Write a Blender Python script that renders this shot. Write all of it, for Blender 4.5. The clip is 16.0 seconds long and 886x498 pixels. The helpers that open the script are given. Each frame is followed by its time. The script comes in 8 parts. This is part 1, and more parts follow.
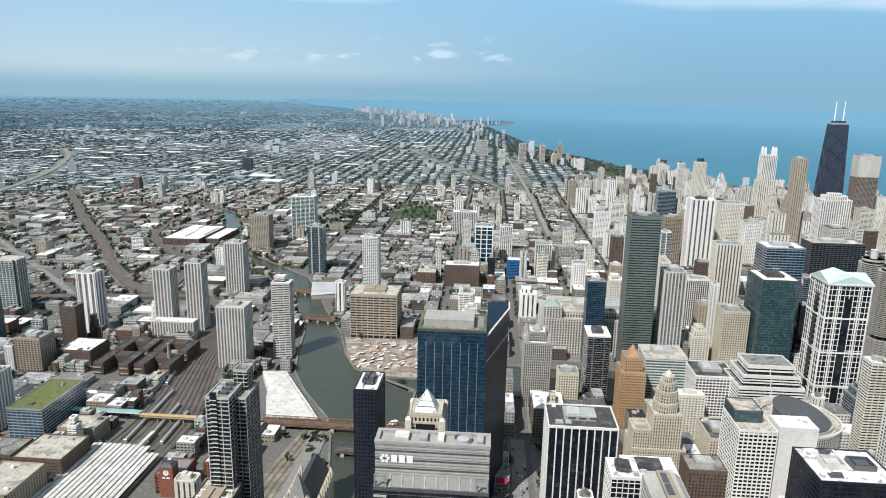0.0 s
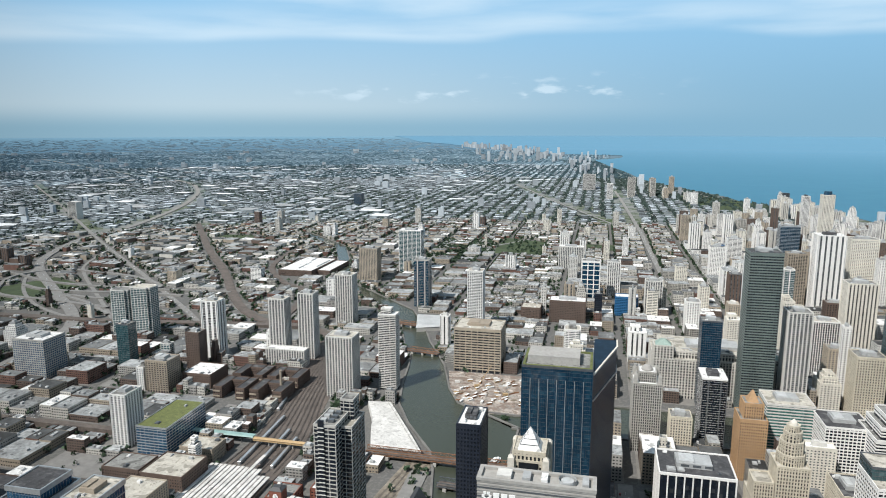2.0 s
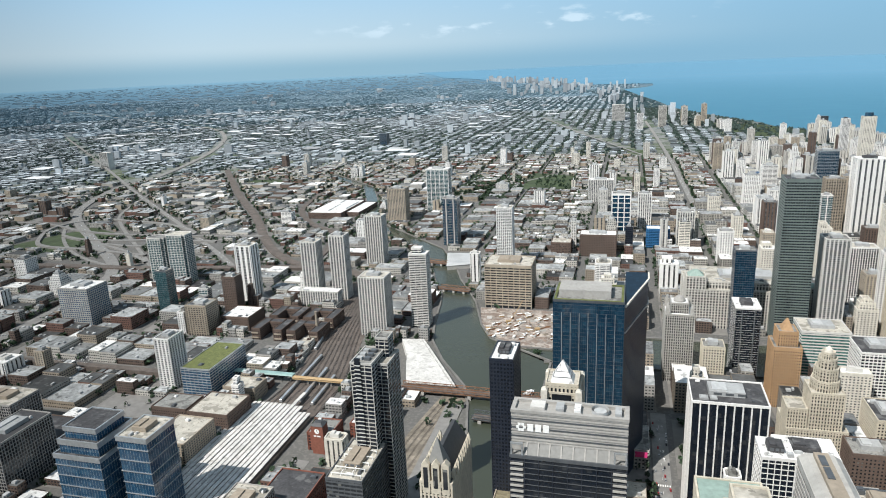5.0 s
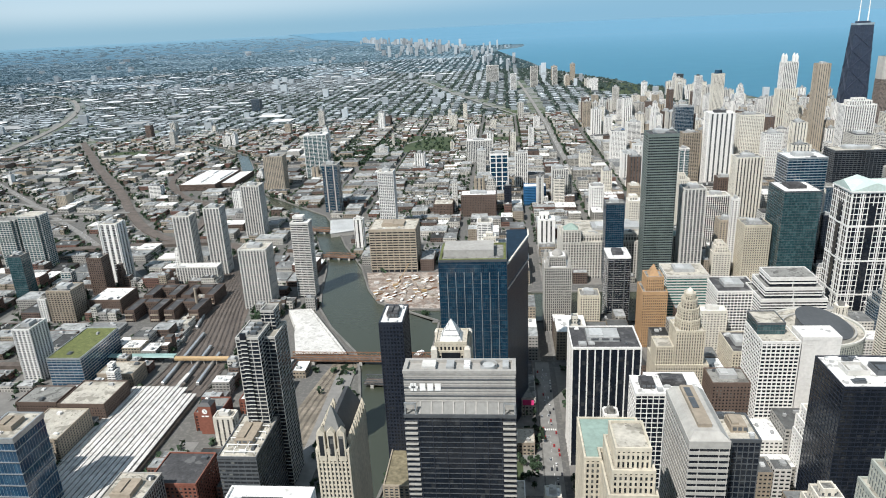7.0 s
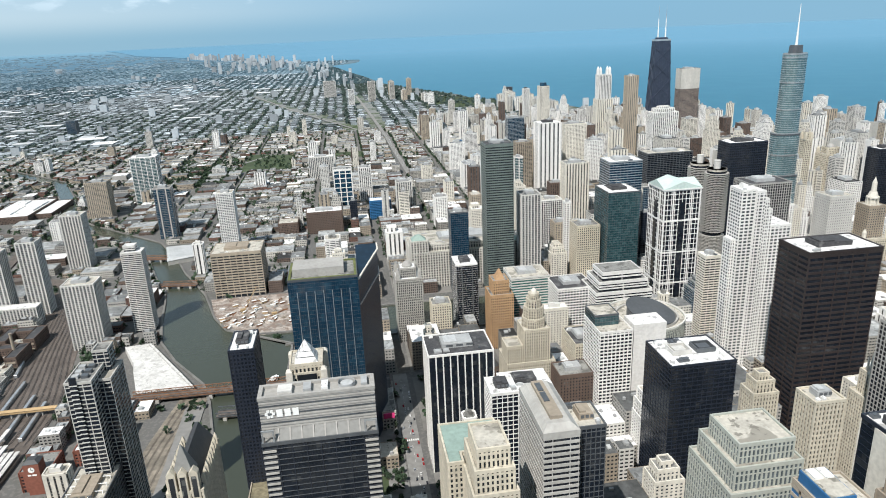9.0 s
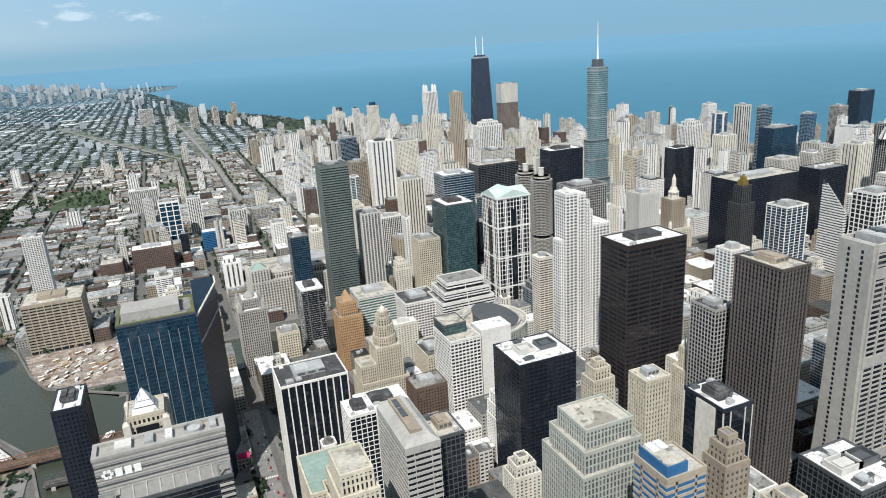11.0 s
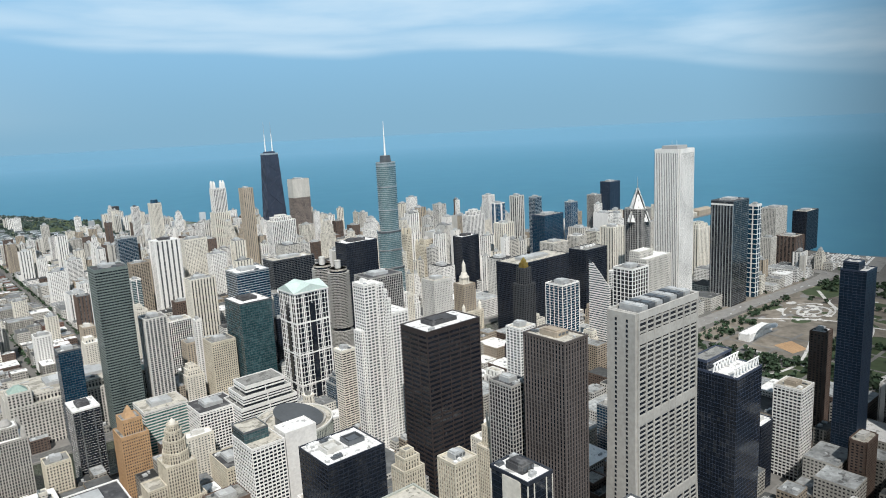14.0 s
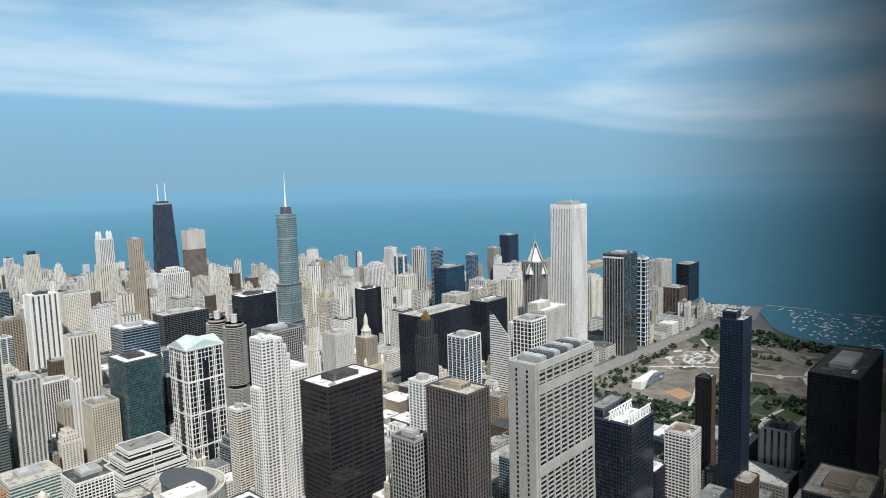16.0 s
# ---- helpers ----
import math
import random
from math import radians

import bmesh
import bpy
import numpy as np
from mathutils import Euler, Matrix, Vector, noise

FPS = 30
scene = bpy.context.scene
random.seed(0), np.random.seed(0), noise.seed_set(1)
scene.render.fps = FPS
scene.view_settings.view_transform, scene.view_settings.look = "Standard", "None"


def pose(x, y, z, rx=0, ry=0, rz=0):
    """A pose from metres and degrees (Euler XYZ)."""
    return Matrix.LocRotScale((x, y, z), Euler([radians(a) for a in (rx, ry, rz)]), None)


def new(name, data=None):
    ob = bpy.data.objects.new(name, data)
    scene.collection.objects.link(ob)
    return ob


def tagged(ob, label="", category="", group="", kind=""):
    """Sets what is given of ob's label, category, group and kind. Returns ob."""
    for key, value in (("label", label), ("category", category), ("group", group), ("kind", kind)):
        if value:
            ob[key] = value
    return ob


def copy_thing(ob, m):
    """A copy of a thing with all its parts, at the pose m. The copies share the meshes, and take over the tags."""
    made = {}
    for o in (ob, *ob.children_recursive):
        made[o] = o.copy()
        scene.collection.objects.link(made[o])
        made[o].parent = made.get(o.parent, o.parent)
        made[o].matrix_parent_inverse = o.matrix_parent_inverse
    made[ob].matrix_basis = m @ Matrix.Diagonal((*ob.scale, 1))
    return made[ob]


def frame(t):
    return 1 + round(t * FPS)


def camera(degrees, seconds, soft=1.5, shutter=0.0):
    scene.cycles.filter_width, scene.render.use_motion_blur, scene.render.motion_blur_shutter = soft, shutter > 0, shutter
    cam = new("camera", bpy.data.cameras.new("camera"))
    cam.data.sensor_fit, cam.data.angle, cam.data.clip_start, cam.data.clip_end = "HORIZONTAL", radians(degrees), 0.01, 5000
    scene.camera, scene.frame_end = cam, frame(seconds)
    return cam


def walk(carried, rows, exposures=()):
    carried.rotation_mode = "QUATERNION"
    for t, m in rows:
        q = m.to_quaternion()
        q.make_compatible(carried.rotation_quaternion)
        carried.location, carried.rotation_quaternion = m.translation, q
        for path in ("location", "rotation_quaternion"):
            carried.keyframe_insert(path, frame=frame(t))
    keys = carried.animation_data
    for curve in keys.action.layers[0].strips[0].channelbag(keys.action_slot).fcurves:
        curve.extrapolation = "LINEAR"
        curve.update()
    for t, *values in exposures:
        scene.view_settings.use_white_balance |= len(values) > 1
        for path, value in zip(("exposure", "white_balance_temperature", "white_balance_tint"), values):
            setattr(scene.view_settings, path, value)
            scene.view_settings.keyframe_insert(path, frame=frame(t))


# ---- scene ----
cam = camera(66.6, 16.0, soft=1.0)

# ---- the camera's turn behind the high window ----
EYE = (0.0, 0.0, 413.0)
PATH = (
    (0, 4.21, -13.04, -1.06),
    (0.5, 7.38, -12.31, -0.47),
    (1, 9.03, -11.80, -0.54),
    (1.5, 11.06, -10.44, -0.80),
    (2, 13.05, -10.21, 0.05),
    (2.5, 15.50, -10.55, 0.53),
    (3, 17.09, -10.98, 0.57),
    (3.5, 17.61, -12.48, 0.78),
    (3.7, 17.69, -13.07, 1.05),
    (5.8, 10.80, -17.46, 2.69),
    (6, 9.46, -18.05, 2.53),
    (6.5, 7.05, -18.25, 2.35),
    (7, 4.72, -18.87, 2.54),
    (7.5, 1.26, -19.49, 2.20),
    (8, -1.18, -19.66, 2.45),
    (8.5, -5.20, -19.13, 2.39),
    (9, -8.65, -18.22, 2.33),
    (9.2, -10.15, -18.21, 2.39),
    (11.3, -24.54, -16.93, 2.70),
    (11.5, -25.60, -16.54, 2.12),
    (12, -29.02, -15.34, 2.03),
    (12.5, -31.57, -13.77, 1.95),
    (13, -34.30, -12.88, 2.25),
    (13.5, -38.13, -11.59, 2.52),
    (14, -40.22, -10.44, 2.79),
    (14.5, -42.94, -9.74, 1.85),
    (15, -44.63, -9.24, 1.39),
    (15.5, -46.19, -8.35, 1.92),
    (16, -48.43, -6.30, 1.64),
)
walk(cam, [(t, pose(*EYE, 90 + p, r, y)) for t, y, p, r in PATH],
     [(0.0, 0.15), (1.5, 0.13), (2.5, 0.10), (3.5, 0.12), (6.0, 0.22), (9.0, 0.2), (11.5, 0.11), (16.0, 0.06)])

# ---- sky, sun and exposure ----
SUN_AZ, SUN_EL = 214.0, 52.0
scene.view_settings.exposure = 0.0
world = bpy.data.worlds.new("world")
scene.world = world
world.use_nodes = True


def sky():
    nt = world.node_tree
    nt.nodes.clear()
    N, L = nt.nodes.new, nt.links.new
    out, bg = N("ShaderNodeOutputWorld"), N("ShaderNodeBackground")
    tex = N("ShaderNodeTexSky")
    tex.sky_type, tex.sun_disc = "NISHITA", False
    tex.sun_elevation, tex.sun_rotation = radians(SUN_EL), radians(SUN_AZ)
    tex.altitude, tex.air_density, tex.dust_density, tex.ozone_density = 300, 1.0, 0.2, 4.0
    # thin cirrus and low fair-weather puffs, by direction
    geo, sep = N("ShaderNodeTexCoord"), N("ShaderNodeSeparateXYZ")
    L(geo.outputs["Generated"], sep.inputs[0])

    def math_node(op, a, b=None, clamp=False):
        n = N("ShaderNodeMath")
        n.operation, n.use_clamp = op, clamp
        for i, v in enumerate((a, b)):
            if v is None:
                continue
            if isinstance(v, (int, float)):
                n.inputs[i].default_value = v
            else:
                L(v, n.inputs[i])
        return n.outputs[0]

    def span(v, lo, hi):
        n = N("ShaderNodeMapRange")
        n.interpolation_type = "SMOOTHSTEP"
        L(v, n.inputs["Value"])
        n.inputs["From Min"].default_value, n.inputs["From Max"].default_value = lo, hi
        return n.outputs[0]

    def cloud(scale, stretch, lo, hi, detail=5.0, shift=0.0):
        m, n = N("ShaderNodeMapping"), N("ShaderNodeTexNoise")
        m.inputs["Scale"].default_value = (1, 1, stretch)
        m.inputs["Location"].default_value = (shift, shift * 0.7, shift)
        L(geo.outputs["Generated"], m.inputs[0])
        L(m.outputs[0], n.inputs["Vector"])
        n.inputs["Scale"].default_value, n.inputs["Detail"].default_value = scale, detail
        return span(n.outputs[0], lo, hi)

    up = sep.outputs["Z"]
    # the cirrus edge sinks towards the east and a little towards the west
    east = math_node("ARCTAN2", sep.outputs["X"], sep.outputs["Y"])
    drop = math_node("ADD", math_node("MULTIPLY", span(east, radians(5), radians(34)), 0.024), math_node("MULTIPLY", span(east, radians(44), radians(78)), 0.066))
    drop = math_node("ADD", drop, math_node("MULTIPLY", math_node("SUBTRACT", 1.0, span(east, radians(-48), radians(-22))), 0.026))
    wobble = math_node("MULTIPLY", math_node("SUBTRACT", cloud(3.0, 2.0, 0.3, 0.7, 2.0, 5.0), 0.5), 0.012)
    lift = math_node("ADD", math_node("ADD", up, wobble), drop)
    streak = math_node("MULTIPLY", span(lift, 0.119, 0.134), math_node("SUBTRACT", 1.0, span(lift, 0.136, 0.185)))
    streak = math_node("MULTIPLY", streak, math_node("MULTIPLY", cloud(3.4, 9.0, 0.12, 0.62, 6.0, 1.0), math_node("SUBTRACT", 1.0, math_node("MULTIPLY", span(east, radians(45), radians(72)), 0.65))))
    wisp = math_node("MULTIPLY", cloud(2.6, 6.0, 0.34, 0.68, 6.0, 2.0), span(lift, 0.13, 0.16))
    veil = math_node("MAXIMUM", math_node("MULTIPLY", streak, 0.66), math_node("MULTIPLY", wisp, 0.72))
    low = math_node("MULTIPLY", span(up, 0.030, 0.046), math_node("SUBTRACT", 1.0, span(up, 0.052, 0.085)))
    west = math_node("MULTIPLY", span(sep.outputs["X"], -0.5, -0.28), math_node("SUBTRACT", 1.0, span(sep.outputs["X"], 0.0, 0.14)))
    puff = math_node("MULTIPLY", cloud(17.0, 3.2, 0.535, 0.66, 8.0, 3.0), math_node("MULTIPLY", low, west))
    puff = math_node("MULTIPLY", puff, 0.7)
    haze = math_node("SUBTRACT", 0.95, math_node("MULTIPLY", span(up, 0.16, 0.42), 0.9))
    tone = N("ShaderNodeMix")
    tone.data_type = "RGBA"
    L(span(up, -0.01, 0.19), tone.inputs[0])
    tone.inputs[7].default_value = (*BLUE_SKY, 1)
    rim = N("ShaderNodeMix")
    rim.data_type = "RGBA"
    L(span(sep.outputs["X"], -0.5, 0.35), rim.inputs[0])
    rim.inputs[6].default_value, rim.inputs[7].default_value = (*WEST_SKY, 1), (*HAZE_SKY, 1)
    # the haze thickens to a slate blue band along the land's horizon
    band = N("ShaderNodeMix")
    band.data_type = "RGBA"
    L(span(up, -0.002, 0.034), band.inputs[0])
    floor = N("ShaderNodeMix")
    floor.data_type = "RGBA"
    L(span(sep.outputs["X"], -0.45, 0.1), floor.inputs[0])
    floor.inputs[6].default_value, floor.inputs[7].default_value = (*RIM_SKY, 1), (*HAZE_SKY, 1)
    L(floor.outputs[2], band.inputs[6])
    L(rim.outputs[2], band.inputs[7])
    L(band.outputs[2], tone.inputs[6])
    deep = N("ShaderNodeMix")
    deep.data_type, deep.blend_type = "RGBA", "MULTIPLY"
    deep.inputs[0].default_value = 1.0
    L(tex.outputs[0], deep.inputs[6])
    deep.inputs[7].default_value = (0.17, 0.20, 0.25, 1)
    col = deep.outputs[2]
    for fac, rgb in ((haze, tone.outputs[2]), (math_node("MAXIMUM", veil, puff), CLOUD_SKY)):
        mx = N("ShaderNodeMix")
        mx.data_type = "RGBA"
        L(fac, mx.inputs[0])
        L(col, mx.inputs[6])
        if isinstance(rgb, tuple):
            mx.inputs[7].default_value = (*rgb, 1)
        else:
            L(rgb, mx.inputs[7])
        col = mx.outputs[2]
    L(col, bg.inputs["Color"])
    bg.inputs["Strength"].default_value = SKY_STRENGTH
    L(bg.outputs[0], out.inputs[0])


SKY_STRENGTH = 0.10
WEST_SKY = (5.2, 6.6, 7.4)
RIM_SKY = (2.75, 4.65, 5.95)
HAZE_SKY = (2.32, 4.45, 6.15)
BLUE_SKY = (2.9, 5.7, 8.4)
CLOUD_SKY = (6.4, 8.0, 9.2)
sky()
sun = new("sun", bpy.data.lights.new("sun", "SUN"))
sun.data.energy, sun.data.angle, sun.data.color = 5.0, radians(0.5), (1.0, 0.965, 0.915)
sun.rotation_euler = (radians(90 - SUN_EL), 0, radians(180 - SUN_AZ))

# ---- materials ----
MATS = {}


def material(name, rgb, rough=0.8, metal=0.0, vary=0.12, grain=0.35, stain=0.05, spec=0.4, island=0.0, cell=None, blinds=0.0,
             dark=0.55, bump=0.0, pane=(0.42, 0.42, 0.38), patch=None):
    """A procedural surface: base colour with grain and stains at two sizes, piece by piece tints, and for window bands a random pane."""
    m = bpy.data.materials.new(name)
    m.use_nodes = True
    nt = m.node_tree
    N, L = nt.nodes.new, nt.links.new
    b = nt.nodes["Principled BSDF"]
    b.inputs["Roughness"].default_value, b.inputs["Metallic"].default_value = rough, metal
    b.inputs["Specular IOR Level"].default_value = spec
    geo = N("ShaderNodeNewGeometry")

    def noise_at(scale, detail=3.0, squash=None):
        n = N("ShaderNodeTexNoise")
        n.inputs["Scale"].default_value, n.inputs["Detail"].default_value = scale, detail
        if squash:
            mp = N("ShaderNodeMapping")
            mp.inputs["Scale"].default_value = squash
            L(geo.outputs["Position"], mp.inputs[0])
            L(mp.outputs[0], n.inputs["Vector"])
        else:
            L(geo.outputs["Position"], n.inputs["Vector"])
        return n.outputs[0]

    def ranged(v, lo, hi, a=0.3, c=0.7):
        n = N("ShaderNodeMapRange")
        L(v, n.inputs["Value"])
        for k, x in (("From Min", a), ("From Max", c), ("To Min", lo), ("To Max", hi)):
            n.inputs[k].default_value = x
        return n.outputs[0]

    def times(a, c):
        n = N("ShaderNodeMath")
        n.operation = "MULTIPLY"
        L(a, n.inputs[0])
        L(c, n.inputs[1])
        return n.outputs[0]

    value = ranged(noise_at(grain), 1 - vary, 1 + vary)
    value = times(value, ranged(noise_at(stain, 4.0, (1, 1, 0.35)), 1 - vary, 1 + vary))
    info = N("ShaderNodeObjectInfo")
    value = times(value, ranged(info.outputs["Random"], 0.96, 1.04, 0, 1))
    if island:
        value = times(value, ranged(geo.outputs["Random Per Island"], 1 - island, 1 + island, 0, 1))
    hsv = N("ShaderNodeHueSaturation")
    hsv.inputs["Color"].default_value = (*rgb, 1)
    L(value, hsv.inputs["Value"])
    col = hsv.outputs[0]
    if cell:
        # one tint for each pane of a storey: blinds, lit ceilings, dark rooms
        mp, fl, wn = N("ShaderNodeMapping"), N("ShaderNodeVectorMath"), N("ShaderNodeTexWhiteNoise")
        mp.inputs["Scale"].default_value = (1 / cell[0], 1 / cell[0], 1 / cell[1])
        mp.inputs["Location"].default_value = (0.37, 0.41, 0.13)
        fl.operation = "FLOOR"
        L(geo.outputs["Position"], mp.inputs[0])
        L(mp.outputs[0], fl.inputs[0])
        L(fl.outputs[0], wn.inputs["Vector"])
        pick = ranged(wn.outputs["Value"], 0.0, blinds, dark, 1.0)
        n = pick.node
        n.clamp = True
        mx = N("ShaderNodeMix")
        mx.data_type = "RGBA"
        L(pick, mx.inputs[0])
        L(col, mx.inputs[6])
        mx.inputs[7].default_value = (*pane, 1)
        col = mx.outputs[2]
    if patch:
        # repaired felt, ducts' dirt and ponding: (colour, size, share)
        rgb2, size, lo = patch
        for k, (sc, cut) in enumerate(((size, lo), (size * 3.1, lo + 0.05))):
            mx = N("ShaderNodeMix")
            mx.data_type = "RGBA"
            L(ranged(noise_at(sc, 2.0 + k), 0.0, 0.85, cut, cut + 0.05), mx.inputs[0])
            L(col, mx.inputs[6])
            mx.inputs[7].default_value = (*(c * (1.0 if k == 0 else 0.7) for c in rgb2), 1)
            col = mx.outputs[2]
    L(col, b.inputs["Base Color"])
    if bump:
        bp = N("ShaderNodeBump")
        bp.inputs["Strength"].default_value, bp.inputs["Distance"].default_value = bump, 0.5
        L(noise_at(grain * 2), bp.inputs["Height"])
        L(bp.outputs[0], b.inputs["Normal"])
    MATS[name] = m
    return m


for key, rgb, kw in (
    ("limestone", (0.50, 0.482, 0.44), dict(vary=0.12)),
    ("cream_stone", (0.51, 0.465, 0.375), dict(vary=0.14)),
    ("glass_navy", (0.008, 0.020, 0.036), dict(rough=0.30, spec=0.3, cell=(3.0, 3.9), blinds=0.4, dark=0.5, pane=(0.02, 0.05, 0.085))),
    ("rubble", (0.34, 0.30, 0.265), dict(vary=0.35, grain=0.12, stain=0.05, patch=((0.20, 0.15, 0.12), 0.09, 0.52))),
    ("cream", (0.62, 0.59, 0.52), dict(vary=0.12)),
    ("white_stone", (0.70, 0.69, 0.665), dict(vary=0.08)),
    ("white_paint", (0.80, 0.80, 0.78), dict(vary=0.05)),
    ("concrete", (0.39, 0.38, 0.355), dict(vary=0.10)),
    ("concrete_light", (0.55, 0.54, 0.51), dict(vary=0.10)),
    ("lime_green", (0.30, 0.48, 0.04), dict(vary=0.1)),
    ("sage_stone", (0.36, 0.375, 0.335), dict(vary=0.10)),
    ("concrete_tan", (0.36, 0.31, 0.245), dict(vary=0.10)),
    ("granite", (0.33, 0.32, 0.30), dict(vary=0.10)),
    ("granite_light", (0.35, 0.34, 0.315), dict(vary=0.10)),
    ("granite_dark", (0.088, 0.076, 0.070), dict(rough=0.5, vary=0.12)),
    ("steel_brown", (0.036, 0.028, 0.027), dict(rough=0.45, vary=0.12)),
    ("steel_black", (0.019, 0.024, 0.036), dict(rough=0.35, vary=0.15)),
    ("steel_navy", (0.045, 0.058, 0.090), dict(rough=0.4, vary=0.12)),
    ("steel_grey", (0.12, 0.13, 0.14), dict(rough=0.4, metal=0.4)),
    ("aluminium", (0.55, 0.57, 0.58), dict(rough=0.35, metal=0.7)),
    ("brick_red", (0.145, 0.080, 0.062), dict(vary=0.16)),
    ("brick_brown", (0.115, 0.082, 0.066), dict(vary=0.16)),
    ("brick_bright", (0.21, 0.080, 0.055), dict(vary=0.14)),
    ("roof_slate", (0.215, 0.215, 0.205), dict(rough=0.8, vary=0.1)),
    ("brick_tan", (0.30, 0.255, 0.20), dict(vary=0.12)),
    ("terracotta", (0.40, 0.255, 0.14), dict(vary=0.14)),
    ("gold", (0.55, 0.36, 0.10), dict(rough=0.35, metal=0.9)),
    ("copper_green", (0.25, 0.335, 0.295), dict(rough=0.6)),
    ("roof_seafoam", (0.50, 0.60, 0.56), dict(rough=0.5, vary=0.08)),
    ("panel_grey", (0.135, 0.165, 0.155), dict(rough=0.45, vary=0.14)),
    ("panel_teal", (0.25, 0.38, 0.36), dict(rough=0.4)),
    ("panel_blue", (0.03, 0.13, 0.29), dict(rough=0.3)),
    ("roof_gravel", (0.225, 0.225, 0.212), dict(vary=0.2, grain=0.6, stain=0.12, patch=((0.10, 0.098, 0.092), 0.09, 0.56))),
    ("roof_pale", (0.44, 0.415, 0.36), dict(vary=0.16, grain=0.5, stain=0.12, patch=((0.24, 0.225, 0.19), 0.08, 0.55))),
    ("roof_white", (0.70, 0.70, 0.685), dict(vary=0.08, grain=0.3, stain=0.15, patch=((0.30, 0.30, 0.29), 0.13, 0.60))),
    ("roof_black", (0.055, 0.055, 0.058), dict(vary=0.25, grain=0.4, stain=0.12, patch=((0.13, 0.13, 0.13), 0.08, 0.58))),
    ("roof_green", (0.115, 0.13, 0.045), dict(vary=0.25, grain=0.5, stain=0.15)),
    ("plant_grey", (0.38, 0.39, 0.39), dict(rough=0.6, island=0.3)),
    ("glass_dark", (0.018, 0.021, 0.025), dict(rough=0.12, spec=0.5, cell=(3.0, 3.8), blinds=0.32, dark=0.82)),
    ("glass_mid", (0.045, 0.053, 0.062), dict(rough=0.15, spec=0.5, cell=(3.4, 3.4), blinds=0.5, dark=0.4, pane=(0.22, 0.22, 0.21))),
    ("glass_black", (0.010, 0.014, 0.021), dict(rough=0.10, spec=0.5, cell=(3.0, 3.9), blinds=0.06, dark=0.85)),
    ("glass_blue", (0.006, 0.030, 0.058), dict(rough=0.06, spec=0.7, cell=(3.2, 3.9), blinds=0.6, dark=0.5, pane=(0.028, 0.082, 0.125))),
    ("glass_azure", (0.016, 0.060, 0.115), dict(rough=0.08, spec=0.7, cell=(3.2, 3.9), blinds=0.6, dark=0.5, pane=(0.055, 0.14, 0.22))),
    ("glass_teal", (0.022, 0.060, 0.070), dict(rough=0.10, spec=0.7, cell=(3.2, 3.9), blinds=0.6, dark=0.5, pane=(0.085, 0.16, 0.17))),
    ("glass_green", (0.05, 0.13, 0.12), dict(rough=0.12, spec=0.7, cell=(3.2, 3.9), blinds=0.5, dark=0.5, pane=(0.14, 0.27, 0.26))),
    ("glass_grey", (0.070, 0.085, 0.095), dict(rough=0.12, spec=0.7, cell=(3.2, 3.9), blinds=0.5, dark=0.5, pane=(0.19, 0.22, 0.24))),
    ("glass_silver", (0.13, 0.225, 0.245), dict(rough=0.10, spec=0.9, metal=0.3, cell=(3.2, 3.9), blinds=0.5, dark=0.5, pane=(0.23, 0.35, 0.37))),
    ("glass_matt", (0.030, 0.042, 0.066), dict(rough=0.5, spec=0.25, cell=(3.0, 3.9), blinds=0.1, dark=0.8)),
    ("asphalt", (0.10, 0.10, 0.10), dict(vary=0.2, grain=0.1, stain=0.02)),
    ("pavement", (0.165, 0.16, 0.15), dict(vary=0.15, grain=0.1, stain=0.02)),
    ("street_concrete", (0.20, 0.198, 0.19), dict(vary=0.15, grain=0.15, stain=0.04)),
    ("roof_moss", (0.165, 0.145, 0.095), dict(vary=0.3, grain=0.3, stain=0.1)),
    ("road", (0.21, 0.205, 0.195), dict(vary=0.12, grain=0.15)),
    ("drum_slate", (0.075, 0.08, 0.085), dict(rough=0.35, vary=0.12)),
    ("pier_brown", (0.12, 0.105, 0.098), dict(rough=0.6, vary=0.12)),
    ("stone_brown", (0.20, 0.165, 0.145), dict(vary=0.1)),
    ("track_bed", (0.11, 0.092, 0.080), dict(vary=0.25, grain=0.3)),
    ("spur_ballast", (0.20, 0.175, 0.14), dict(vary=0.3, grain=0.15)),
    ("sleeper", (0.045, 0.038, 0.034), dict(vary=0.25, grain=0.6)),
    ("rail_steel", (0.22, 0.19, 0.17), dict(rough=0.5, metal=0.6)),
    ("soil", (0.19, 0.168, 0.138), dict(vary=0.3, grain=0.06, stain=0.02)),
    ("grass", (0.050, 0.070, 0.032), dict(vary=0.25, grain=0.05, stain=0.02)),
    ("leaves", (0.032, 0.058, 0.030), dict(vary=0.3, grain=0.2, island=0.35)),
    ("bark", (0.12, 0.09, 0.06), dict()),
    ("sand", (0.55, 0.48, 0.36), dict()),
    ("shed_roof", (0.56, 0.55, 0.525), dict(vary=0.14, grain=0.3, patch=((0.40, 0.39, 0.37), 0.12, 0.58))),
    ("rust", (0.20, 0.10, 0.055), dict(vary=0.25, grain=0.3)),
    ("orange_steel", (0.40, 0.28, 0.15), dict(rough=0.6)),
    ("dark_slate", (0.05, 0.052, 0.055), dict(rough=0.6)),
    ("car_white", (0.75, 0.75, 0.74), dict(rough=0.25)),
    ("car_dark", (0.03, 0.03, 0.035), dict(rough=0.25)),
    ("car_red", (0.35, 0.03, 0.03), dict(rough=0.25)),
    ("car_silver", (0.4, 0.41, 0.42), dict(rough=0.3, metal=0.5)),
    ("tyre", (0.02, 0.02, 0.02), dict()),
    ("sign_pink", (0.70, 0.06, 0.22), dict(rough=0.4)),
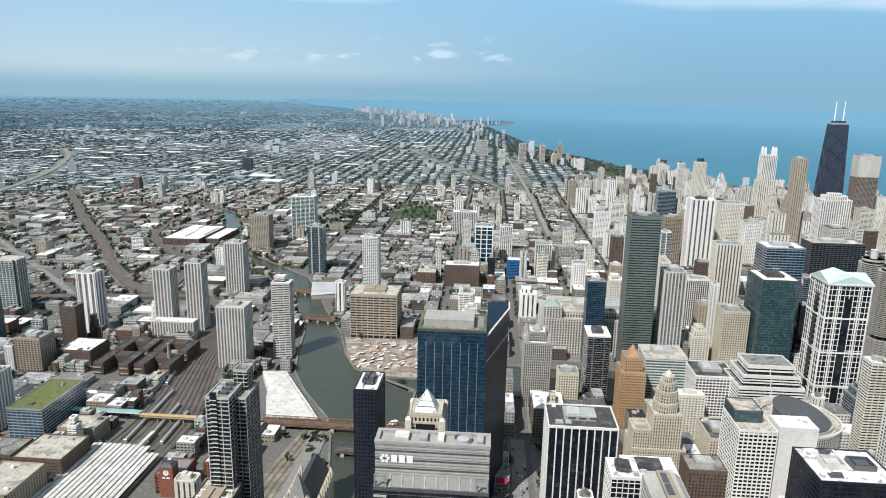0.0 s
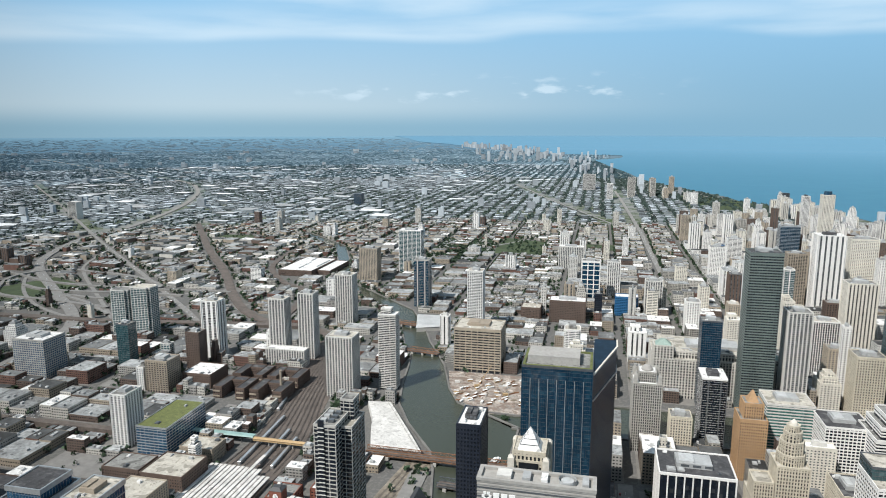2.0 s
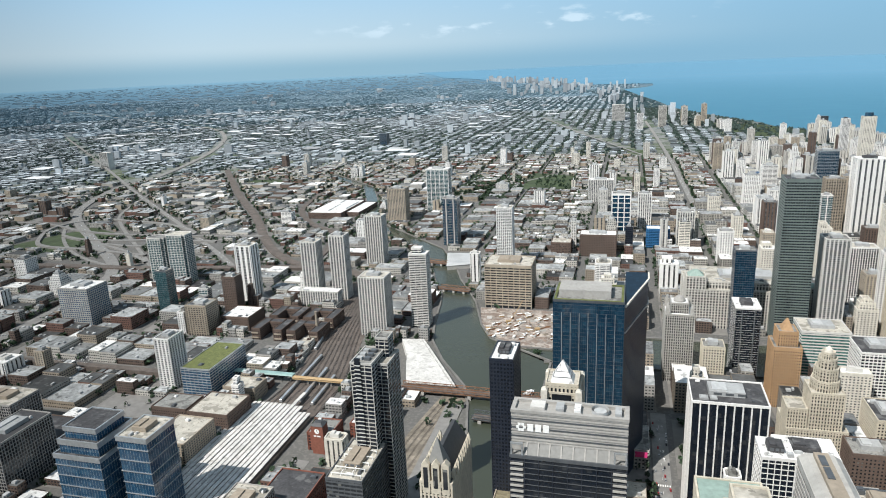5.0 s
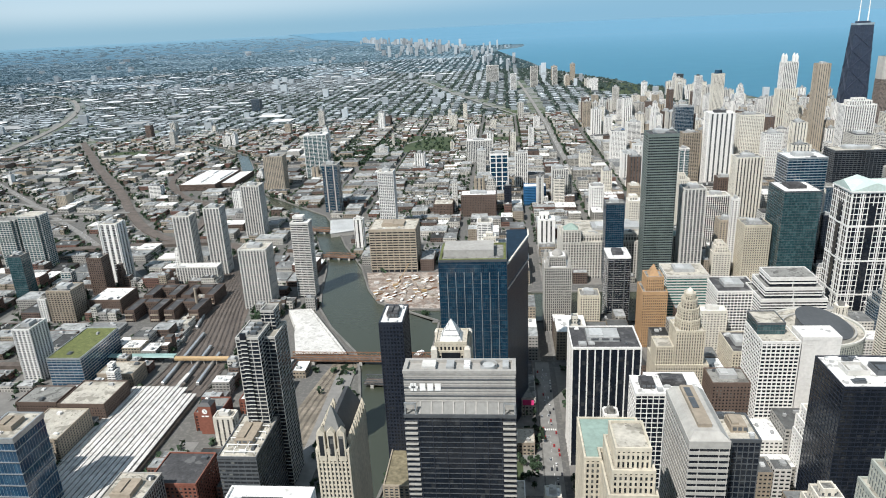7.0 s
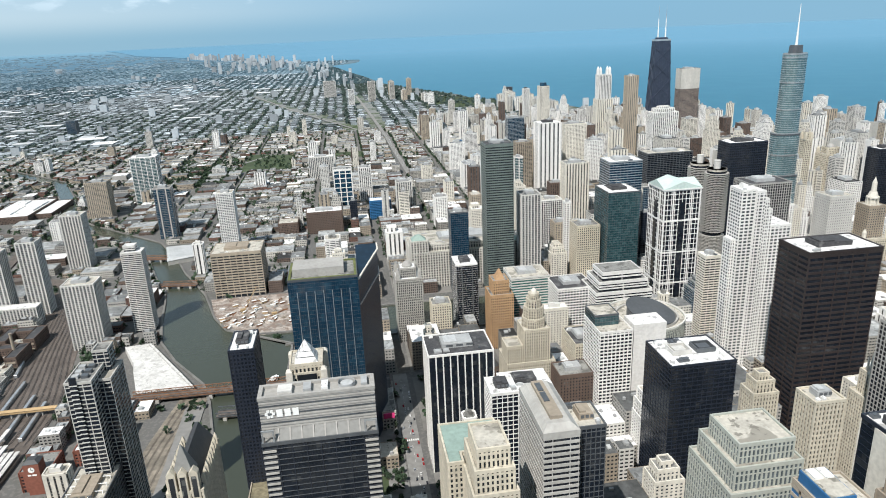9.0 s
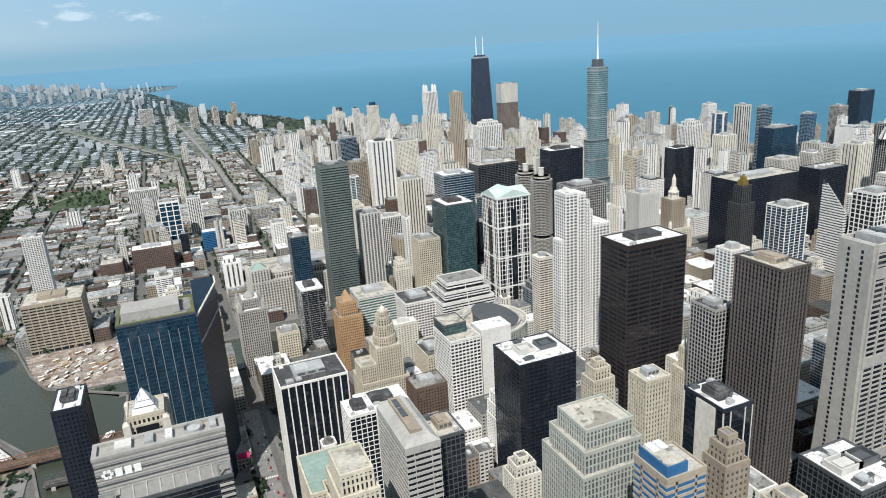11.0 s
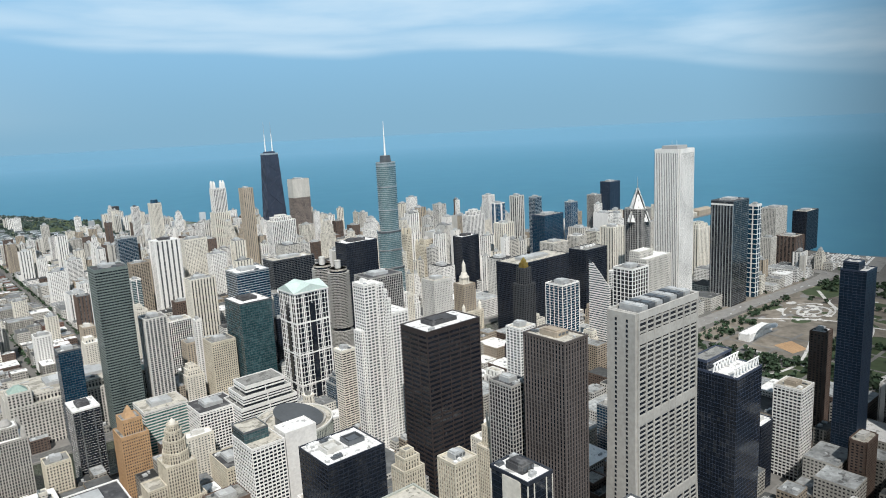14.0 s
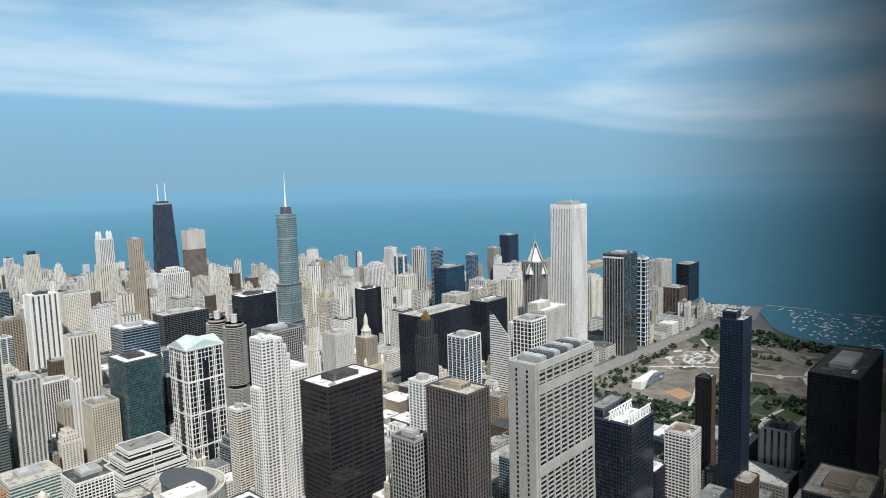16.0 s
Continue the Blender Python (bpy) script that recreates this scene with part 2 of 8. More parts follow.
    ("house_mixed", (0.155, 0.18, 0.19), dict(vary=0.15, island=0.6)),
    ("house_pale", (0.36, 0.345, 0.31), dict(vary=0.12, island=0.35)),
    ("roof_mixed", (0.19, 0.198, 0.198), dict(vary=0.3, grain=0.2, island=0.9, patch=((0.09, 0.09, 0.09), 0.10, 0.60))),
):
    material(key, rgb, **kw)


def water(name, rgb, rough, wave):
    m = material(name, rgb, rough=rough, vary=0.06, grain=0.004, stain=0.0006, spec=0.5)
    nt = m.node_tree
    b, n, bp, geo = nt.nodes["Principled BSDF"], nt.nodes.new("ShaderNodeTexNoise"), nt.nodes.new("ShaderNodeBump"), nt.nodes.new("ShaderNodeNewGeometry")
    n.inputs["Scale"].default_value, n.inputs["Detail"].default_value = wave, 4
    nt.links.new(geo.outputs["Position"], n.inputs["Vector"])
    nt.links.new(n.outputs[0], bp.inputs["Height"])
    bp.inputs["Strength"].default_value, bp.inputs["Distance"].default_value = 0.25, 0.6
    nt.links.new(bp.outputs[0], b.inputs["Normal"])
    return m


water("river_water", (0.050, 0.058, 0.042), 0.22, 0.15)
water("lake_water", (0.045, 0.20, 0.30), 0.35, 0.05)

# ---- mesh builder ----


class Build:
    def __init__(self):
        self.v, self.f = [], []

    def quad(self, a, b, c, d):
        k = len(self.v)
        self.v += (a, b, c, d)
        self.f.append((k, k + 1, k + 2, k + 3))

    def box(self, x0, y0, z0, x1, y1, z1, bottom=False):
        k = len(self.v)
        self.v += ((x0, y0, z0), (x1, y0, z0), (x1, y1, z0), (x0, y1, z0), (x0, y0, z1), (x1, y0, z1), (x1, y1, z1), (x0, y1, z1))
        self.f += [(k + 4, k + 5, k + 6, k + 7), (k, k + 1, k + 5, k + 4), (k + 1, k + 2, k + 6, k + 5), (k + 2, k + 3, k + 7, k + 6), (k + 3, k, k + 4, k + 7)]
        if bottom:
            self.f.append((k + 3, k + 2, k + 1, k))

    def prism(self, low, high, z0, z1, cap=True, base=False):
        """Walls between two outlines with the same number of corners, counter-clockwise."""
        k, n = len(self.v), len(low)
        self.v += [(x, y, z0) for x, y in low] + [(x, y, z1) for x, y in high]
        self.f += [(k + i, k + (i + 1) % n, k + n + (i + 1) % n, k + n + i) for i in range(n)]
        if cap:
            self.f.append(tuple(range(k + n, k + 2 * n)))
        if base:
            self.f.append(tuple(range(k + n - 1, k - 1, -1)))

    def loft(self, outlines, heights):
        """One closed shaft through outlines at rising heights."""
        k, n = len(self.v), len(outlines[0])
        for poly, z in zip(outlines, heights):
            self.v += [(x, y, z) for x, y in poly]
        for r in range(len(outlines) - 1):
            a, b = k + r * n, k + (r + 1) * n
            self.f += [(a + i, a + (i + 1) % n, b + (i + 1) % n, b + i) for i in range(n)]
        self.f.append(tuple(range(k + (len(outlines) - 1) * n, k + len(outlines) * n)))

    def ring(self, poly, inner, outer, z0, z1):
        """A band round an outline, from inner to outer metres off it."""
        a, b, n, k = grow(poly, inner), grow(poly, outer), len(poly), len(self.v)
        self.v += [(x, y, z0) for x, y in b] + [(x, y, z1) for x, y in b] + [(x, y, z1) for x, y in a] + [(x, y, z0) for x, y in a]
        for i in range(n):
            j = (i + 1) % n
            for r in range(4):
                s = (r + 1) % 4
                self.f.append((k + r * n + i, k + r * n + j, k + s * n + j, k + s * n + i))

    def pyramid(self, poly, z0, z1, top=0.0):
        cx, cy = sum(p[0] for p in poly) / len(poly), sum(p[1] for p in poly) / len(poly)
        self.prism(poly, [(cx + (x - cx) * top, cy + (y - cy) * top) for x, y in poly], z0, z1, top > 0)

    def mesh(self, name):
        me = bpy.data.meshes.new(name)
        me.from_pydata(self.v, [], self.f)
        return me


def grow(poly, d):
    """The outline moved outward by d metres (counter-clockwise corners)."""
    out, n = [], len(poly)
    for i in range(n):
        p, c, q = Vector(poly[i - 1]), Vector(poly[i]), Vector(poly[(i + 1) % n])
        a, b = (c - p).normalized(), (q - c).normalized()
        na, nb = Vector((a.y, -a.x)), Vector((b.y, -b.x))
        m = na + nb
        out.append(tuple(c + m * (d / max(0.3, 1 + na.dot(nb)))))
    return out


def rect(x0, y0, x1, y1):
    return [(x0, y0), (x1, y0), (x1, y1), (x0, y1)]


def disc(r, n, cx=0.0, cy=0.0, ry=None):
    return [(cx + r * math.cos(2 * math.pi * i / n), cy + (ry or r) * math.sin(2 * math.pi * i / n)) for i in range(n)]


def part(name, bm, mat, parent=None, label="", at=None, mesh=None):
    """Links one mesh as an object, under a thing or a part."""
    me = mesh or bm.mesh(name)
    if not me.materials:
        me.materials.append(MATS[mat])
    ob = new(name, me)
    ob.parent = parent
    if at:
        ob.matrix_basis = at
    return tagged(ob, label)


def thing(name, x, y, label, category, group="", z=0.0, turn=0.0, kind=""):
    ob = new(name)
    ob.empty_display_size = 2
    ob.matrix_basis = pose(x, y, z, 0, 0, turn)
    return tagged(ob, label, category, group, kind)


def structure(name, bm, mat, label, category, kind="structure"):
    return tagged(part(name, bm, mat), label, category, kind=kind)


USED = []


def claim(x0, y0, x1, y1):
    USED.append((x0, y0, x1, y1))


# ---- a tower of storeys: glass core, floor bands, piers, roof and plant ----
# wall, glass, storey height, bay width, band share, pier share, band depth, pier depth
STYLES = {
    "green_stone": ("dark_slate", "glass_black", 3.4, 3.0, 0.30, 0.46, 0.15, 0.40),
    "navyglass": ("steel_navy", "glass_blue", 3.4, 5.0, 0.14, 0.05, 0.12, 0.12),
    "azureglass": ("aluminium", "glass_azure", 3.4, 8.0, 0.14, 0.04, 0.12, 0.12),
    "greystrip": ("concrete_light", "glass_dark", 3.2, 6.4, 0.08, 0.46, 0.10, 0.60),
    "azureframe": ("white_stone", "glass_azure", 3.6, 24.0, 0.06, 0.22, 0.15, 0.50),
    "widestrip": ("white_stone", "glass_mid", 3.2, 9.5, 0.04, 0.62, 0.1, 0.8),
    "tan_strip": ("concrete_tan", "glass_mid", 3.2, 5.0, 0.1, 0.72, 0.15, 0.45),
    "blueglass": ("steel_grey", "glass_blue", 3.9, 1.9, 0.06, 0.05, 0.10, 0.12),
    "blackslim": ("steel_black", "glass_black", 3.6, 3.0, 0.42, 0.40, 0.25, 0.30),
    "stepdark": ("concrete", "glass_black", 3.9, 7.2, 0.20, 0.07, 0.45, 0.30),
    "office_s": ("steel_grey", "glass_dark", 3.9, 6.0, 0.40, 0.06, 0.30, 0.20),
    "whitegrid_d": ("white_stone", "glass_black", 3.9, 4.4, 0.14, 0.14, 0.25, 0.35),
    "greystripe": ("concrete", "glass_black", 3.8, 9.0, 0.52, 0.05, 0.35, 0.05),
    "darkglass": ("steel_grey", "glass_black", 3.8, 3.0, 0.16, 0.14, 0.15, 0.30),
    "beige": ("cream_stone", "glass_dark", 3.5, 2.5, 0.36, 0.52, 0.22, 0.60),
    "stripes": ("white_stone", "glass_black", 3.9, 6.8, 0.0, 0.17, 0.10, 0.60),
    "blackbox": ("steel_black", "glass_black", 3.9, 4.6, 0.28, 0.10, 0.18, 0.30),
    "stepglass": ("sage_stone", "glass_grey", 3.9, 2.4, 0.16, 0.4, 0.2, 0.45),
    "grid_w": ("white_stone", "glass_black", 3.9, 4.2, 0.40, 0.24, 0.30, 0.32),
    "slabwall": ("white_stone", "glass_dark", 3.9, 30.0, 0.97, 0.5, 0.30, 0.40),
    "balcony_tan": ("cream", "glass_dark", 3.3, 7.0, 0.45, 0.10, 0.70, 0.25),
    "tanbrick": ("brick_tan", "glass_mid", 3.7, 3.0, 0.45, 0.50, 0.30, 0.35),
    "brick": ("brick_brown", "glass_dark", 3.6, 3.2, 0.50, 0.52, 0.30, 0.35),
    "orange": ("terracotta", "glass_dark", 3.6, 2.6, 0.45, 0.52, 0.30, 0.45),
    "tealglass": ("concrete_light", "glass_green", 3.8, 12.0, 0.40, 0.02, 0.35, 0.12),
    "whitestripe": ("white_stone", "glass_black", 3.8, 60.0, 0.50, 0.02, 0.35, 0.10),
    "granite": ("granite_light", "glass_dark", 3.7, 2.6, 0.30, 0.44, 0.20, 0.60),
    "slimfin": ("white_stone", "glass_black", 3.2, 15.0, 0.05, 0.10, 0.15, 0.40),
    "cream": ("cream_stone", "glass_dark", 3.6, 3.2, 0.44, 0.48, 0.30, 0.40),
    "blueglass2": ("steel_grey", "glass_blue", 3.6, 3.0, 0.12, 0.06, 0.15, 0.10),
    "bluepanel": ("panel_blue", "glass_blue", 3.4, 4.0, 0.55, 0.15, 0.20, 0.25),
    "greyblock": ("panel_grey", "glass_black", 3.9, 3.4, 0.52, 0.10, 0.15, 0.20),
    "conc": ("concrete_light", "glass_mid", 2.9, 4.8, 0.16, 0.36, 0.35, 0.70),
    "conc_b": ("concrete_tan", "glass_mid", 2.9, 4.0, 0.36, 0.40, 0.35, 0.45),
    "gridsmall": ("white_stone", "glass_black", 3.8, 3.4, 0.14, 0.30, 0.15, 0.40),
    "beigetower": ("cream", "glass_dark", 3.2, 5.4, 0.1, 0.56, 0.2, 0.6),
    "tealdark": ("steel_grey", "glass_teal", 3.9, 3.0, 0.12, 0.04, 0.10, 0.10),
    "bluestripe": ("aluminium", "glass_blue", 3.9, 6.0, 0.26, 0.03, 0.20, 0.10),
    "curveglass": ("steel_grey", "glass_black", 3.5, 6.0, 0.26, 0.1, 0.25, 0.2),
    "white_v": ("white_stone", "glass_mid", 3.2, 4.8, 0.20, 0.42, 0.20, 0.70),
    "whitegrid_t": ("white_stone", "glass_black", 7.4, 5.6, 0.11, 0.12, 0.35, 0.50),
    "white_t": ("white_stone", "glass_mid", 3.8, 4.6, 0.42, 0.30, 0.30, 0.35),
    "brownsteel": ("steel_brown", "glass_black", 5.4, 14.0, 0.48, 0.07, 0.30, 0.60),
    "black_v": ("steel_black", "glass_black", 3.9, 2.0, 0.26, 0.18, 0.12, 0.25),
    "greygrid": ("granite", "glass_black", 3.9, 3.4, 0.2, 0.26, 0.25, 0.35),
    "pale": ("concrete_light", "glass_mid", 3.8, 3.0, 0.52, 0.62, 0.20, 0.40),
    "darkpier": ("granite_dark", "glass_black", 3.8, 3.4, 0.22, 0.36, 0.15, 0.75),
    "white_b": ("white_stone", "glass_mid", 2.9, 4.2, 0.34, 0.30, 0.30, 0.40),
    "blackcream": ("steel_black", "glass_black", 3.9, 9.0, 0.08, 0.07, 0.15, 0.30),
    "trussglass": ("steel_navy", "glass_black", 4.0, 3.0, 0.06, 0.04, 0.15, 0.10),
    "dark_t": ("steel_navy", "glass_navy", 3.2, 4.0, 0.16, 0.06, 0.25, 0.15),
    "black_wide": ("steel_black", "glass_black", 3.9, 2.4, 0.26, 0.20, 0.15, 0.30),
    "ribslab": ("steel_grey", "glass_dark", 3.9, 60.0, 0.16, 0.02, 0.12, 0.1),
    "blackwhite": ("white_stone", "glass_blue", 10.5, 12.0, 0.14, 0.16, 0.35, 0.45),
    "stone": ("limestone", "glass_mid", 3.0, 3.8, 0.36, 0.46, 0.25, 0.45),
    "stripe_v": ("brick_brown", "glass_dark", 3.0, 9.0, 0.30, 0.42, 0.20, 0.50),
    "dark_d": ("steel_navy", "glass_navy", 3.0, 3.0, 0.22, 0.1, 0.15, 0.2),
    "dark_b": ("granite", "glass_dark", 3.0, 3.4, 0.36, 0.3, 0.25, 0.3),
    "black_low": ("steel_black", "glass_black", 3.8, 2.6, 0.30, 0.18, 0.15, 0.25),
    "white_c": ("white_stone", "glass_dark", 6.2, 6.0, 0.16, 0.2, 0.4, 0.6),
    "limeslab": ("limestone", "glass_mid", 3.8, 2.6, 0.40, 0.52, 0.15, 0.40),
    "glass_r": ("white_stone", "glass_blue", 3.6, 8.0, 0.12, 0.12, 0.25, 0.4),
    "hotel": ("white_stone", "glass_mid", 3.1, 3.4, 0.40, 0.40, 0.25, 0.35),
    "hotel_l": ("concrete", "glass_azure", 3.6, 4.0, 0.36, 0.24, 0.25, 0.35),
    "white_s": ("white_stone", "glass_black", 2.9, 8.0, 0.20, 0.46, 0.35, 0.60),
    "brownd": ("brick_brown", "glass_dark", 3.0, 3.4, 0.42, 0.42, 0.30, 0.35),
    "riverb": ("concrete_light", "glass_dark", 2.9, 10.0, 0.42, 0.06, 0.55, 0.20),
    "towerblue": ("white_stone", "glass_teal", 3.6, 12.0, 0.18, 0.10, 0.20, 0.50),
    "towerdark": ("concrete", "glass_blue", 3.6, 14.0, 0.10, 0.14, 0.30, 0.60),
    "slimw": ("white_stone", "glass_mid", 3.0, 3.4, 0.36, 0.30, 0.25, 0.30),
    "tanblock": ("concrete_tan", "glass_dark", 4.2, 9.0, 0.50, 0.10, 0.35, 0.45),
    "officeglass": ("white_stone", "glass_mid", 3.2, 5.0, 0.30, 0.40, 0.30, 0.50),
    "tanwide": ("brick_tan", "glass_dark", 3.2, 4.4, 0.42, 0.34, 0.30, 0.40),
    "greenroof": ("aluminium", "glass_azure", 4.0, 6.0, 0.30, 0.06, 0.25, 0.20),
    "mid_cream": ("cream", "glass_mid", 3.2, 3.8, 0.50, 0.50, 0.30, 0.40),
    "mid_white": ("white_stone", "glass_mid", 3.1, 4.6, 0.48, 0.46, 0.25, 0.50),
    "mid_tan": ("concrete_tan", "glass_mid", 3.1, 4.0, 0.44, 0.46, 0.25, 0.40),
    "mid_brown": ("brick_brown", "glass_dark", 3.1, 4.0, 0.46, 0.44, 0.25, 0.35),
    "mid_strip": ("white_stone", "glass_dark", 3.2, 7.5, 0.06, 0.62, 0.10, 0.70),
    "mid_creamstrip": ("cream", "glass_dark", 3.2, 6.0, 0.10, 0.66, 0.10, 0.60),
    "mid_balcony": ("white_stone", "glass_mid", 3.0, 9.0, 0.44, 0.14, 0.90, 0.40),
    "mid_glass": ("aluminium", "glass_blue", 3.5, 4.0, 0.20, 0.06, 0.15, 0.12),
    "mid_teal": ("concrete_light", "glass_teal", 3.4, 6.0, 0.22, 0.12, 0.25, 0.30),
    "blueoff": ("aluminium", "glass_azure", 11.5, 3.2, 0.045, 0.04, 0.9, 0.12),
}
PIER_MAT = {"darkpier": "pier_brown", "stepdark": "concrete_light", "tealglass": "panel_teal", "signblock": "steel_black", "white_s": "white_stone", "towerblue": "white_stone", "slimfin": "steel_grey", "blackcream": "cream"}
ROOFS = {"moss": "roof_moss", "white": "roof_white", "whitemech": "roof_white", "pale": "roof_pale", "black": "roof_black", "grass": "roof_green", "green": "roof_gravel", "tanks": "roof_gravel"}


def storeys(root, poly, z0, z1, style, split=False, roof="roof_gravel", plain=False):
    """One shaft of a building on the outline poly, from z0 to z1."""
    wall, glass, fh, bw, band, pier, bd, pd = STYLES[style]
    post = PIER_MAT.get(style, wall)
    if math.hypot(*root.matrix_basis.translation.xy) > 1050 and z1 > 40:
        fh, bw = fh * 1.05, max(bw * 1.1, 3.6)
    core = Build()
    core.prism(poly, poly, z0, z1 - 0.5)
    part("glass_core", core, glass, root)
    n = max(1, round((z1 - z0) / fh))
    step = (z1 - z0) / n
    if band > 0.02:
        if split:
            one = Build()
            one.ring(poly, -0.2, bd, 0, step * band)
            me = one.mesh("floor_band")
            for i in range(1, n):
                part("floor_band", None, wall, root, at=pose(0, 0, z0 + i * step), mesh=me)
        else:
            all_bands = Build()
            for i in range(1, n):
                all_bands.ring(poly, -0.2, bd, z0 + i * step, z0 + (i + band) * step)
            tagged(part("storey_banding", all_bands, wall, root), kind="stuff")
    if pier > 0.01:
        joined, made = Build(), {}
        for i, p in enumerate(poly):
            a, b = Vector(p), Vector(poly[(i + 1) % len(poly)])
            d = b - a
            length = d.length
            count = max(1, round(length / bw))
            w = min(pier * length / count, 8.0)
            angle = math.atan2(d.y, d.x)
            for j in range(count + (1 if count > 2 else 0)):
                c = a + d * (j / count if count > 2 else (j + 0.5) / count)
                if split:
                    key = round(w, 2)
                    if key not in made:
                        q = Build()
                        q.box(-w / 2, -pd, 0, w / 2, 0.2, z1 - z0)
                        made[key] = q.mesh("pier")
                    part("pier", None, post, root, at=pose(c.x, c.y, z0, 0, 0, math.degrees(angle)), mesh=made[key])
                else:
                    u, o = d.normalized() * (w / 2), Vector((d.y, -d.x)).normalized() * pd
                    joined.prism([tuple(c - u + o), tuple(c + u + o), tuple(c + u - o * 0.3), tuple(c - u - o * 0.3)],
                                 [tuple(c - u + o), tuple(c + u + o), tuple(c + u - o * 0.3), tuple(c - u - o * 0.3)], z0, z1, False)
        if not split:
            tagged(part("pier_work", joined, post, root), kind="stuff")
    deck = Build()
    deck.prism(grow(poly, -0.4), grow(poly, -0.4), z1 - 0.8, z1 - 0.2)
    part("roof_deck", deck, roof, root)
    rim = Build()
    rim.ring(poly, -0.5, max(bd, pd) + 0.05, z1 - step * max(0.35, min(band, 0.6)), z1 + 0.9)
    part("parapet", rim, wall, root)


def notched(cx, cy, hx, hy, k):
    """A plan with its corners cut in by a share k of its half width; None for a plain one."""
    if not k:
        return None
    a = k * min(hx, hy)
    return [(cx + px, cy + py) for px, py in ((-hx + a, -hy), (hx - a, -hy), (hx - a, -hy + a), (hx, -hy + a), (hx, hy - a), (hx - a, hy - a), (hx - a, hy), (-hx + a, hy), (-hx + a, hy - a), (-hx, hy - a), (-hx, -hy + a), (-hx + a, -hy + a))]


def roof_plant(root, poly, z, seed, big=True, mat="plant_grey", count=5, vents=False):
    """Lift houses, fans and ducts on a flat roof."""
    rng = random.Random(seed)
    xs, ys = [p[0] for p in poly], [p[1] for p in poly]
    cx, cy, w, d = sum(xs) / len(xs), sum(ys) / len(ys), max(xs) - min(xs), max(ys) - min(ys)
    if big:
        b = Build()
        b.box(cx - w * 0.26, cy - d * 0.2, z - 0.3, cx + w * 0.22, cy + d * 0.24, z + 4.2)
        b.box(cx - w * 0.22, cy - d * 0.16, z + 4.2, cx - w * 0.02, cy + d * 0.18, z + 5.6)
        house = part("penthouse", b, mat, root)
        if vents:
            for i in range(3):
                b = Build()
                x = cx - w * 0.2 + i * w * 0.16
                b.box(x, cy - d * 0.2 - 0.25, z + 1.2, x + w * 0.11, cy - d * 0.2 + 0.1, z + 3.2)
                part("louvre", b, "steel_grey", house)
    for i in range(count):
        u, v = rng.uniform(-0.4, 0.4), rng.choice((-1, 1)) * rng.uniform(0.28, 0.4)
        s, t, k = rng.uniform(0.8, 0.05 * w + 1.5), rng.uniform(0.8, 0.05 * d + 1.5), rng.uniform(0.9, 2.4)
        x, y = cx + u * w, cy + v * d
        b = Build()
        b.box(x - s, y - t, z - 0.3, x + s, y + t, z + k)
        b.box(x - s * 0.6, y - t * 0.6, z + k, x + s * 0.6, y + t * 0.6, z + k + 0.5)
        part("roof_unit", b, rng.choice(("plant_grey", "roof_white", "steel_grey")), root)


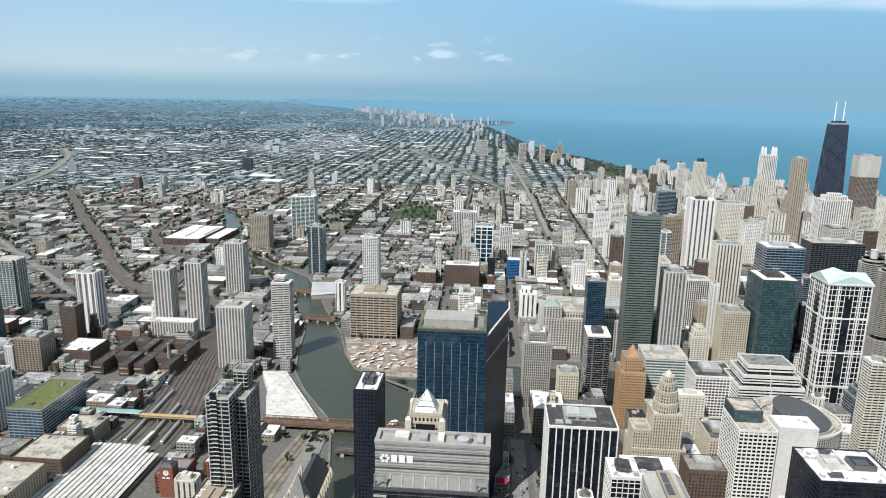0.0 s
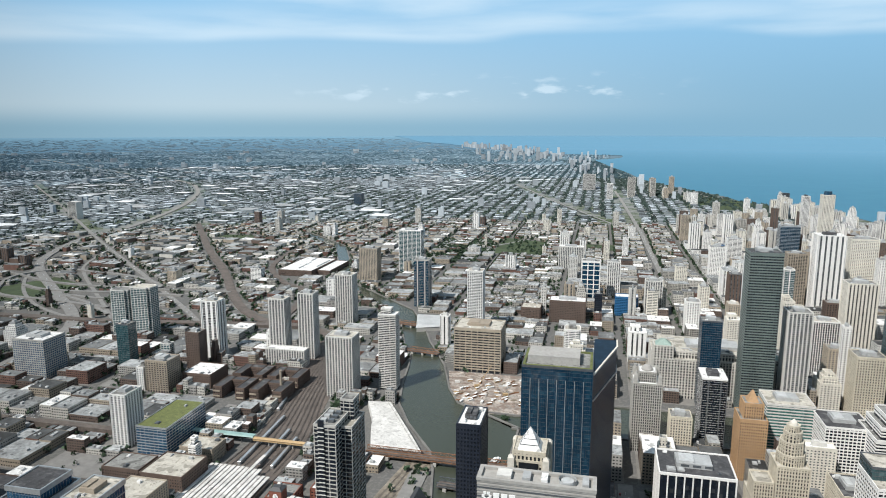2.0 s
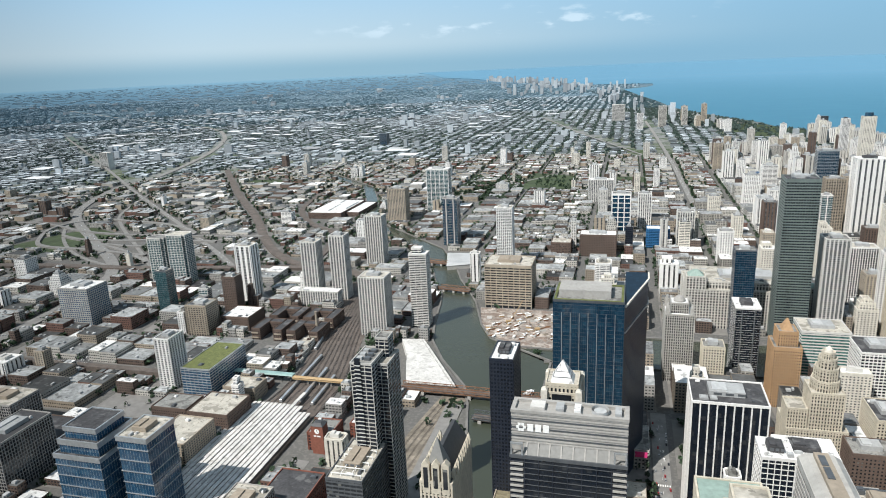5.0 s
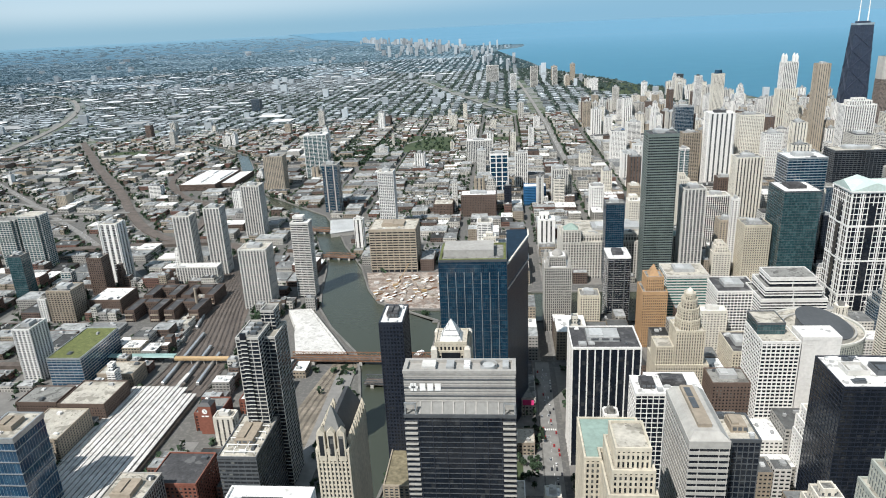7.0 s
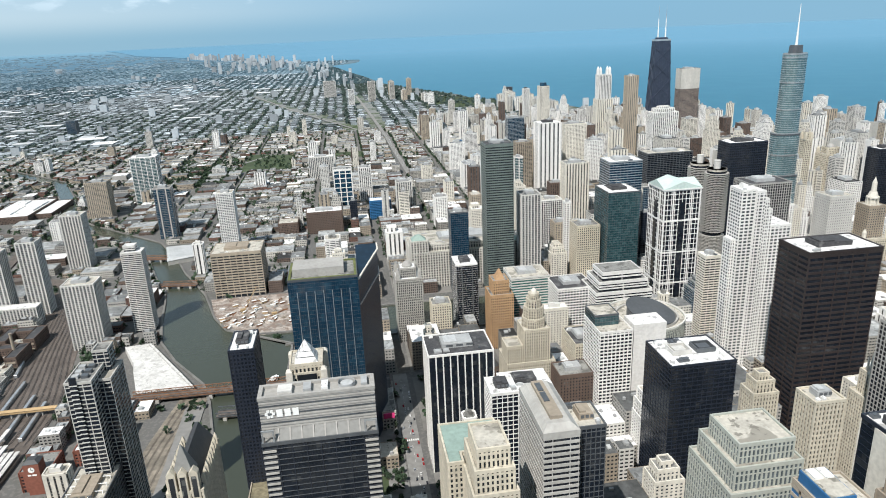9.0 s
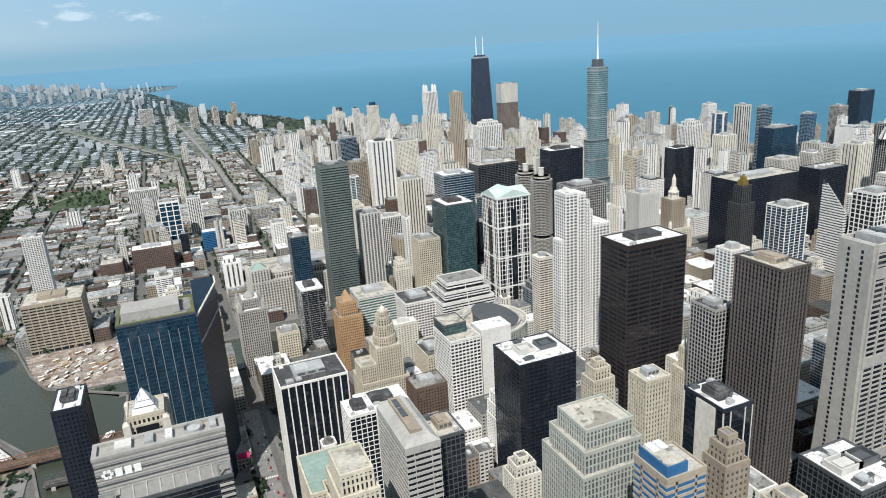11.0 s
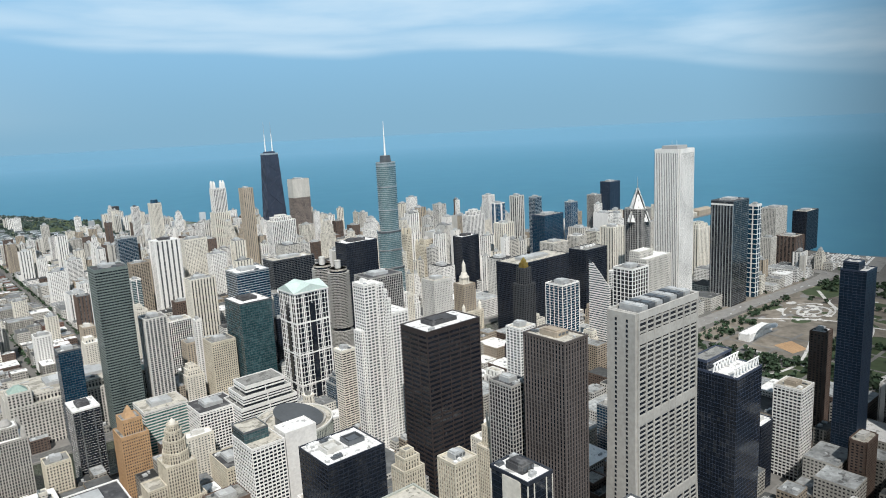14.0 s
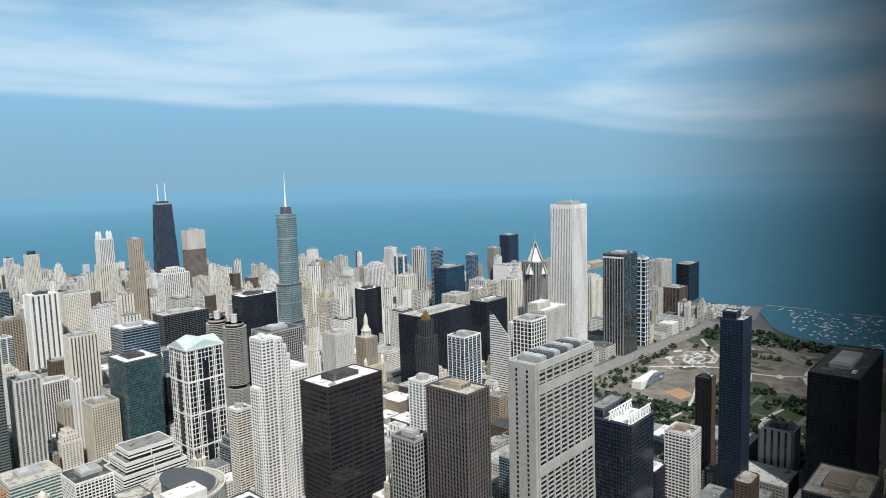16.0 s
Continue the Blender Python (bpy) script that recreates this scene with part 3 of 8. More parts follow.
def tower(style, label, x0, y0, x1, y1, h, top="", crown="", near=False, fin=False, poly=None, name="office_tower"):
    """A tall building on a plot, with its storeys and roof."""
    cx, cy = (x0 + x1) / 2, (y0 + y1) / 2
    claim(x0, y0, x1, y1)
    root = thing(name, cx, cy, label, "tower" if h > 60 else "building", "towers of the city")
    poly = [(x - cx, y - cy) for x, y in (poly or rect(x0, y0, x1, y1))]
    w, d, seed = x1 - x0, y1 - y0, int(abs(x0 * 13 + y0 * 7))
    wall = STYLES[style][0]
    roof = ROOFS.get(top, ("roof_gravel", "roof_pale", "roof_white", "roof_gravel")[seed % 4])
    hw, hd = w / 2, d / 2
    if crown == "step":
        storeys(root, poly, 0, h - 14, style, near, roof)
        storeys(root, rect(-hw * 0.72, -hd * 0.72, hw * 0.72, hd * 0.72), h - 14.6, h - 5, style, False, roof)
        storeys(root, rect(-hw * 0.4, -hd * 0.42, hw * 0.36, hd * 0.42), h - 5.4, h, style, False, roof)
    elif crown == "twin":
        # a lower front block with a projecting bay, before a taller slab
        storeys(root, rect(-hw, -hd, hw * 0.35, hd * 0.55), 0, h - 3, style, near, "roof_gravel")
        storeys(root, rect(-hw * 0.25, -hd * 0.4, hw, hd), 0, h - 9, style, False, "roof_pale")
        storeys(root, rect(-hw * 0.1, hd * 0.3, hw * 0.7, hd * 0.95), h - 9.4, h + 9, style, False, "roof_gravel")
        b = Build()
        b.box(-hw * 0.72, -hd - 1.4, 0, -hw * 0.36, -hd + 0.2, h + 2)
        bay = part("bay_shaft", b, "glass_black", root)
        for i in range(int(h / 3.9)):
            b = Build()
            b.box(-hw * 0.74, -hd - 1.7, i * 3.9, -hw * 0.34, -hd - 1.2, i * 3.9 + 0.9)
            part("bay_sill", b, "concrete_light", bay)
        for i in range(6):
            b = Build()
            b.box(-hw * 0.8 + (i % 2) * hw * 0.5, -hd * 0.7 + (i // 2) * hd * 0.36, h - 3.3, -hw * 0.45 + (i % 2) * hw * 0.5, -hd * 0.5 + (i // 2) * hd * 0.36, h - 0.6)
            part("roof_unit", b, ("plant_grey", "steel_grey")[i % 2], root)
        b = Build()
        b.prism(disc(2.6, 12, hw * 0.1, hd * 0.1), disc(1.2, 12, hw * 0.1, hd * 0.1), h - 9.2, h - 5)
        part("satellite_dish", b, "white_paint", root)
    elif crown == "wed":
        storeys(root, poly, 0, h - 24, style, near, roof)
        storeys(root, rect(-hw * 0.86, -hd * 0.84, hw * 0.86, hd * 0.84), h - 24.6, h - 11, style, False, roof)
        storeys(root, rect(-hw * 0.7, -hd * 0.66, hw * 0.7, hd * 0.66), h - 11.6, h, style, False, roof)
    elif crown == "tstep":
        storeys(root, rect(-hw * 0.5, -hd, hw * 0.1, hd), 0, h, style, near, roof)
        storeys(root, rect(hw * 0.1 + 0.6, -hd, hw * 0.5, hd), 0, h - 10, style, False, roof)
        storeys(root, rect(hw * 0.5 + 0.6, -hd * 0.9, hw, hd), 0, h - 45, style, near, roof)
        storeys(root, rect(-hw, -hd * 0.9, -hw * 0.5 - 0.6, hd), 0, h - 62, style, False, roof)
    elif crown == "pyr":
        storeys(root, poly, 0, h - 4, style, near, roof)
        storeys(root, rect(-hw * 0.7, -hd * 0.7, hw * 0.7, hd * 0.7), h - 4.4, h + 14, style, False, roof)
        b = Build()
        b.pyramid(rect(-hw * 0.45, -hd * 0.45, hw * 0.45, hd * 0.45), h + 13, h + 27, 0.12)
        part("pyramid_roof", b, wall, root)
    elif crown == "pinn":
        storeys(root, poly, 0, h, style, near, roof)
        storeys(root, rect(-hw * 0.6, -hd * 0.6, hw * 0.6, hd * 0.6), h - 0.6, h + 13, style, False, roof)
        for sx in (-1, 1):
            for sy in (-1, 1):
                b = Build()
                px, py = sx * hw * 0.84, sy * hd * 0.84
                b.prism(rect(px - 2.6, py - 2.6, px + 2.6, py + 2.6), rect(px - 2.2, py - 2.2, px + 2.2, py + 2.2), h - 0.5, h + 9)
                b.pyramid(rect(px - 2.2, py - 2.2, px + 2.2, py + 2.2), h + 9, h + 15, 0.1)
                part("pinnacle", b, wall, root)
        b = Build()
        b.prism(disc(hw * 0.42, 12), disc(hw * 0.42, 12), h + 12, h + 15, False)
        b.prism(disc(hw * 0.42, 12), disc(hw * 0.25, 12), h + 15, h + 19, False)
        b.prism(disc(hw * 0.25, 12), disc(hw * 0.05, 12), h + 19, h + 20.5)
        part("lantern_dome", b, "granite", root)
    elif crown == "truss":
        storeys(root, poly, 0, h, style, near, "roof_white")
        storeys(root, rect(-hw * 0.98, hd * 0.3, hw * 0.98, hd * 0.98), h - 0.4, h + 9, style, False, "roof_gravel")
        for sy in (-0.86, 0.0):
            b = Build()
            k = 8
            for i in range(k):
                xa, xb, xm = -hw + i * w / k, -hw + (i + 1) * w / k, -hw + (i + 0.5) * w / k
                for p, q in ((xa, xm), (xb, xm)):
                    b.prism([(p - 0.5, sy * hd - 0.4), (p + 0.5, sy * hd - 0.4), (p + 0.5, sy * hd + 0.4), (p - 0.5, sy * hd + 0.4)],
                            [(q - 0.5, sy * hd - 0.4), (q + 0.5, sy * hd - 0.4), (q + 0.5, sy * hd + 0.4), (q - 0.5, sy * hd + 0.4)], h, h + 8)
            b.box(-hw, sy * hd - 0.5, h + 7.6, hw, sy * hd + 0.5, h + 8.6)
            part("roof_truss", b, "white_paint", root)
    elif crown == "rear":
        storeys(root, poly, 0, h, style, near, roof)
        storeys(root, rect(-hw * 0.98, -hd * 0.1, hw * 0.1, hd * 0.96), h - 0.4, h + 11, style, False, roof)
        for px in (-0.5, -0.3):
            b = Build()
            b.prism(disc(2.4, 12, px * hw, hd * 0.4), disc(1.0, 12, px * hw, hd * 0.4), h + 11, h + 14.5)
            part("satellite_dish", b, "white_paint", root)
    elif crown == "notch":
        storeys(root, poly, 0, h - 8, style, near, roof)
        storeys(root, rect(-hw * 0.8, -hd * 0.3, hw * 0.3, hd * 0.9), h - 8.4, h, style, False, roof)
    else:
        storeys(root, poly, 0, h, style, near, roof)
    if top == "copper":
        b = Build()
        b.box(-hw + 0.8, -hd + 0.8, h - 0.6, -hw + 7.4, hd - 0.8, h + 0.3)
        b.box(-hw + 7.4, -hd + 10.2, h - 0.6, hw - 0.8, hd - 0.8, h + 0.3)
        part("copper_roof", b, "copper_green", root)
    elif top == "ridge":
        b = Build()
        b.prism(rect(-hw, -hd, hw, hd), rect(-hw * 0.72, -hd * 0.84, hw * 0.62, hd * 0.94), h + 0.9, h + 4.2)
        part("bevelled_roof", b, "concrete", root)
        b = Build()
        b.box(-hw * 0.42, -hd * 0.7, h + 4.2, hw * 0.28, hd * 0.86, h + 6.4)
        part("penthouse", b, "brick_tan", root)
        for v0, v1 in ((-0.1, 0.3), (0.36, 0.72)):
            b = Build()
            b.box(-hw * 0.3, hd * v0, h + 6.4, hw * 0.02, hd * v1, h + 7.0)
            part("louvre", b, "steel_grey", root)
    elif top == "pediment":
        b = Build()
        e = 1.2
        k = h + 0.6
        b.v += [(-hw - e, -hd - e, k), (hw + e, -hd - e, k), (hw + e, hd + e, k), (-hw - e, hd + e, k),
                (0, -hd - e, k + 10), (hw + e, 0, k + 10), (0, hd + e, k + 10), (-hw - e, 0, k + 10), (0, 0, k + 10)]
        b.f += [(0, 1, 4), (1, 2, 5), (2, 3, 6), (3, 0, 7), (0, 4, 8), (0, 8, 7), (1, 5, 8), (1, 8, 4), (2, 6, 8), (2, 8, 5), (3, 7, 8), (3, 8, 6)]
        part("gable_roof", b, "roof_seafoam", root)
        b = Build()
        b.ring(poly, -1, 1.6, h - 1.2, h + 0.6)
        part("cornice", b, "white_stone", root)
        for ax in (0, 1):
            for s in (-1, 1):
                b = Build()
                if ax == 0:
                    b.box(-hw * 0.16, min(s * hd, s * (hd + 0.7)), 6, hw * 0.16, max(s * hd, s * (hd + 0.7)), h * 0.9)
                else:
                    b.box(min(s * hw, s * (hw + 0.7)), -hd * 0.16, 6, max(s * hw, s * (hw + 0.7)), hd * 0.16, h * 0.9)
                part("dark_bay", b, "glass_black", root)
        for sx in (-0.97, -0.5, 0.5, 0.97):
            for s in (-1, 1):
                b = Build()
                b.box(sx * hw - 0.8, s * hd - 0.9, 0, sx * hw + 0.8, s * hd + 0.9, h - 1)
                part("corner_pier", b, "white_stone", root)
        for sy in (-0.5, 0.5):
            for s in (-1, 1):
                b = Build()
                b.box(s * hw - 0.9, sy * hd - 0.8, 0, s * hw + 0.9, sy * hd + 0.8, h - 1)
                part("corner_pier", b, "white_stone", root)
        for z in (h * 0.25, h * 0.5, h * 0.75):
            b = Build()
            b.ring(poly, -0.2, 0.85, z, z + 2.2)
            part("belt_course", b, "white_stone", root)
    elif top == "green":
        b = Build()
        b.ring(poly, -3.0, -0.6, h - 0.3, h + 1.2)
        part("planted_edge", b, "roof_green", root)
        b = Build()
        b.box(-hw * 0.86, -hd * 0.55, h - 0.3, hw * 0.62, hd * 0.6, h + 7)
        part("penthouse", b, "granite", root)
    elif top == "tanks":
        for i in range(5):
            b = Build()
            x = -hw * 0.6 + i * hw * 0.3
            b.prism(disc(3.2, 10, x, 0), disc(3.2, 10, x, 0), h, h + 4)
            part("roof_tank", b, "roof_white", root)
    elif top == "whitemech":
        roof_plant(root, poly, h, seed, False, "roof_white", 14)
        for sx, mt in ((-0.35, "concrete_light"), (0.42, "steel_grey")):
            b = Build()
            b.ring(rect(sx * hw - 8, -hd * 0.25, sx * hw + 8, hd * 0.35), -0.6, 0.2, h, h + 4)
            b.box(sx * hw - 5, -hd * 0.12, h, sx * hw + 5, hd * 0.22, h + 3.2)
            part("cooling_tower", b, mt, root)
    elif crown == "plain":
        roof_plant(root, poly, h, seed, True, ("plant_grey", "concrete_light", "roof_gravel")[seed % 3], 0)
    elif crown in ("", "mech", "notch"):
        roof_plant(root, poly, h - (8 if crown == "notch" else 0), seed, h > 45 and crown != "notch", "roof_black" if top == "white" else "brick_tan" if top == "pale" else "plant_grey", 4 if near else 2, near)
    if fin:
        # pale full-height lines on the glass front
        for i in range(1, 8):
            b = Build()
            x = -hw + w * i / 8
            b.box(x - 0.28, -hd - 0.35, h * 0.42 if i % 2 else h * 0.3, x + 0.28, -hd + 0.1, h * 0.94)
            part("bright_fin", b, "aluminium", root)
    return root

# ---- ground, distance, lake and river ----
FLAT, REACH = 3000.0, 1900.0


def squeeze(x, y, z=0.0):
    """Beyond 3 km the land is drawn in towards the eye along each line of sight, so that the horizon stays inside the lens's range."""
    r = math.hypot(x, y)
    if r <= FLAT:
        return (x, y, z)
    u = (r - FLAT) / REACH
    s = (FLAT + REACH * u / (1 + u)) / r
    return (x * s, y * s, EYE[2] - (EYE[2] - z) * s)


def polar(radii, first, last, steps, lift=lambda r: 0.0, flat_uv=True):
    """A sheet in rings round the eye. first: the angle from north of its western edge at each radius."""
    b, uv = Build(), []
    for r in radii:
        a0 = first(r)
        for j in range(steps + 1):
            a = radians(a0 + (last - a0) * j / steps)
            x, y = r * math.sin(a), r * math.cos(a)
            b.v.append(squeeze(x, y, lift(r)))
            uv.append((x / 1000, y / 1000))
    m = steps + 1
    for i in range(len(radii) - 1):
        for j in range(steps):
            b.f.append((i * m + j, i * m + j + 1, (i + 1) * m + j + 1, (i + 1) * m + j))
    me = b.mesh("sheet")
    me.flip_normals()
    layer = me.uv_layers.new(name="plan")
    for loop in me.loops:
        layer.data[loop.index].uv = uv[loop.vertex_index]
    return me


def plan_material(name, near, far, haze, rough, spec, patches=(), rim=None):
    """A surface laid out by plan kilometres: patches of several sizes, with distance haze painted into the base colour.
    """
    m = bpy.data.materials.new(name)
    m.use_nodes = True
    nt = m.node_tree
    N, L = nt.nodes.new, nt.links.new
    b = nt.nodes["Principled BSDF"]
    b.inputs["Roughness"].default_value, b.inputs["Specular IOR Level"].default_value = rough, spec
    uv = N("ShaderNodeUVMap")
    uv.uv_map = "plan"
    ln = N("ShaderNodeVectorMath")
    ln.operation = "LENGTH"
    L(uv.outputs[0], ln.inputs[0])

    def mix(fac, a, c):
        n = N("ShaderNodeMix")
        n.data_type = "RGBA"
        L(fac, n.inputs[0])
        for i, v in ((6, a), (7, c)):
            if isinstance(v, tuple):
                n.inputs[i].default_value = (*v, 1)
            else:
                L(v, n.inputs[i])
        return n.outputs[2]

    def span(v, lo, hi, a=0.0, c=1.0):
        n = N("ShaderNodeMapRange")
        L(v, n.inputs["Value"])
        for k, x in (("From Min", lo), ("From Max", hi), ("To Min", a), ("To Max", c)):
            n.inputs[k].default_value = x
        return n.outputs[0]

    col = near
    for scale, lo, hi, rgb, share in patches:
        n = N("ShaderNodeTexNoise")
        n.inputs["Scale"].default_value, n.inputs["Detail"].default_value = scale, 3
        L(uv.outputs[0], n.inputs["Vector"])
        col = mix(span(n.outputs[0], lo, hi, 0, share), col, rgb)
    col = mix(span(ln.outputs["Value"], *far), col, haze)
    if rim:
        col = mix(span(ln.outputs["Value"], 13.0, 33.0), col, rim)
    L(col, b.inputs["Base Color"])
    MATS[name] = m
    return m


# blue distance haze painted into the land's base colour from 3.5 km out
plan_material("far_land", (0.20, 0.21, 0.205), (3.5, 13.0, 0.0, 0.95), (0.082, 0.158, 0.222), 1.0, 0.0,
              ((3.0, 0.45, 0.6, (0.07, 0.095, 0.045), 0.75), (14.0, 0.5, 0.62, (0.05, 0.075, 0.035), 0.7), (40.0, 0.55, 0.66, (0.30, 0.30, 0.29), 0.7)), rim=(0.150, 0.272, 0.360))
plan_material("near_land", (0.115, 0.114, 0.112), (9, 10, 0, 0), (0.15, 0.15, 0.15), 0.95, 0.2,
              ((4.0, 0.48, 0.62, (0.15, 0.145, 0.135), 0.6), (25.0, 0.5, 0.62, (0.11, 0.11, 0.10), 0.6), (220.0, 0.5, 0.6, (0.19, 0.185, 0.17), 0.5)))
# the lake's base colour pales with distance, imitating haze up to the horizon
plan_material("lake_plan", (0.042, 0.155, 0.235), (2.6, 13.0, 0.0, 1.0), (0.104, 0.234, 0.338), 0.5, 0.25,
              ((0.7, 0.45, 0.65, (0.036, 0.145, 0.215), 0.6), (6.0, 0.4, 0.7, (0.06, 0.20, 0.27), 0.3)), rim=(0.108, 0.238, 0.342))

near_rings = [10, 60] + [150 * k for k in range(1, 21)]
far_rings = [3000, 3150, 3300, 3500, 3700, 3900, 4200, 4500, 4900, 5300, 5800, 6400, 7000, 7800, 8600, 9600, 11000, 13000, 16000, 20000, 26000, 33000]
tagged(part("ground", None, "near_land", mesh=polar(near_rings, lambda r: -180.0, 180.0, 180)),
       "grey city ground of streets and paved yards", "ground", kind="structure")
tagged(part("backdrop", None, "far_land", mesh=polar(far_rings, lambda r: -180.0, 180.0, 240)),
       "flat green and grey land with blue haze painted in towards the horizon", "distance", kind="structure")
SHORE = ((1500, 92), (1705, 79.5), (1790, 76.0), (1880, 74.5), (2140, 73.3), (2190, 69.2), (2260, 66), (2285, 55), (2330, 51), (2560, 46), (2690, 42), (2780, 33), (2871, 27.0),
         (3300, 21.5), (3687, 18), (4100, 11.0), (4430, 9.5), (4850, 6.6), (5583, 3.4), (6430, 2.2), (7400, 0.8), (8100, 0.2), (8890, -0.6), (9300, 1.2), (9800, 1.8),
         (10450, 1.7), (10800, -4.0), (14000, -10), (20000, -15), (45000, -19))


def shore(r):
    return float(np.interp(r, [p[0] for p in SHORE], [p[1] for p in SHORE]))


lake_rings = sorted(set([1500 + 40 * k for k in range(40)] + [3100 + 100 * k for k in range(20)] + [5200 + 250 * k for k in range(24)] + [10450, 10600, 10800, 12000, 14000, 17000, 20000, 26000, 33500]))
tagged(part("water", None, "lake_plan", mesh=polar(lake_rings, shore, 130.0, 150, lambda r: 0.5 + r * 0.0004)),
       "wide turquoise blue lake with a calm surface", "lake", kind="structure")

WEST_BANK = [(-184, 250), (-182, 500), (-168, 660), (-185, 740), (-200, 786), (-250, 860), (-283, 925), (-301, 1005), (-314, 1085), (-327, 1144), (-356, 1205), (-395, 1314), (-454, 1438), (-545, 1525), (-645, 1625), (-722, 1765), (-790, 1950), (-900, 2200), (-1150, 2450)]
EAST_BANK = [(-128, 250), (-128, 430), (-112, 560), (-109, 680), (-98, 750), (-96, 880), (-197, 949), (-222, 1001), (-253, 1102), (-284, 1172), (-310, 1225), (-345, 1320), (-405, 1445), (-510, 1550), (-612, 1650), (-690, 1785), (-756, 1965), (-866, 2215), (-1115, 2470)]


def ribbon(left, right, z=0.0):
    b = Build()
    for i in range(len(left) - 1):
        b.quad((*left[i], z), (*right[i], z), (*right[i + 1], z), (*left[i + 1], z))
    return b


def quay(line, width, height):
    """A wall along a polyline, with a flat coping."""
    b = Build()
    for p, q in zip(line, line[1:]):
        d = (Vector(q) - Vector(p)).normalized() * 0.0 + (Vector(q) - Vector(p))
        n = Vector((-d.y, d.x)).normalized() * width
        b.prism([tuple(Vector(p) - n / 2), tuple(Vector(q) - n / 2), tuple(Vector(q) + n / 2), tuple(Vector(p) + n / 2)],
                [tuple(Vector(p) - n / 2), tuple(Vector(q) - n / 2), tuple(Vector(q) + n / 2), tuple(Vector(p) + n / 2)], 0, height)
    return b


river = ribbon(WEST_BANK, EAST_BANK, 0.25)
river.quad((-106, 880, 0.25), (40, 880, 0.25), (40, 985, 0.25), (-106, 919, 0.25))
river.quad((40, 880, 0.25), (1000, 880, 0.25), (1000, 985, 0.25), (40, 985, 0.25))
river.quad((-197, 949, 0.25), (-106, 880, 0.25), (-106, 919, 0.25), (-150, 921, 0.25))
river.quad((1000, 880, 0.25), (2100, 900, 0.25), (2100, 985, 0.25), (1000, 985, 0.25))
structure("water_river", river, "river_water", "dull green brown city river between stone quays", "river")
for name, line in (("quay_west", WEST_BANK), ("quay_east", EAST_BANK), ("quay_south", [(-106, 878), (2000, 878)]), ("quay_north", [(-197, 951), (-150, 923), (-99, 921), (40, 987), (2000, 987)])):
    structure(name, quay(line, 3.0, 2.4), "pavement", "pale stone river wall with flat coping", "wall")

# ---- towers of the inner city ----
tower("blueglass", "deep blue glass office tower with green roof edge beside the river", -64, 600, 1, 650, 195, top="green", fin=True)
tower("blackslim", "slim black office tower with a white flat roof by the river", -109, 520, -89, 558, 168, top="white", near=True)
tower("stepdark", "dark grey stepped office tower with pale floor lines above the tracks", -231, 504, -202, 550, 165, crown="twin", near=True)
lattice_block = tower("office_s", "grey striped office block with a pale gravel roof", -240, 454, -207, 516, 78, top="pale", near=True)
for k in range(5):
    frame_bar = Build()
    y = -26 + k * 9.5
    frame_bar.box(-14, y, 80.2, 14, y + 0.5, 80.7, True)
    for px in (-13.5, -5, 4.5, 13):
        frame_bar.box(px, y, 77.4, px + 0.5, y + 0.5, 80.3)
    frame_bar.box(-5, y, 80.2, -4.5, y + 7, 80.6, True)
    frame_bar.box(4.5, y, 80.2, 5, y + 7, 80.6, True)
    part("roof_frame", frame_bar, "white_paint", lattice_block)
edge = Build()
edge.box(-9, 22, 78.2, 6, 24, 79.6)
part("green_strip", edge, "lime_green", lattice_block)
tower("whitegrid_d", "dark glass block with white frame and white roof", 90, 425, 110, 450, 157, top="white", near=True)
tower("greystripe", "grey stone office tower with ribbon windows and pale roof", 97, 318, 118, 371, 192, top="ridge", near=True)
tower("darkglass", "narrow dark glass office tower with ribbed facade and tan roof", 119, 326, 137, 352, 188, top="pale", near=True)
tower("beige", "cream stone tower with square punched windows and stepped top", 51, 290, 75, 326, 203, crown="wed", near=True)
tower("beige", "cream stone tower under a green copper roof", 42, 318, 76, 357, 181, top="copper", near=True, poly=[(42, 318), (50.2, 318), (50.2, 327), (76, 327), (76, 357), (42, 357)])
tower("stripes", "black glass office block with bold white vertical fins", 59, 555, 120, 599, 126, top="black", near=True)
tower("blackbox", "black metal and glass office tower with white mechanical roof", 245, 455, 301, 503, 145, top="whitemech", near=True)
tower("stepglass", "pale grey stepped stone and glass tower with fine vertical ribs", 177, 260, 220, 302, 207, crown="wed", near=True)
grid_tower = tower("grid_w", "white concrete grid office tower with a glazed top storey", 236, 585, 270, 631, 116, crown="bare", top="pale")
storeys(grid_tower, rect(-16.6, -6, 9, 22.6), 115.6, 127, "tealdark", False, "roof_pale")
tower("slabwall", "plain white stone clad tower slab with blank wall", 273, 588, 307, 612, 119, crown="bare", top="white")
tower("cream", "cream stone office block with a black roof", 252, 700, 281, 750, 46, top="black")
tower("brick", "red brown brick office block with stone trim", 200, 600, 236, 630, 64)
tower("orange", "orange terracotta tower with stepped pyramid top", 171, 800, 201, 834, 81, crown="pyr")
tower("tealglass", "teal green glass and pale stone office block", 210, 845, 264, 891, 81)
tower("grid_w", "white stone grid office block with dark roof", 262, 800, 312, 850, 77, top="black")
tower("whitestripe", "white ribbon office block with stepped grey roof", 304, 772, 380, 826, 102, crown="wed")
tower("granite", "grey granite tower with arched crown and corner pinnacles", 52, 850, 87, 888, 92, crown="pinn")
tower("slimfin", "slim dark residential tower with white edge fins", 135, 850, 164, 890, 105, top="white")
tower("cream", "cream stone block with terrace roof", 96, 820, 121, 844, 64)
tower("blueglass2", "small blue glass tower with white frame", 154, 1010, 182, 1036, 135)
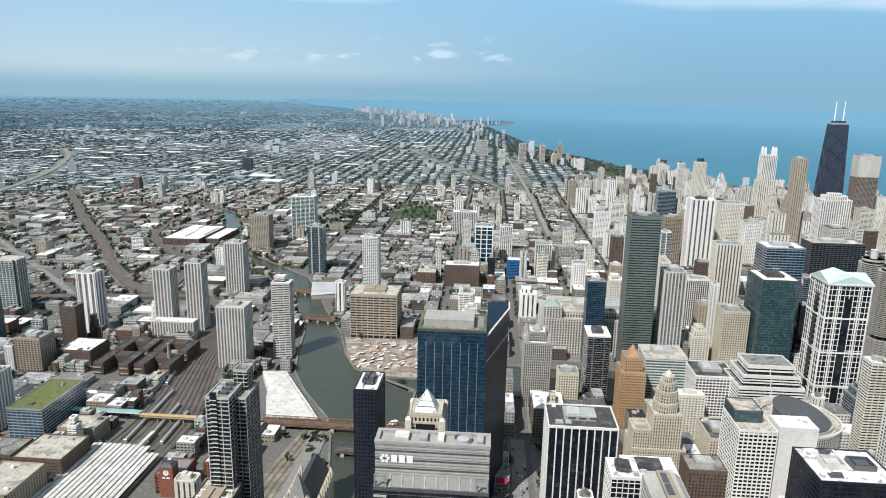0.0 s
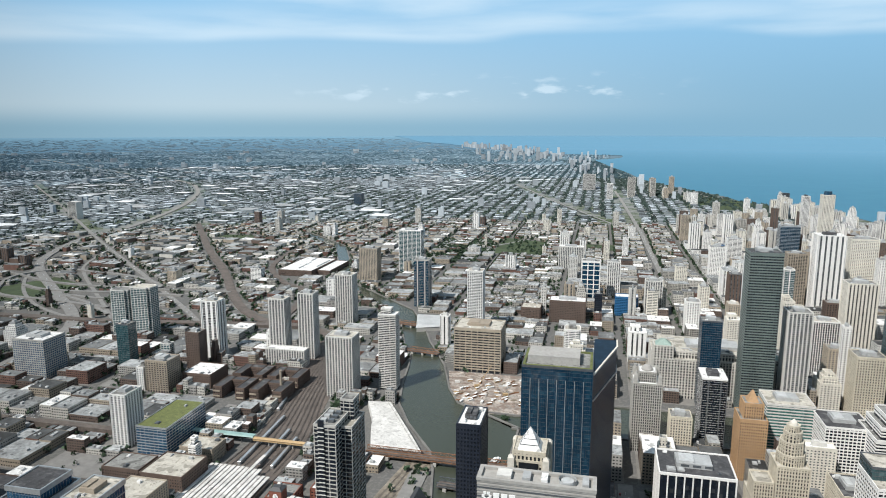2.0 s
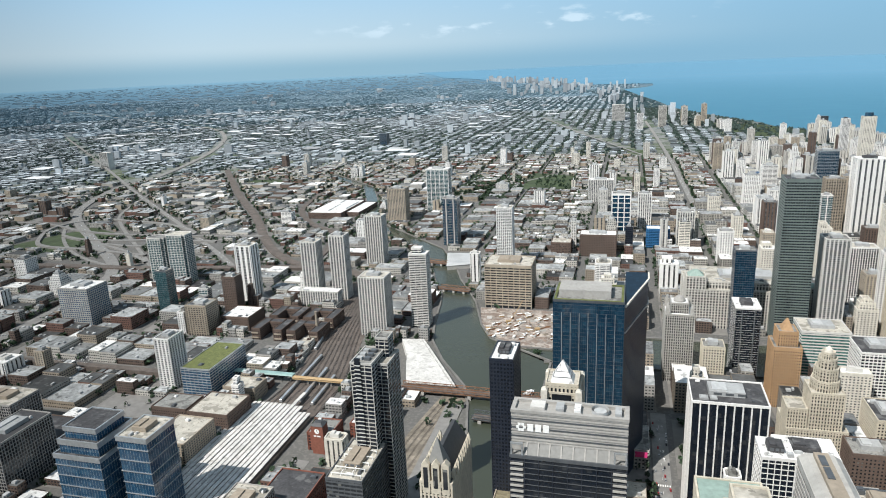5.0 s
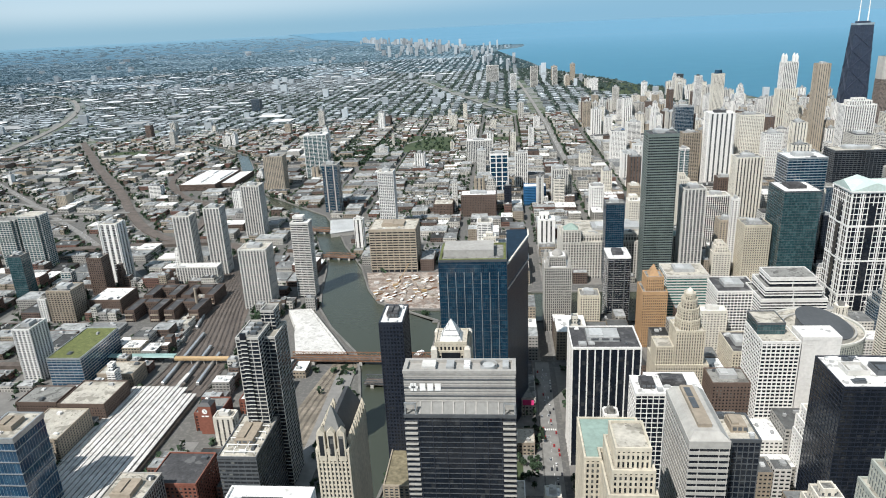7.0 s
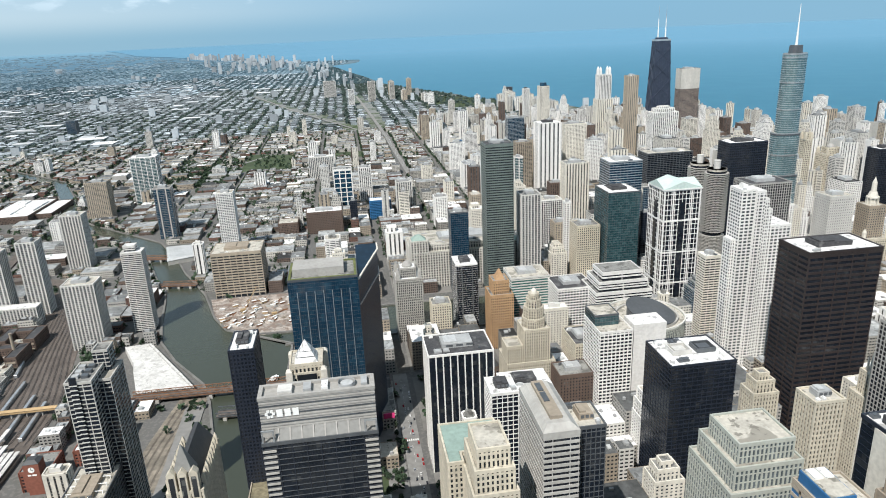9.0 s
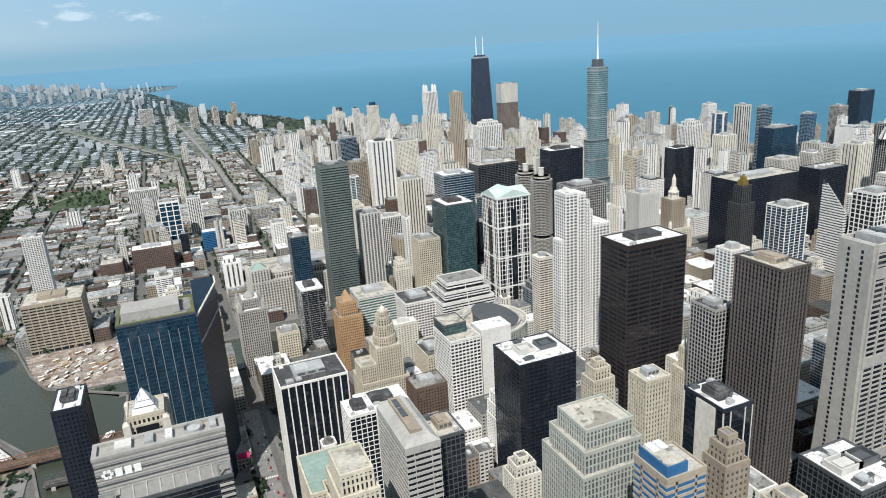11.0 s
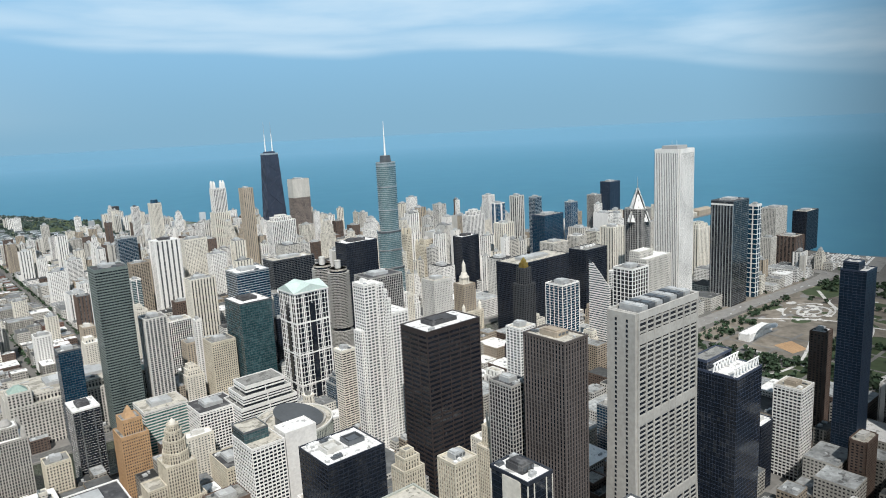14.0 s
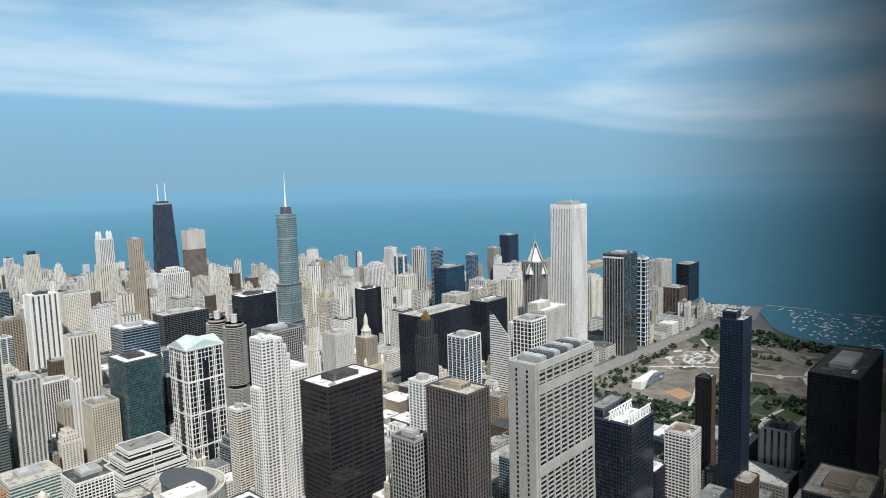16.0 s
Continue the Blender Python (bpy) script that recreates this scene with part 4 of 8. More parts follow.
tower("bluepanel", "bright blue panelled building with white side walls", 44, 1500, 93, 1530, 44, top="white")
tower("greyblock", "tall grey glass office tower with dense dark floor lines", 209, 995, 252, 1032, 241, top="black")
tower("conc", "slim concrete apartment tower with grey balconies", 269, 1010, 300, 1040, 155, name="apartment_tower")
tower("gridsmall", "low white office block with dark vertical windows", 355, 1190, 395, 1220, 96)
tower("cream", "cream brick hotel block with punched windows", 362, 1010, 400, 1046, 96)
tower("beigetower", "tall beige stone apartment tower with notched corners", 449, 1330, 498, 1364, 133, name="apartment_tower")
tower("tealdark", "dark teal glass office tower with pale flat roof", 405, 989, 457, 1050, 153, top="white")
tower("bluestripe", "dark blue glass tower with horizontal bands", 428, 1046, 485, 1090, 190)
tower("curveglass", "grey dark banded hotel tower with rounded roof", 585, 1240, 679, 1284, 160)
tower("white_v", "white vertical ribbed apartment tower with stepped crown", 787, 1650, 855, 1684, 196, crown="step")
tower("whitegrid_t", "white framed tower with dark glass and green pediment roof", 432, 857, 486, 905, 186, top="pediment")
tower("balcony_tan", "tan stone tower with rounded balconies beside a flat roof", 426, 728, 446, 746, 132)
tower("brownsteel", "dark brown steel office tower with long horizontal bays and white roof", 419, 538, 494, 583, 199, top="white")
tower("black_v", "black steel and glass office slab with flat roof", 625, 1023, 692, 1059, 212, top="white")
tower("greygrid", "grey stone grid tower with dark roof crown", 538, 819, 596, 863, 194, top="black")
tower("pale", "pale grey plain stone tower with blank facade", 683, 850, 721, 883, 158)
tower("conc", "dark glass apartment tower with white concrete frame", 774, 640, 798, 660, 156, name="apartment_tower")
tower("darkpier", "dark brown granite office tower with stepped flat roof", 400, 336, 428, 380, 237, top="pale", near=True)
tower("white_b", "white apartment block with balconies behind a dark tower", 447, 430, 468, 448, 218)
cream_side = tower("blackcream", "black glass and cream striped block with white roof", 247, 235, 267, 264, 218, top="white", near=True)
b = Build()
b.box(-10.7, -9, 0, -9.8, 4, 217)
part("side_panel", b, "cream", cream_side)
tower("tanbrick", "tan stone tower with small stepped top", 228, 213, 243, 228, 217, crown="step", near=True)
tower("beige", "cream terracotta tower with tall piers and roof plant", 275, 330, 295, 348, 182, crown="mech", near=True)
tower("beige", "cream arched stone tower with sloped mansard top", 278, 395, 297, 411, 164, crown="step", near=True)
tower("trussglass", "dark blue glass tower with white zigzag roof truss", 552, 269, 598, 314, 181, crown="truss")
tower("dark_t", "slender dark slate glass residential tower", 768, 242, 797, 267, 250, crown="notch")
slab = tower("ribslab", "grey blue glass office slab with vertical ribs", 1354, 680, 1421, 730, 227, top="black")
for k in range(8):
    fin = Build()
    fin.box(-34.4, -25 + k * 6.6, 0, -33.4, -23.4 + k * 6.6, 222)
    part("fin", fin, "aluminium", slab)
band = Build()
band.box(-34.6, -25, 218, -33.4, 24.5, 221.5)
part("top_band", band, "white_stone", slab)
tower("blackwhite", "slender white framed glass tower", 1459, 680, 1480, 698, 208)
tower("stone", "beige grey slab apartment tower", 1893, 830, 1963, 870, 140, name="apartment_tower")
tower("stone", "stone apartment tower beside the park", 1712, 760, 1743, 786, 90, name="apartment_tower")
tower("stripe_v", "brown and white striped apartment slab", 1805, 740, 1860, 787, 81)
tower("black_v", "black steel apartment tower by the lakefront", 2025, 800, 2104, 840, 117)
tower("dark_d", "dark curved three winged apartment tower", 1881, 1373, 1937, 1413, 197)
tower("dark_b", "dark brown slender apartment tower", 1728, 1320, 1762, 1350, 171)
tower("black_low", "low wide black steel office block", 887, 850, 1029, 910, 151)
tower("black_v", "black steel and glass office block with white roof tanks", 1095, 860, 1165, 904, 144, top="tanks")
tower("white_c", "white curved apartment tower with glass bays", 879, 600, 921, 636, 177)
tower("limeslab", "pale limestone office slab with a raised rear block", 946, 620, 1019, 652, 179, crown="rear")
tower("glass_r", "dark glass tower with white concrete cap", 688, 580, 723, 610, 191)
tower("greystrip", "pale grey apartment tower with dark vertical strips", 1197, 1150, 1222, 1172, 232, name="apartment_tower")
tower("mid_glass", "pale framed glass slab tower above the river", 1363, 1240, 1389, 1263, 207, name="apartment_tower")
tower("navyglass", "dark blue glass apartment tower", 1219, 1080, 1289, 1120, 185)
tower("azureglass", "blue glass slender tower", 1540, 1260, 1569, 1285, 173)
tower("hotel", "pale hexagonal hotel tower with white cap", 1435, 1500, 1464, 1525, 192)
tower("azureframe", "white framed tower with broad azure glass front", 1309, 1330, 1337, 1354, 191)
tower("mid_creamstrip", "cream stone hotel tower with vertical strips", 1128, 1130, 1163, 1160, 174, name="apartment_tower")
tower("black_v", "black glass office block with white roof", 1084, 1230, 1140, 1264, 138, top="white")
tower("cream", "cream gothic tower with stepped crown", 875, 1180, 890, 1194, 179, crown="pinn")
tower("cream", "pale gothic stone tower with flying crown", 1020, 1300, 1062, 1336, 119, crown="pinn")
tower("stone", "pale grey hotel block with flat roof", 1157, 1000, 1208, 1040, 135, name="apartment_tower")
tower("stone", "tan apartment tower with roof lantern", 1256, 1010, 1290, 1040, 136, name="apartment_tower")
tower("mid_creamstrip", "cream stone tower with dark vertical window strips", 1245, 900, 1285, 935, 168, name="apartment_tower")
tower("mid_teal", "teal glass apartment slab with pale balcony bands", -936, 1112, -896, 1146, 98, crown="bare", name="apartment_tower", poly=notched(-916, 1129, 20, 17, 0.3))
tower("mid_teal", "teal glass apartment slab beside its lower twin", -895, 1118, -850, 1152, 104, crown="bare", name="apartment_tower", poly=notched(-872.5, 1135, 22.5, 17, 0.3))
tower("tealdark", "dark teal glass apartment tower with white edge", -813, 976, -789, 998, 76)
tower("hotel_l", "grey blue office slab with a pale frame", -932, 878, -872, 925, 72)
tower("white_s", "slim white apartment tower with dark balcony side", -691, 1050, -661, 1076, 106, name="apartment_tower")
tower("brownd", "dark brown brick apartment tower", -686, 990, -661, 1012, 66)
tower("conc", "white concrete apartment tower of a pair", -566, 1065, -537, 1090, 113, name="apartment_tower")
tower("conc", "white concrete apartment tower of a pair beside a low podium", -519, 1085, -491, 1109, 121, name="apartment_tower")
tower("conc", "white concrete apartment tower with curved balconies", -401, 930, -359, 962, 97, name="apartment_tower")
tower("riverb", "slender curved white apartment tower on the river bank", -331, 975, -303, 996, 132, crown="notch", name="apartment_tower")
tower("conc", "pale green apartment tower with concrete frame", -535, 1300, -498, 1330, 108, name="apartment_tower")
tower("conc_b", "beige concrete apartment block with flat top", -628, 1700, -578, 1736, 91, name="apartment_tower")
tower("towerblue", "glass and white framed office tower", -560, 1850, -495, 1884, 121)
tower("towerdark", "dark grey apartment tower with white end walls", -413, 1480, -378, 1511, 111)
tower("slimw", "white edged slender tower with dark curved cap", -251, 1300, -220, 1327, 130, name="apartment_tower")
tower("tanblock", "broad tan concrete office block with dark ribbon windows", -232, 1085, -152, 1145, 77, top="pale")
tower("brick", "red brown brick loft block", -94, 1420, -19, 1460, 48)
tower("brick", "dark red brick loft block", -155, 1420, -114, 1460, 29)
tower("blackwhite", "white and glass apartment tower with balconies", -33, 1600, 9, 1630, 102)
tower("conc", "pale grey apartment block with vertical bays", -110, 2000, -38, 2030, 65, name="apartment_tower")
tower("white_v", "pale stone apartment tower", 28, 1680, 58, 1704, 87)
tower("conc", "white stepped apartment tower", 107, 1500, 142, 1526, 83, name="apartment_tower")
tower("bluepanel", "slim dark blue glass apartment tower", 345, 2100, 367, 2120, 70)
tower("officeglass", "white striped narrow office tower", -608, 708, -586, 740, 73)
tower("tanwide", "tan apartment block with banded facade", -688, 884, -650, 918, 52)
tower("brick", "dark brick office block with a broad white roof", -644, 914, -594, 965, 24, top="white")
tower("greenroof", "teal glass low office block with a planted roof", -566, 699, -522, 786, 38, top="grass")
tower("blueoff", "dark blue stepped glass office block", -511, 441, -460, 496, 100, crown="wed", top="black")
tower("blueoff", "dark blue glass office block with tan roof", -447, 452, -415, 491, 95, top="pale")

# ---- landmark towers ----


def taper(root, low, high, h, style, curve=1.0, lines=True, steps=12):
    """A shaft that narrows with height; low and high are half sizes (x, y)."""
    wall, glass, fh, bw, band, pier, bd, pd = STYLES[style]

    def half(z):
        k = (1 - z / h) ** curve
        return high[0] + (low[0] - high[0]) * k, high[1] + (low[1] - high[1]) * k

    core = Build()
    levels = [h * i / steps for i in range(steps + 1)]
    core.loft([rect(-half(z)[0], -half(z)[1], *half(z)) for z in levels], levels)
    part("glass_core", core, glass, root)
    n = round(h / fh)
    for i in range(1, n + 1):
        z = h * i / n
        ax, ay = half(z)
        b = Build()
        b.ring(rect(-ax, -ay, ax, ay), -0.3, bd, 0, fh * band)
        part("floor_band", b, wall, root, at=pose(0, 0, z - fh * band))
    nx, ny = max(2, round(high[0] * 2 / bw)), max(2, round(high[1] * 2 / bw))
    for side in range(4):
        count = nx if side % 2 == 0 else ny
        for j in range(count + 1):
            u = j / count * 2 - 1
            b = Build()
            pts = []
            for z in levels:
                hx, hy = half(z)
                w = pier * bw / 2
                if side == 0:
                    pts.append(rect(u * hx - w, -hy - pd, u * hx + w, -hy + 0.3))
                elif side == 2:
                    pts.append(rect(u * hx - w, hy - 0.3, u * hx + w, hy + pd))
                elif side == 1:
                    pts.append(rect(hx - 0.3, u * hy - w, hx + pd, u * hy + w))
                else:
                    pts.append(rect(-hx - pd, u * hy - w, -hx + 0.3, u * hy + w))
            b.loft(pts, levels)
            part("pier", b, wall, root)
    return half


def beam(b, p, q, w):
    """A square bar from p to q."""
    p, q = Vector(p), Vector(q)
    d = (q - p).normalized()
    s = d.cross(Vector((0, 0, 1)) if abs(d.z) < 0.95 else Vector((1, 0, 0))).normalized() * (w / 2)
    t = d.cross(s).normalized() * (w / 2)
    k = len(b.v)
    for c in (p, q):
        b.v += [tuple(c + s + t), tuple(c - s + t), tuple(c - s - t), tuple(c + s - t)]
    b.f += [(k + i, k + (i + 1) % 4, k + 4 + (i + 1) % 4, k + 4 + i) for i in range(4)] + [(k + 3, k + 2, k + 1, k), (k + 4, k + 5, k + 6, k + 7)]


STYLES["braced"] = ("steel_navy", "glass_matt", 3.6, 6.0, 0.3, 0.12, 0.15, 0.3)
STYLES["flared"] = ("granite_light", "glass_black", 4.1, 11.0, 0.36, 0.13, 0.45, 0.9)
STYLES["whiterib"] = ("white_stone", "glass_mid", 4.0, 3.2, 0.0, 0.66, 0.05, 0.28)
STYLES["silverglass"] = ("aluminium", "glass_silver", 3.6, 5.0, 0.20, 0.02, 0.15, 0.1)
STYLES["roundbalcony"] = ("concrete", "glass_black", 2.9, 5.0, 0.34, 0.1, 1.2, 0.2)
STYLES["chevron"] = ("granite", "glass_black", 3.8, 3.6, 0.14, 0.26, 0.12, 0.45)
STYLES["bigstone"] = ("limestone", "glass_dark", 4.2, 4.0, 0.34, 0.46, 0.25, 0.5)
STYLES["signblock"] = ("steel_grey", "glass_black", 4.0, 8.6, 0.08, 0.06, 0.5, 0.45)


def braced_tower():
    x, y, h = 1070, 2214, 344
    claim(x - 41, y - 26, x + 41, y + 26)
    root = thing("braced_tower", x, y, "tapering black steel tower with cross bracing and twin white masts", "skyscraper")
    half = taper(root, (40, 25), (25, 15.5), h, "braced", 1.0, steps=6)
    levels = [6, 84, 154, 216, 270, 318]
    for za, zb in zip(levels, levels[1:]):
        (ax, ay), (bx, by) = half(za), half(zb)
        for s in (-1, 1):
            for p, q in (((-ax, s * (ay + .6), za), (bx, s * (by + .6), zb)), ((ax, s * (ay + .6), za), (-bx, s * (by + .6), zb)),
                         ((s * (ax + .6), -ay, za), (s * (bx + .6), by, zb)), ((s * (ax + .6), ay, za), (s * (bx + .6), -by, zb))):
                b = Build()
                beam(b, p, q, 1.8)
                part("brace", b, "steel_navy", root)
    b = Build()
    b.ring(rect(-25, -15.5, 25, 15.5), -0.6, 0.8, h - 4, h + 1.5)
    part("crown_band", b, "aluminium", root)
    b = Build()
    b.box(-17, -10, h, 17, 10, h + 7)
    part("penthouse", b, "steel_navy", root)
    for s in (-1, 1):
        for r0, r1, za, zb, m in ((2.2, 1.9, h, h + 34, "white_paint"), (1.5, 1.2, h + 34, h + 66, "white_paint"), (0.7, 0.35, h + 66, h + 108, "aluminium")):
            b = Build()
            b.prism(disc(r0, 8, s * 13), disc(r1, 8, s * 13), za, zb)
            part("mast", b, m, root)


def white_slab_tower():
    x0, y0, x1, y1, h = 1154, 686, 1208, 740, 346
    claim(x0, y0, x1, y1)
    root = thing("white_tower", (x0 + x1) / 2, (y0 + y1) / 2, "very tall white granite tower with narrow vertical ribs", "skyscraper")
    w = (x1 - x0) / 2
    n = 3.2
    poly = [(-w + n, -w), (w - n, -w), (w - n, -w + n), (w, -w + n), (w, w - n), (w - n, w - n), (w - n, w), (-w + n, w), (-w + n, w - n), (-w, w - n), (-w, -w + n), (-w + n, -w + n)]
    storeys(root, poly, 0, h, "whiterib", True, "roof_pale")
    b = Build()
    b.ring(poly, -0.6, 0.34, h - 7, h + 1)
    part("crown_band", b, "white_stone", root)
    b = Build()
    b.box(-18, -16, h - 0.5, 18, 16, h + 7)
    part("penthouse", b, "plant_grey", root)
    for px in (-9, 8):
        b = Build()
        b.prism(disc(0.5, 6, px), disc(0.2, 6, px), h + 7, h + 16)
        part("aerial", b, "aluminium", root)


def rounded(hx, hy, r, n=6):
    pts = []
    for sx, sy, a0 in ((1, -1, -90), (1, 1, 0), (-1, 1, 90), (-1, -1, 180)):
        for i in range(n + 1):
            a = radians(a0 + 90 * i / n)
            pts.append((sx * (hx - r) + r * math.cos(a), sy * (hy - r) + r * math.sin(a)))
    return pts


def silver_tower():
    x, y = 781, 1106
    claim(x - 40, y - 22, x + 35, y + 22)
    root = thing("silver_tower", x, y, "tall silver blue glass tower with rounded ends, setbacks and a spire", "skyscraper")
    for x0, x1, z0, z1 in ((-42, 30, 0, 66), (-34, 27, 65, 135), (-26, 23, 134, 210), (-19, 19, 209, 345)):
        poly = [(px + (x0 + x1) / 2, py) for px, py in rounded((x1 - x0) / 2, 17, 15)]
        storeys(root, poly, z0, z1, "silverglass", False, "roof_pale")
    for z in (62, 100, 131, 170, 206, 250, 296, 338):
        b = Build()
        wd = 36 if z < 66 else 30.5 if z < 135 else 24.5 if z < 210 else 19
        off = -6 if z < 66 else -3.5 if z < 135 else -1.5 if z < 210 else 0
        b.ring([(px + off, py) for px, py in rounded(wd, 17, 15)], -0.3, 0.6, z, z + 2.4)
        part("louvre_band", b, "steel_grey" if z in (62, 131, 206) else "aluminium", root)
    b = Build()
    b.prism(rounded(10, 10, 6), rounded(9, 9, 6), 344, 359)
    part("penthouse", b, "steel_grey", root)
    b = Build()
    b.prism(disc(2.2, 10), disc(1.5, 10), 358, 380)
    b.prism(disc(1.3, 10), disc(0.35, 10), 380, 426)
    part("spire", b, "white_paint", root)


def flared_tower():
    x, y, h = 479.5, 306, 259
    claim(430, 272, 530, 340)
    root = thing("flared_tower", x, y, "grey granite office tower that flares outward at its base", "skyscraper")
    half = taper(root, (44.5, 23), (43, 13.5), h, "flared", 3.6, steps=14)
    # solid end cores on the narrow sides, with slots
    for s in (-1, 1):
        b, slots = Build(), Build()
        zs = [h * i / 14 for i in range(15)]
        pts = []
        for z in zs:
            hx, hy = half(z)
            a0, a1 = sorted((s * (hx - 1), s * (hx + 4)))
            pts.append(rect(a0, -0.97 * hy, a1, 0.97 * hy))
        b.loft(pts, zs)
        b.v += [(x, y, h + 2.5) for x, y in pts[-1]]
        k = len(b.v) - 8
        b.f += [(k + i, k + (i + 1) % 4, k + 4 + (i + 1) % 4, k + 4 + i) for i in range(4)] + [(k + 4, k + 5, k + 6, k + 7)]
        part("end_core", b, "granite_light", root)
        z = 8.0
        while z < h - 5:
            hx, hy = half(z)
            for v in (-0.42, 0.34):
                a0, a1 = sorted((s * (hx + 3.6), s * (hx + 4.15)))
                slots.box(a0, v * hy - 0.9, z, a1, v * hy + 0.9, z + 2.4)
            z += 4.1
        tagged(part("window_column", slots, "glass_black", root), kind="stuff")
    for z in (86, 168, 236):
        hx, hy = half(z)
        b = Build()
        b.ring(rect(-hx, -hy, hx, hy), -0.3, 0.75, z, z + 8)
        part("plant_floor_band", b, "granite_light", root)
    b = Build()
    b.ring(rect(-43, -13.5, 43, 13.5), -0.8, 1.0, h - 3, h + 3)
    part("parapet", b, "concrete", root)
    b = Build()
    b.box(-44, -12.6, h - 1, 44, 12.6, h + 0.5)
    part("roof_deck", b, "roof_black", root)
    for i in range(7):
        b = Build()
        px = -30 + i * 10.5
        b.box(px - 4.2, -10.5, h, px + 4.2, 10.5, h + 5.5)
        b.box(px - 3.2, -8.5, h + 5.5, px + 3.2, -1, h + 6.3)
        b.box(px - 3.2, 1, h + 5.5, px + 3.2, 8.5, h + 6.3)
        part("cooling_unit", b, "steel_grey" if i % 2 else "plant_grey", root)


def round_tower(az, dist, h):
    x, y = dist * math.sin(radians(az)), dist * math.cos(radians(az))
    claim(x - 20, y - 20, x + 20, y + 20)
    root = thing("round_tower", x, y, "round concrete apartment tower with scalloped balconies", "tower", "pair of round towers")
    b = Build()
    b.prism(disc(15.5, 24), disc(15.5, 24), 0, h)
    part("glass_core", b, "glass_black", root)
    petals = 16
    ring = Build()
    pts = [((18.2 + 1.9 * abs(math.sin(petals * a / 2))) * math.cos(a), (18.2 + 1.9 * abs(math.sin(petals * a / 2))) * math.sin(a)) for a in [2 * math.pi * i / 64 for i in range(64)]]
    ring.prism(pts, pts, 0, 0.85, True, True)
    me = ring.mesh("balcony_ring")
    z = 6.0
    while z < h - 6:
        part("balcony_ring", None, "concrete", root, at=pose(0, 0, z), mesh=me)
        z += 2.9 if z > 62 else 2.5
        if 60 < z < 64:
            z += 5
    b = Build()
    b.prism(disc(5.4, 16), disc(5.4, 16), h - 1, h + 13)
    b.prism(disc(5.8, 16), disc(5.8, 16), h + 13, h + 14)
    part("lift_core", b, "concrete_light", root)
    b = Build()
    b.prism(disc(16, 24), disc(16, 24), h - 3, h)
    part("roof_deck", b, "roof_pale", root)


def chevron_tower():
    x, y, w, h = 1073, 722, 19, 250
    claim(x - 19, y - 19, x + 19, y + 19)
    root = thing("chevron_tower", x, y, "grey granite tower with a steep white striped chevron peak", "skyscraper")
    poly = [(-w + 6, -w), (w - 6, -w), (w, -w + 6), (w, w - 6), (w - 6, w), (-w + 6, w), (-w, w - 6), (-w, -w + 6)]
    storeys(root, poly, 0, h - 6, "chevron", False, "roof_gravel")
    z0, z1, q = h - 30, h + 30, w * 1.34
    corners = [(0, -q), (q, 0), (0, q), (-q, 0)]
    b = Build()
    b.pyramid(corners, z0, z1, 0.02)
    part("peak", b, "granite", root)
    for i in range(4):
        a, c = Vector((*corners[i], z0)), Vector((*corners[(i + 1) % 4], z0))
        mid, apex = (a + c) / 2, Vector((0, 0, z1))
        for k in (1.0, 0.8, 0.6, 0.4, 0.2):
            b = Build()
            tip = mid.lerp(apex, k)
            beam(b, mid.lerp(a, k), tip, 3.4)
            beam(b, tip, mid.lerp(c, k), 3.4)
            part("chevron_band", b, "white_paint", root)
    b = Build()
    b.prism(disc(0.8, 6), disc(0.2, 6), h + 29, h + 52)
    part("spire", b, "aluminium", root)


def sliced_tower():
    x0, y0, x1, y1 = 877, 644, 912, 682
    claim(x0, y0, x1, y1)
    root = thing("sliced_tower", (x0 + x1) / 2, (y0 + y1) / 2, "white banded office tower with a sloping diamond roof", "tower")
    hw, hd, lo, hi = (x1 - x0) / 2, (y1 - y0) / 2, 104, 186

    def at(u, v):
        return (hw - 2 * hw * u, -hd + 2 * hd * v)

    def outline(t):
        """The plan at a height: what is left north-west of the slanting cut."""
        s = 2 * t
        if t <= 0:
            uv = [(1, 0), (0, 0), (0, 1), (1, 1)]
        elif s < 1:
            uv = [(1, 0), (s, 0), (0, s), (0, 1), (1, 1)]
        else:
            uv = [(1, s - 1), (s - 1, 1), (1, 1)]
        return [at(u, v) for u, v in uv]

    core = Build()
    core.v += [(*at(u, v), z) for u, v, z in ((1, 0, 0), (0, 0, 0), (0, 1, 0), (1, 1, 0), (1, 0, (lo + hi) / 2), (0, 0, lo), (0, 1, (lo + hi) / 2), (1, 1, hi))]
    core.f += [(0, 1, 5, 4), (1, 2, 6, 5), (2, 3, 7, 6), (3, 0, 4, 7)]
    part("glass_core", core, "glass_grey", root)
    deck = Build()
    deck.quad(*[(*at(u, v), z + 0.3) for u, v, z in ((1, 0, (lo + hi) / 2), (0, 0, lo), (0, 1, (lo + hi) / 2), (1, 1, hi))])
    part("sloping_roof", deck, "glass_black", root)
    z = 4.0
    while z < hi - 8:
        b = Build()
        b.ring(outline((z - lo) / (hi - lo)), -0.2, 0.5, z, z + 2.0)
        part("floor_band", b, "white_stone", root)
        z += 3.9


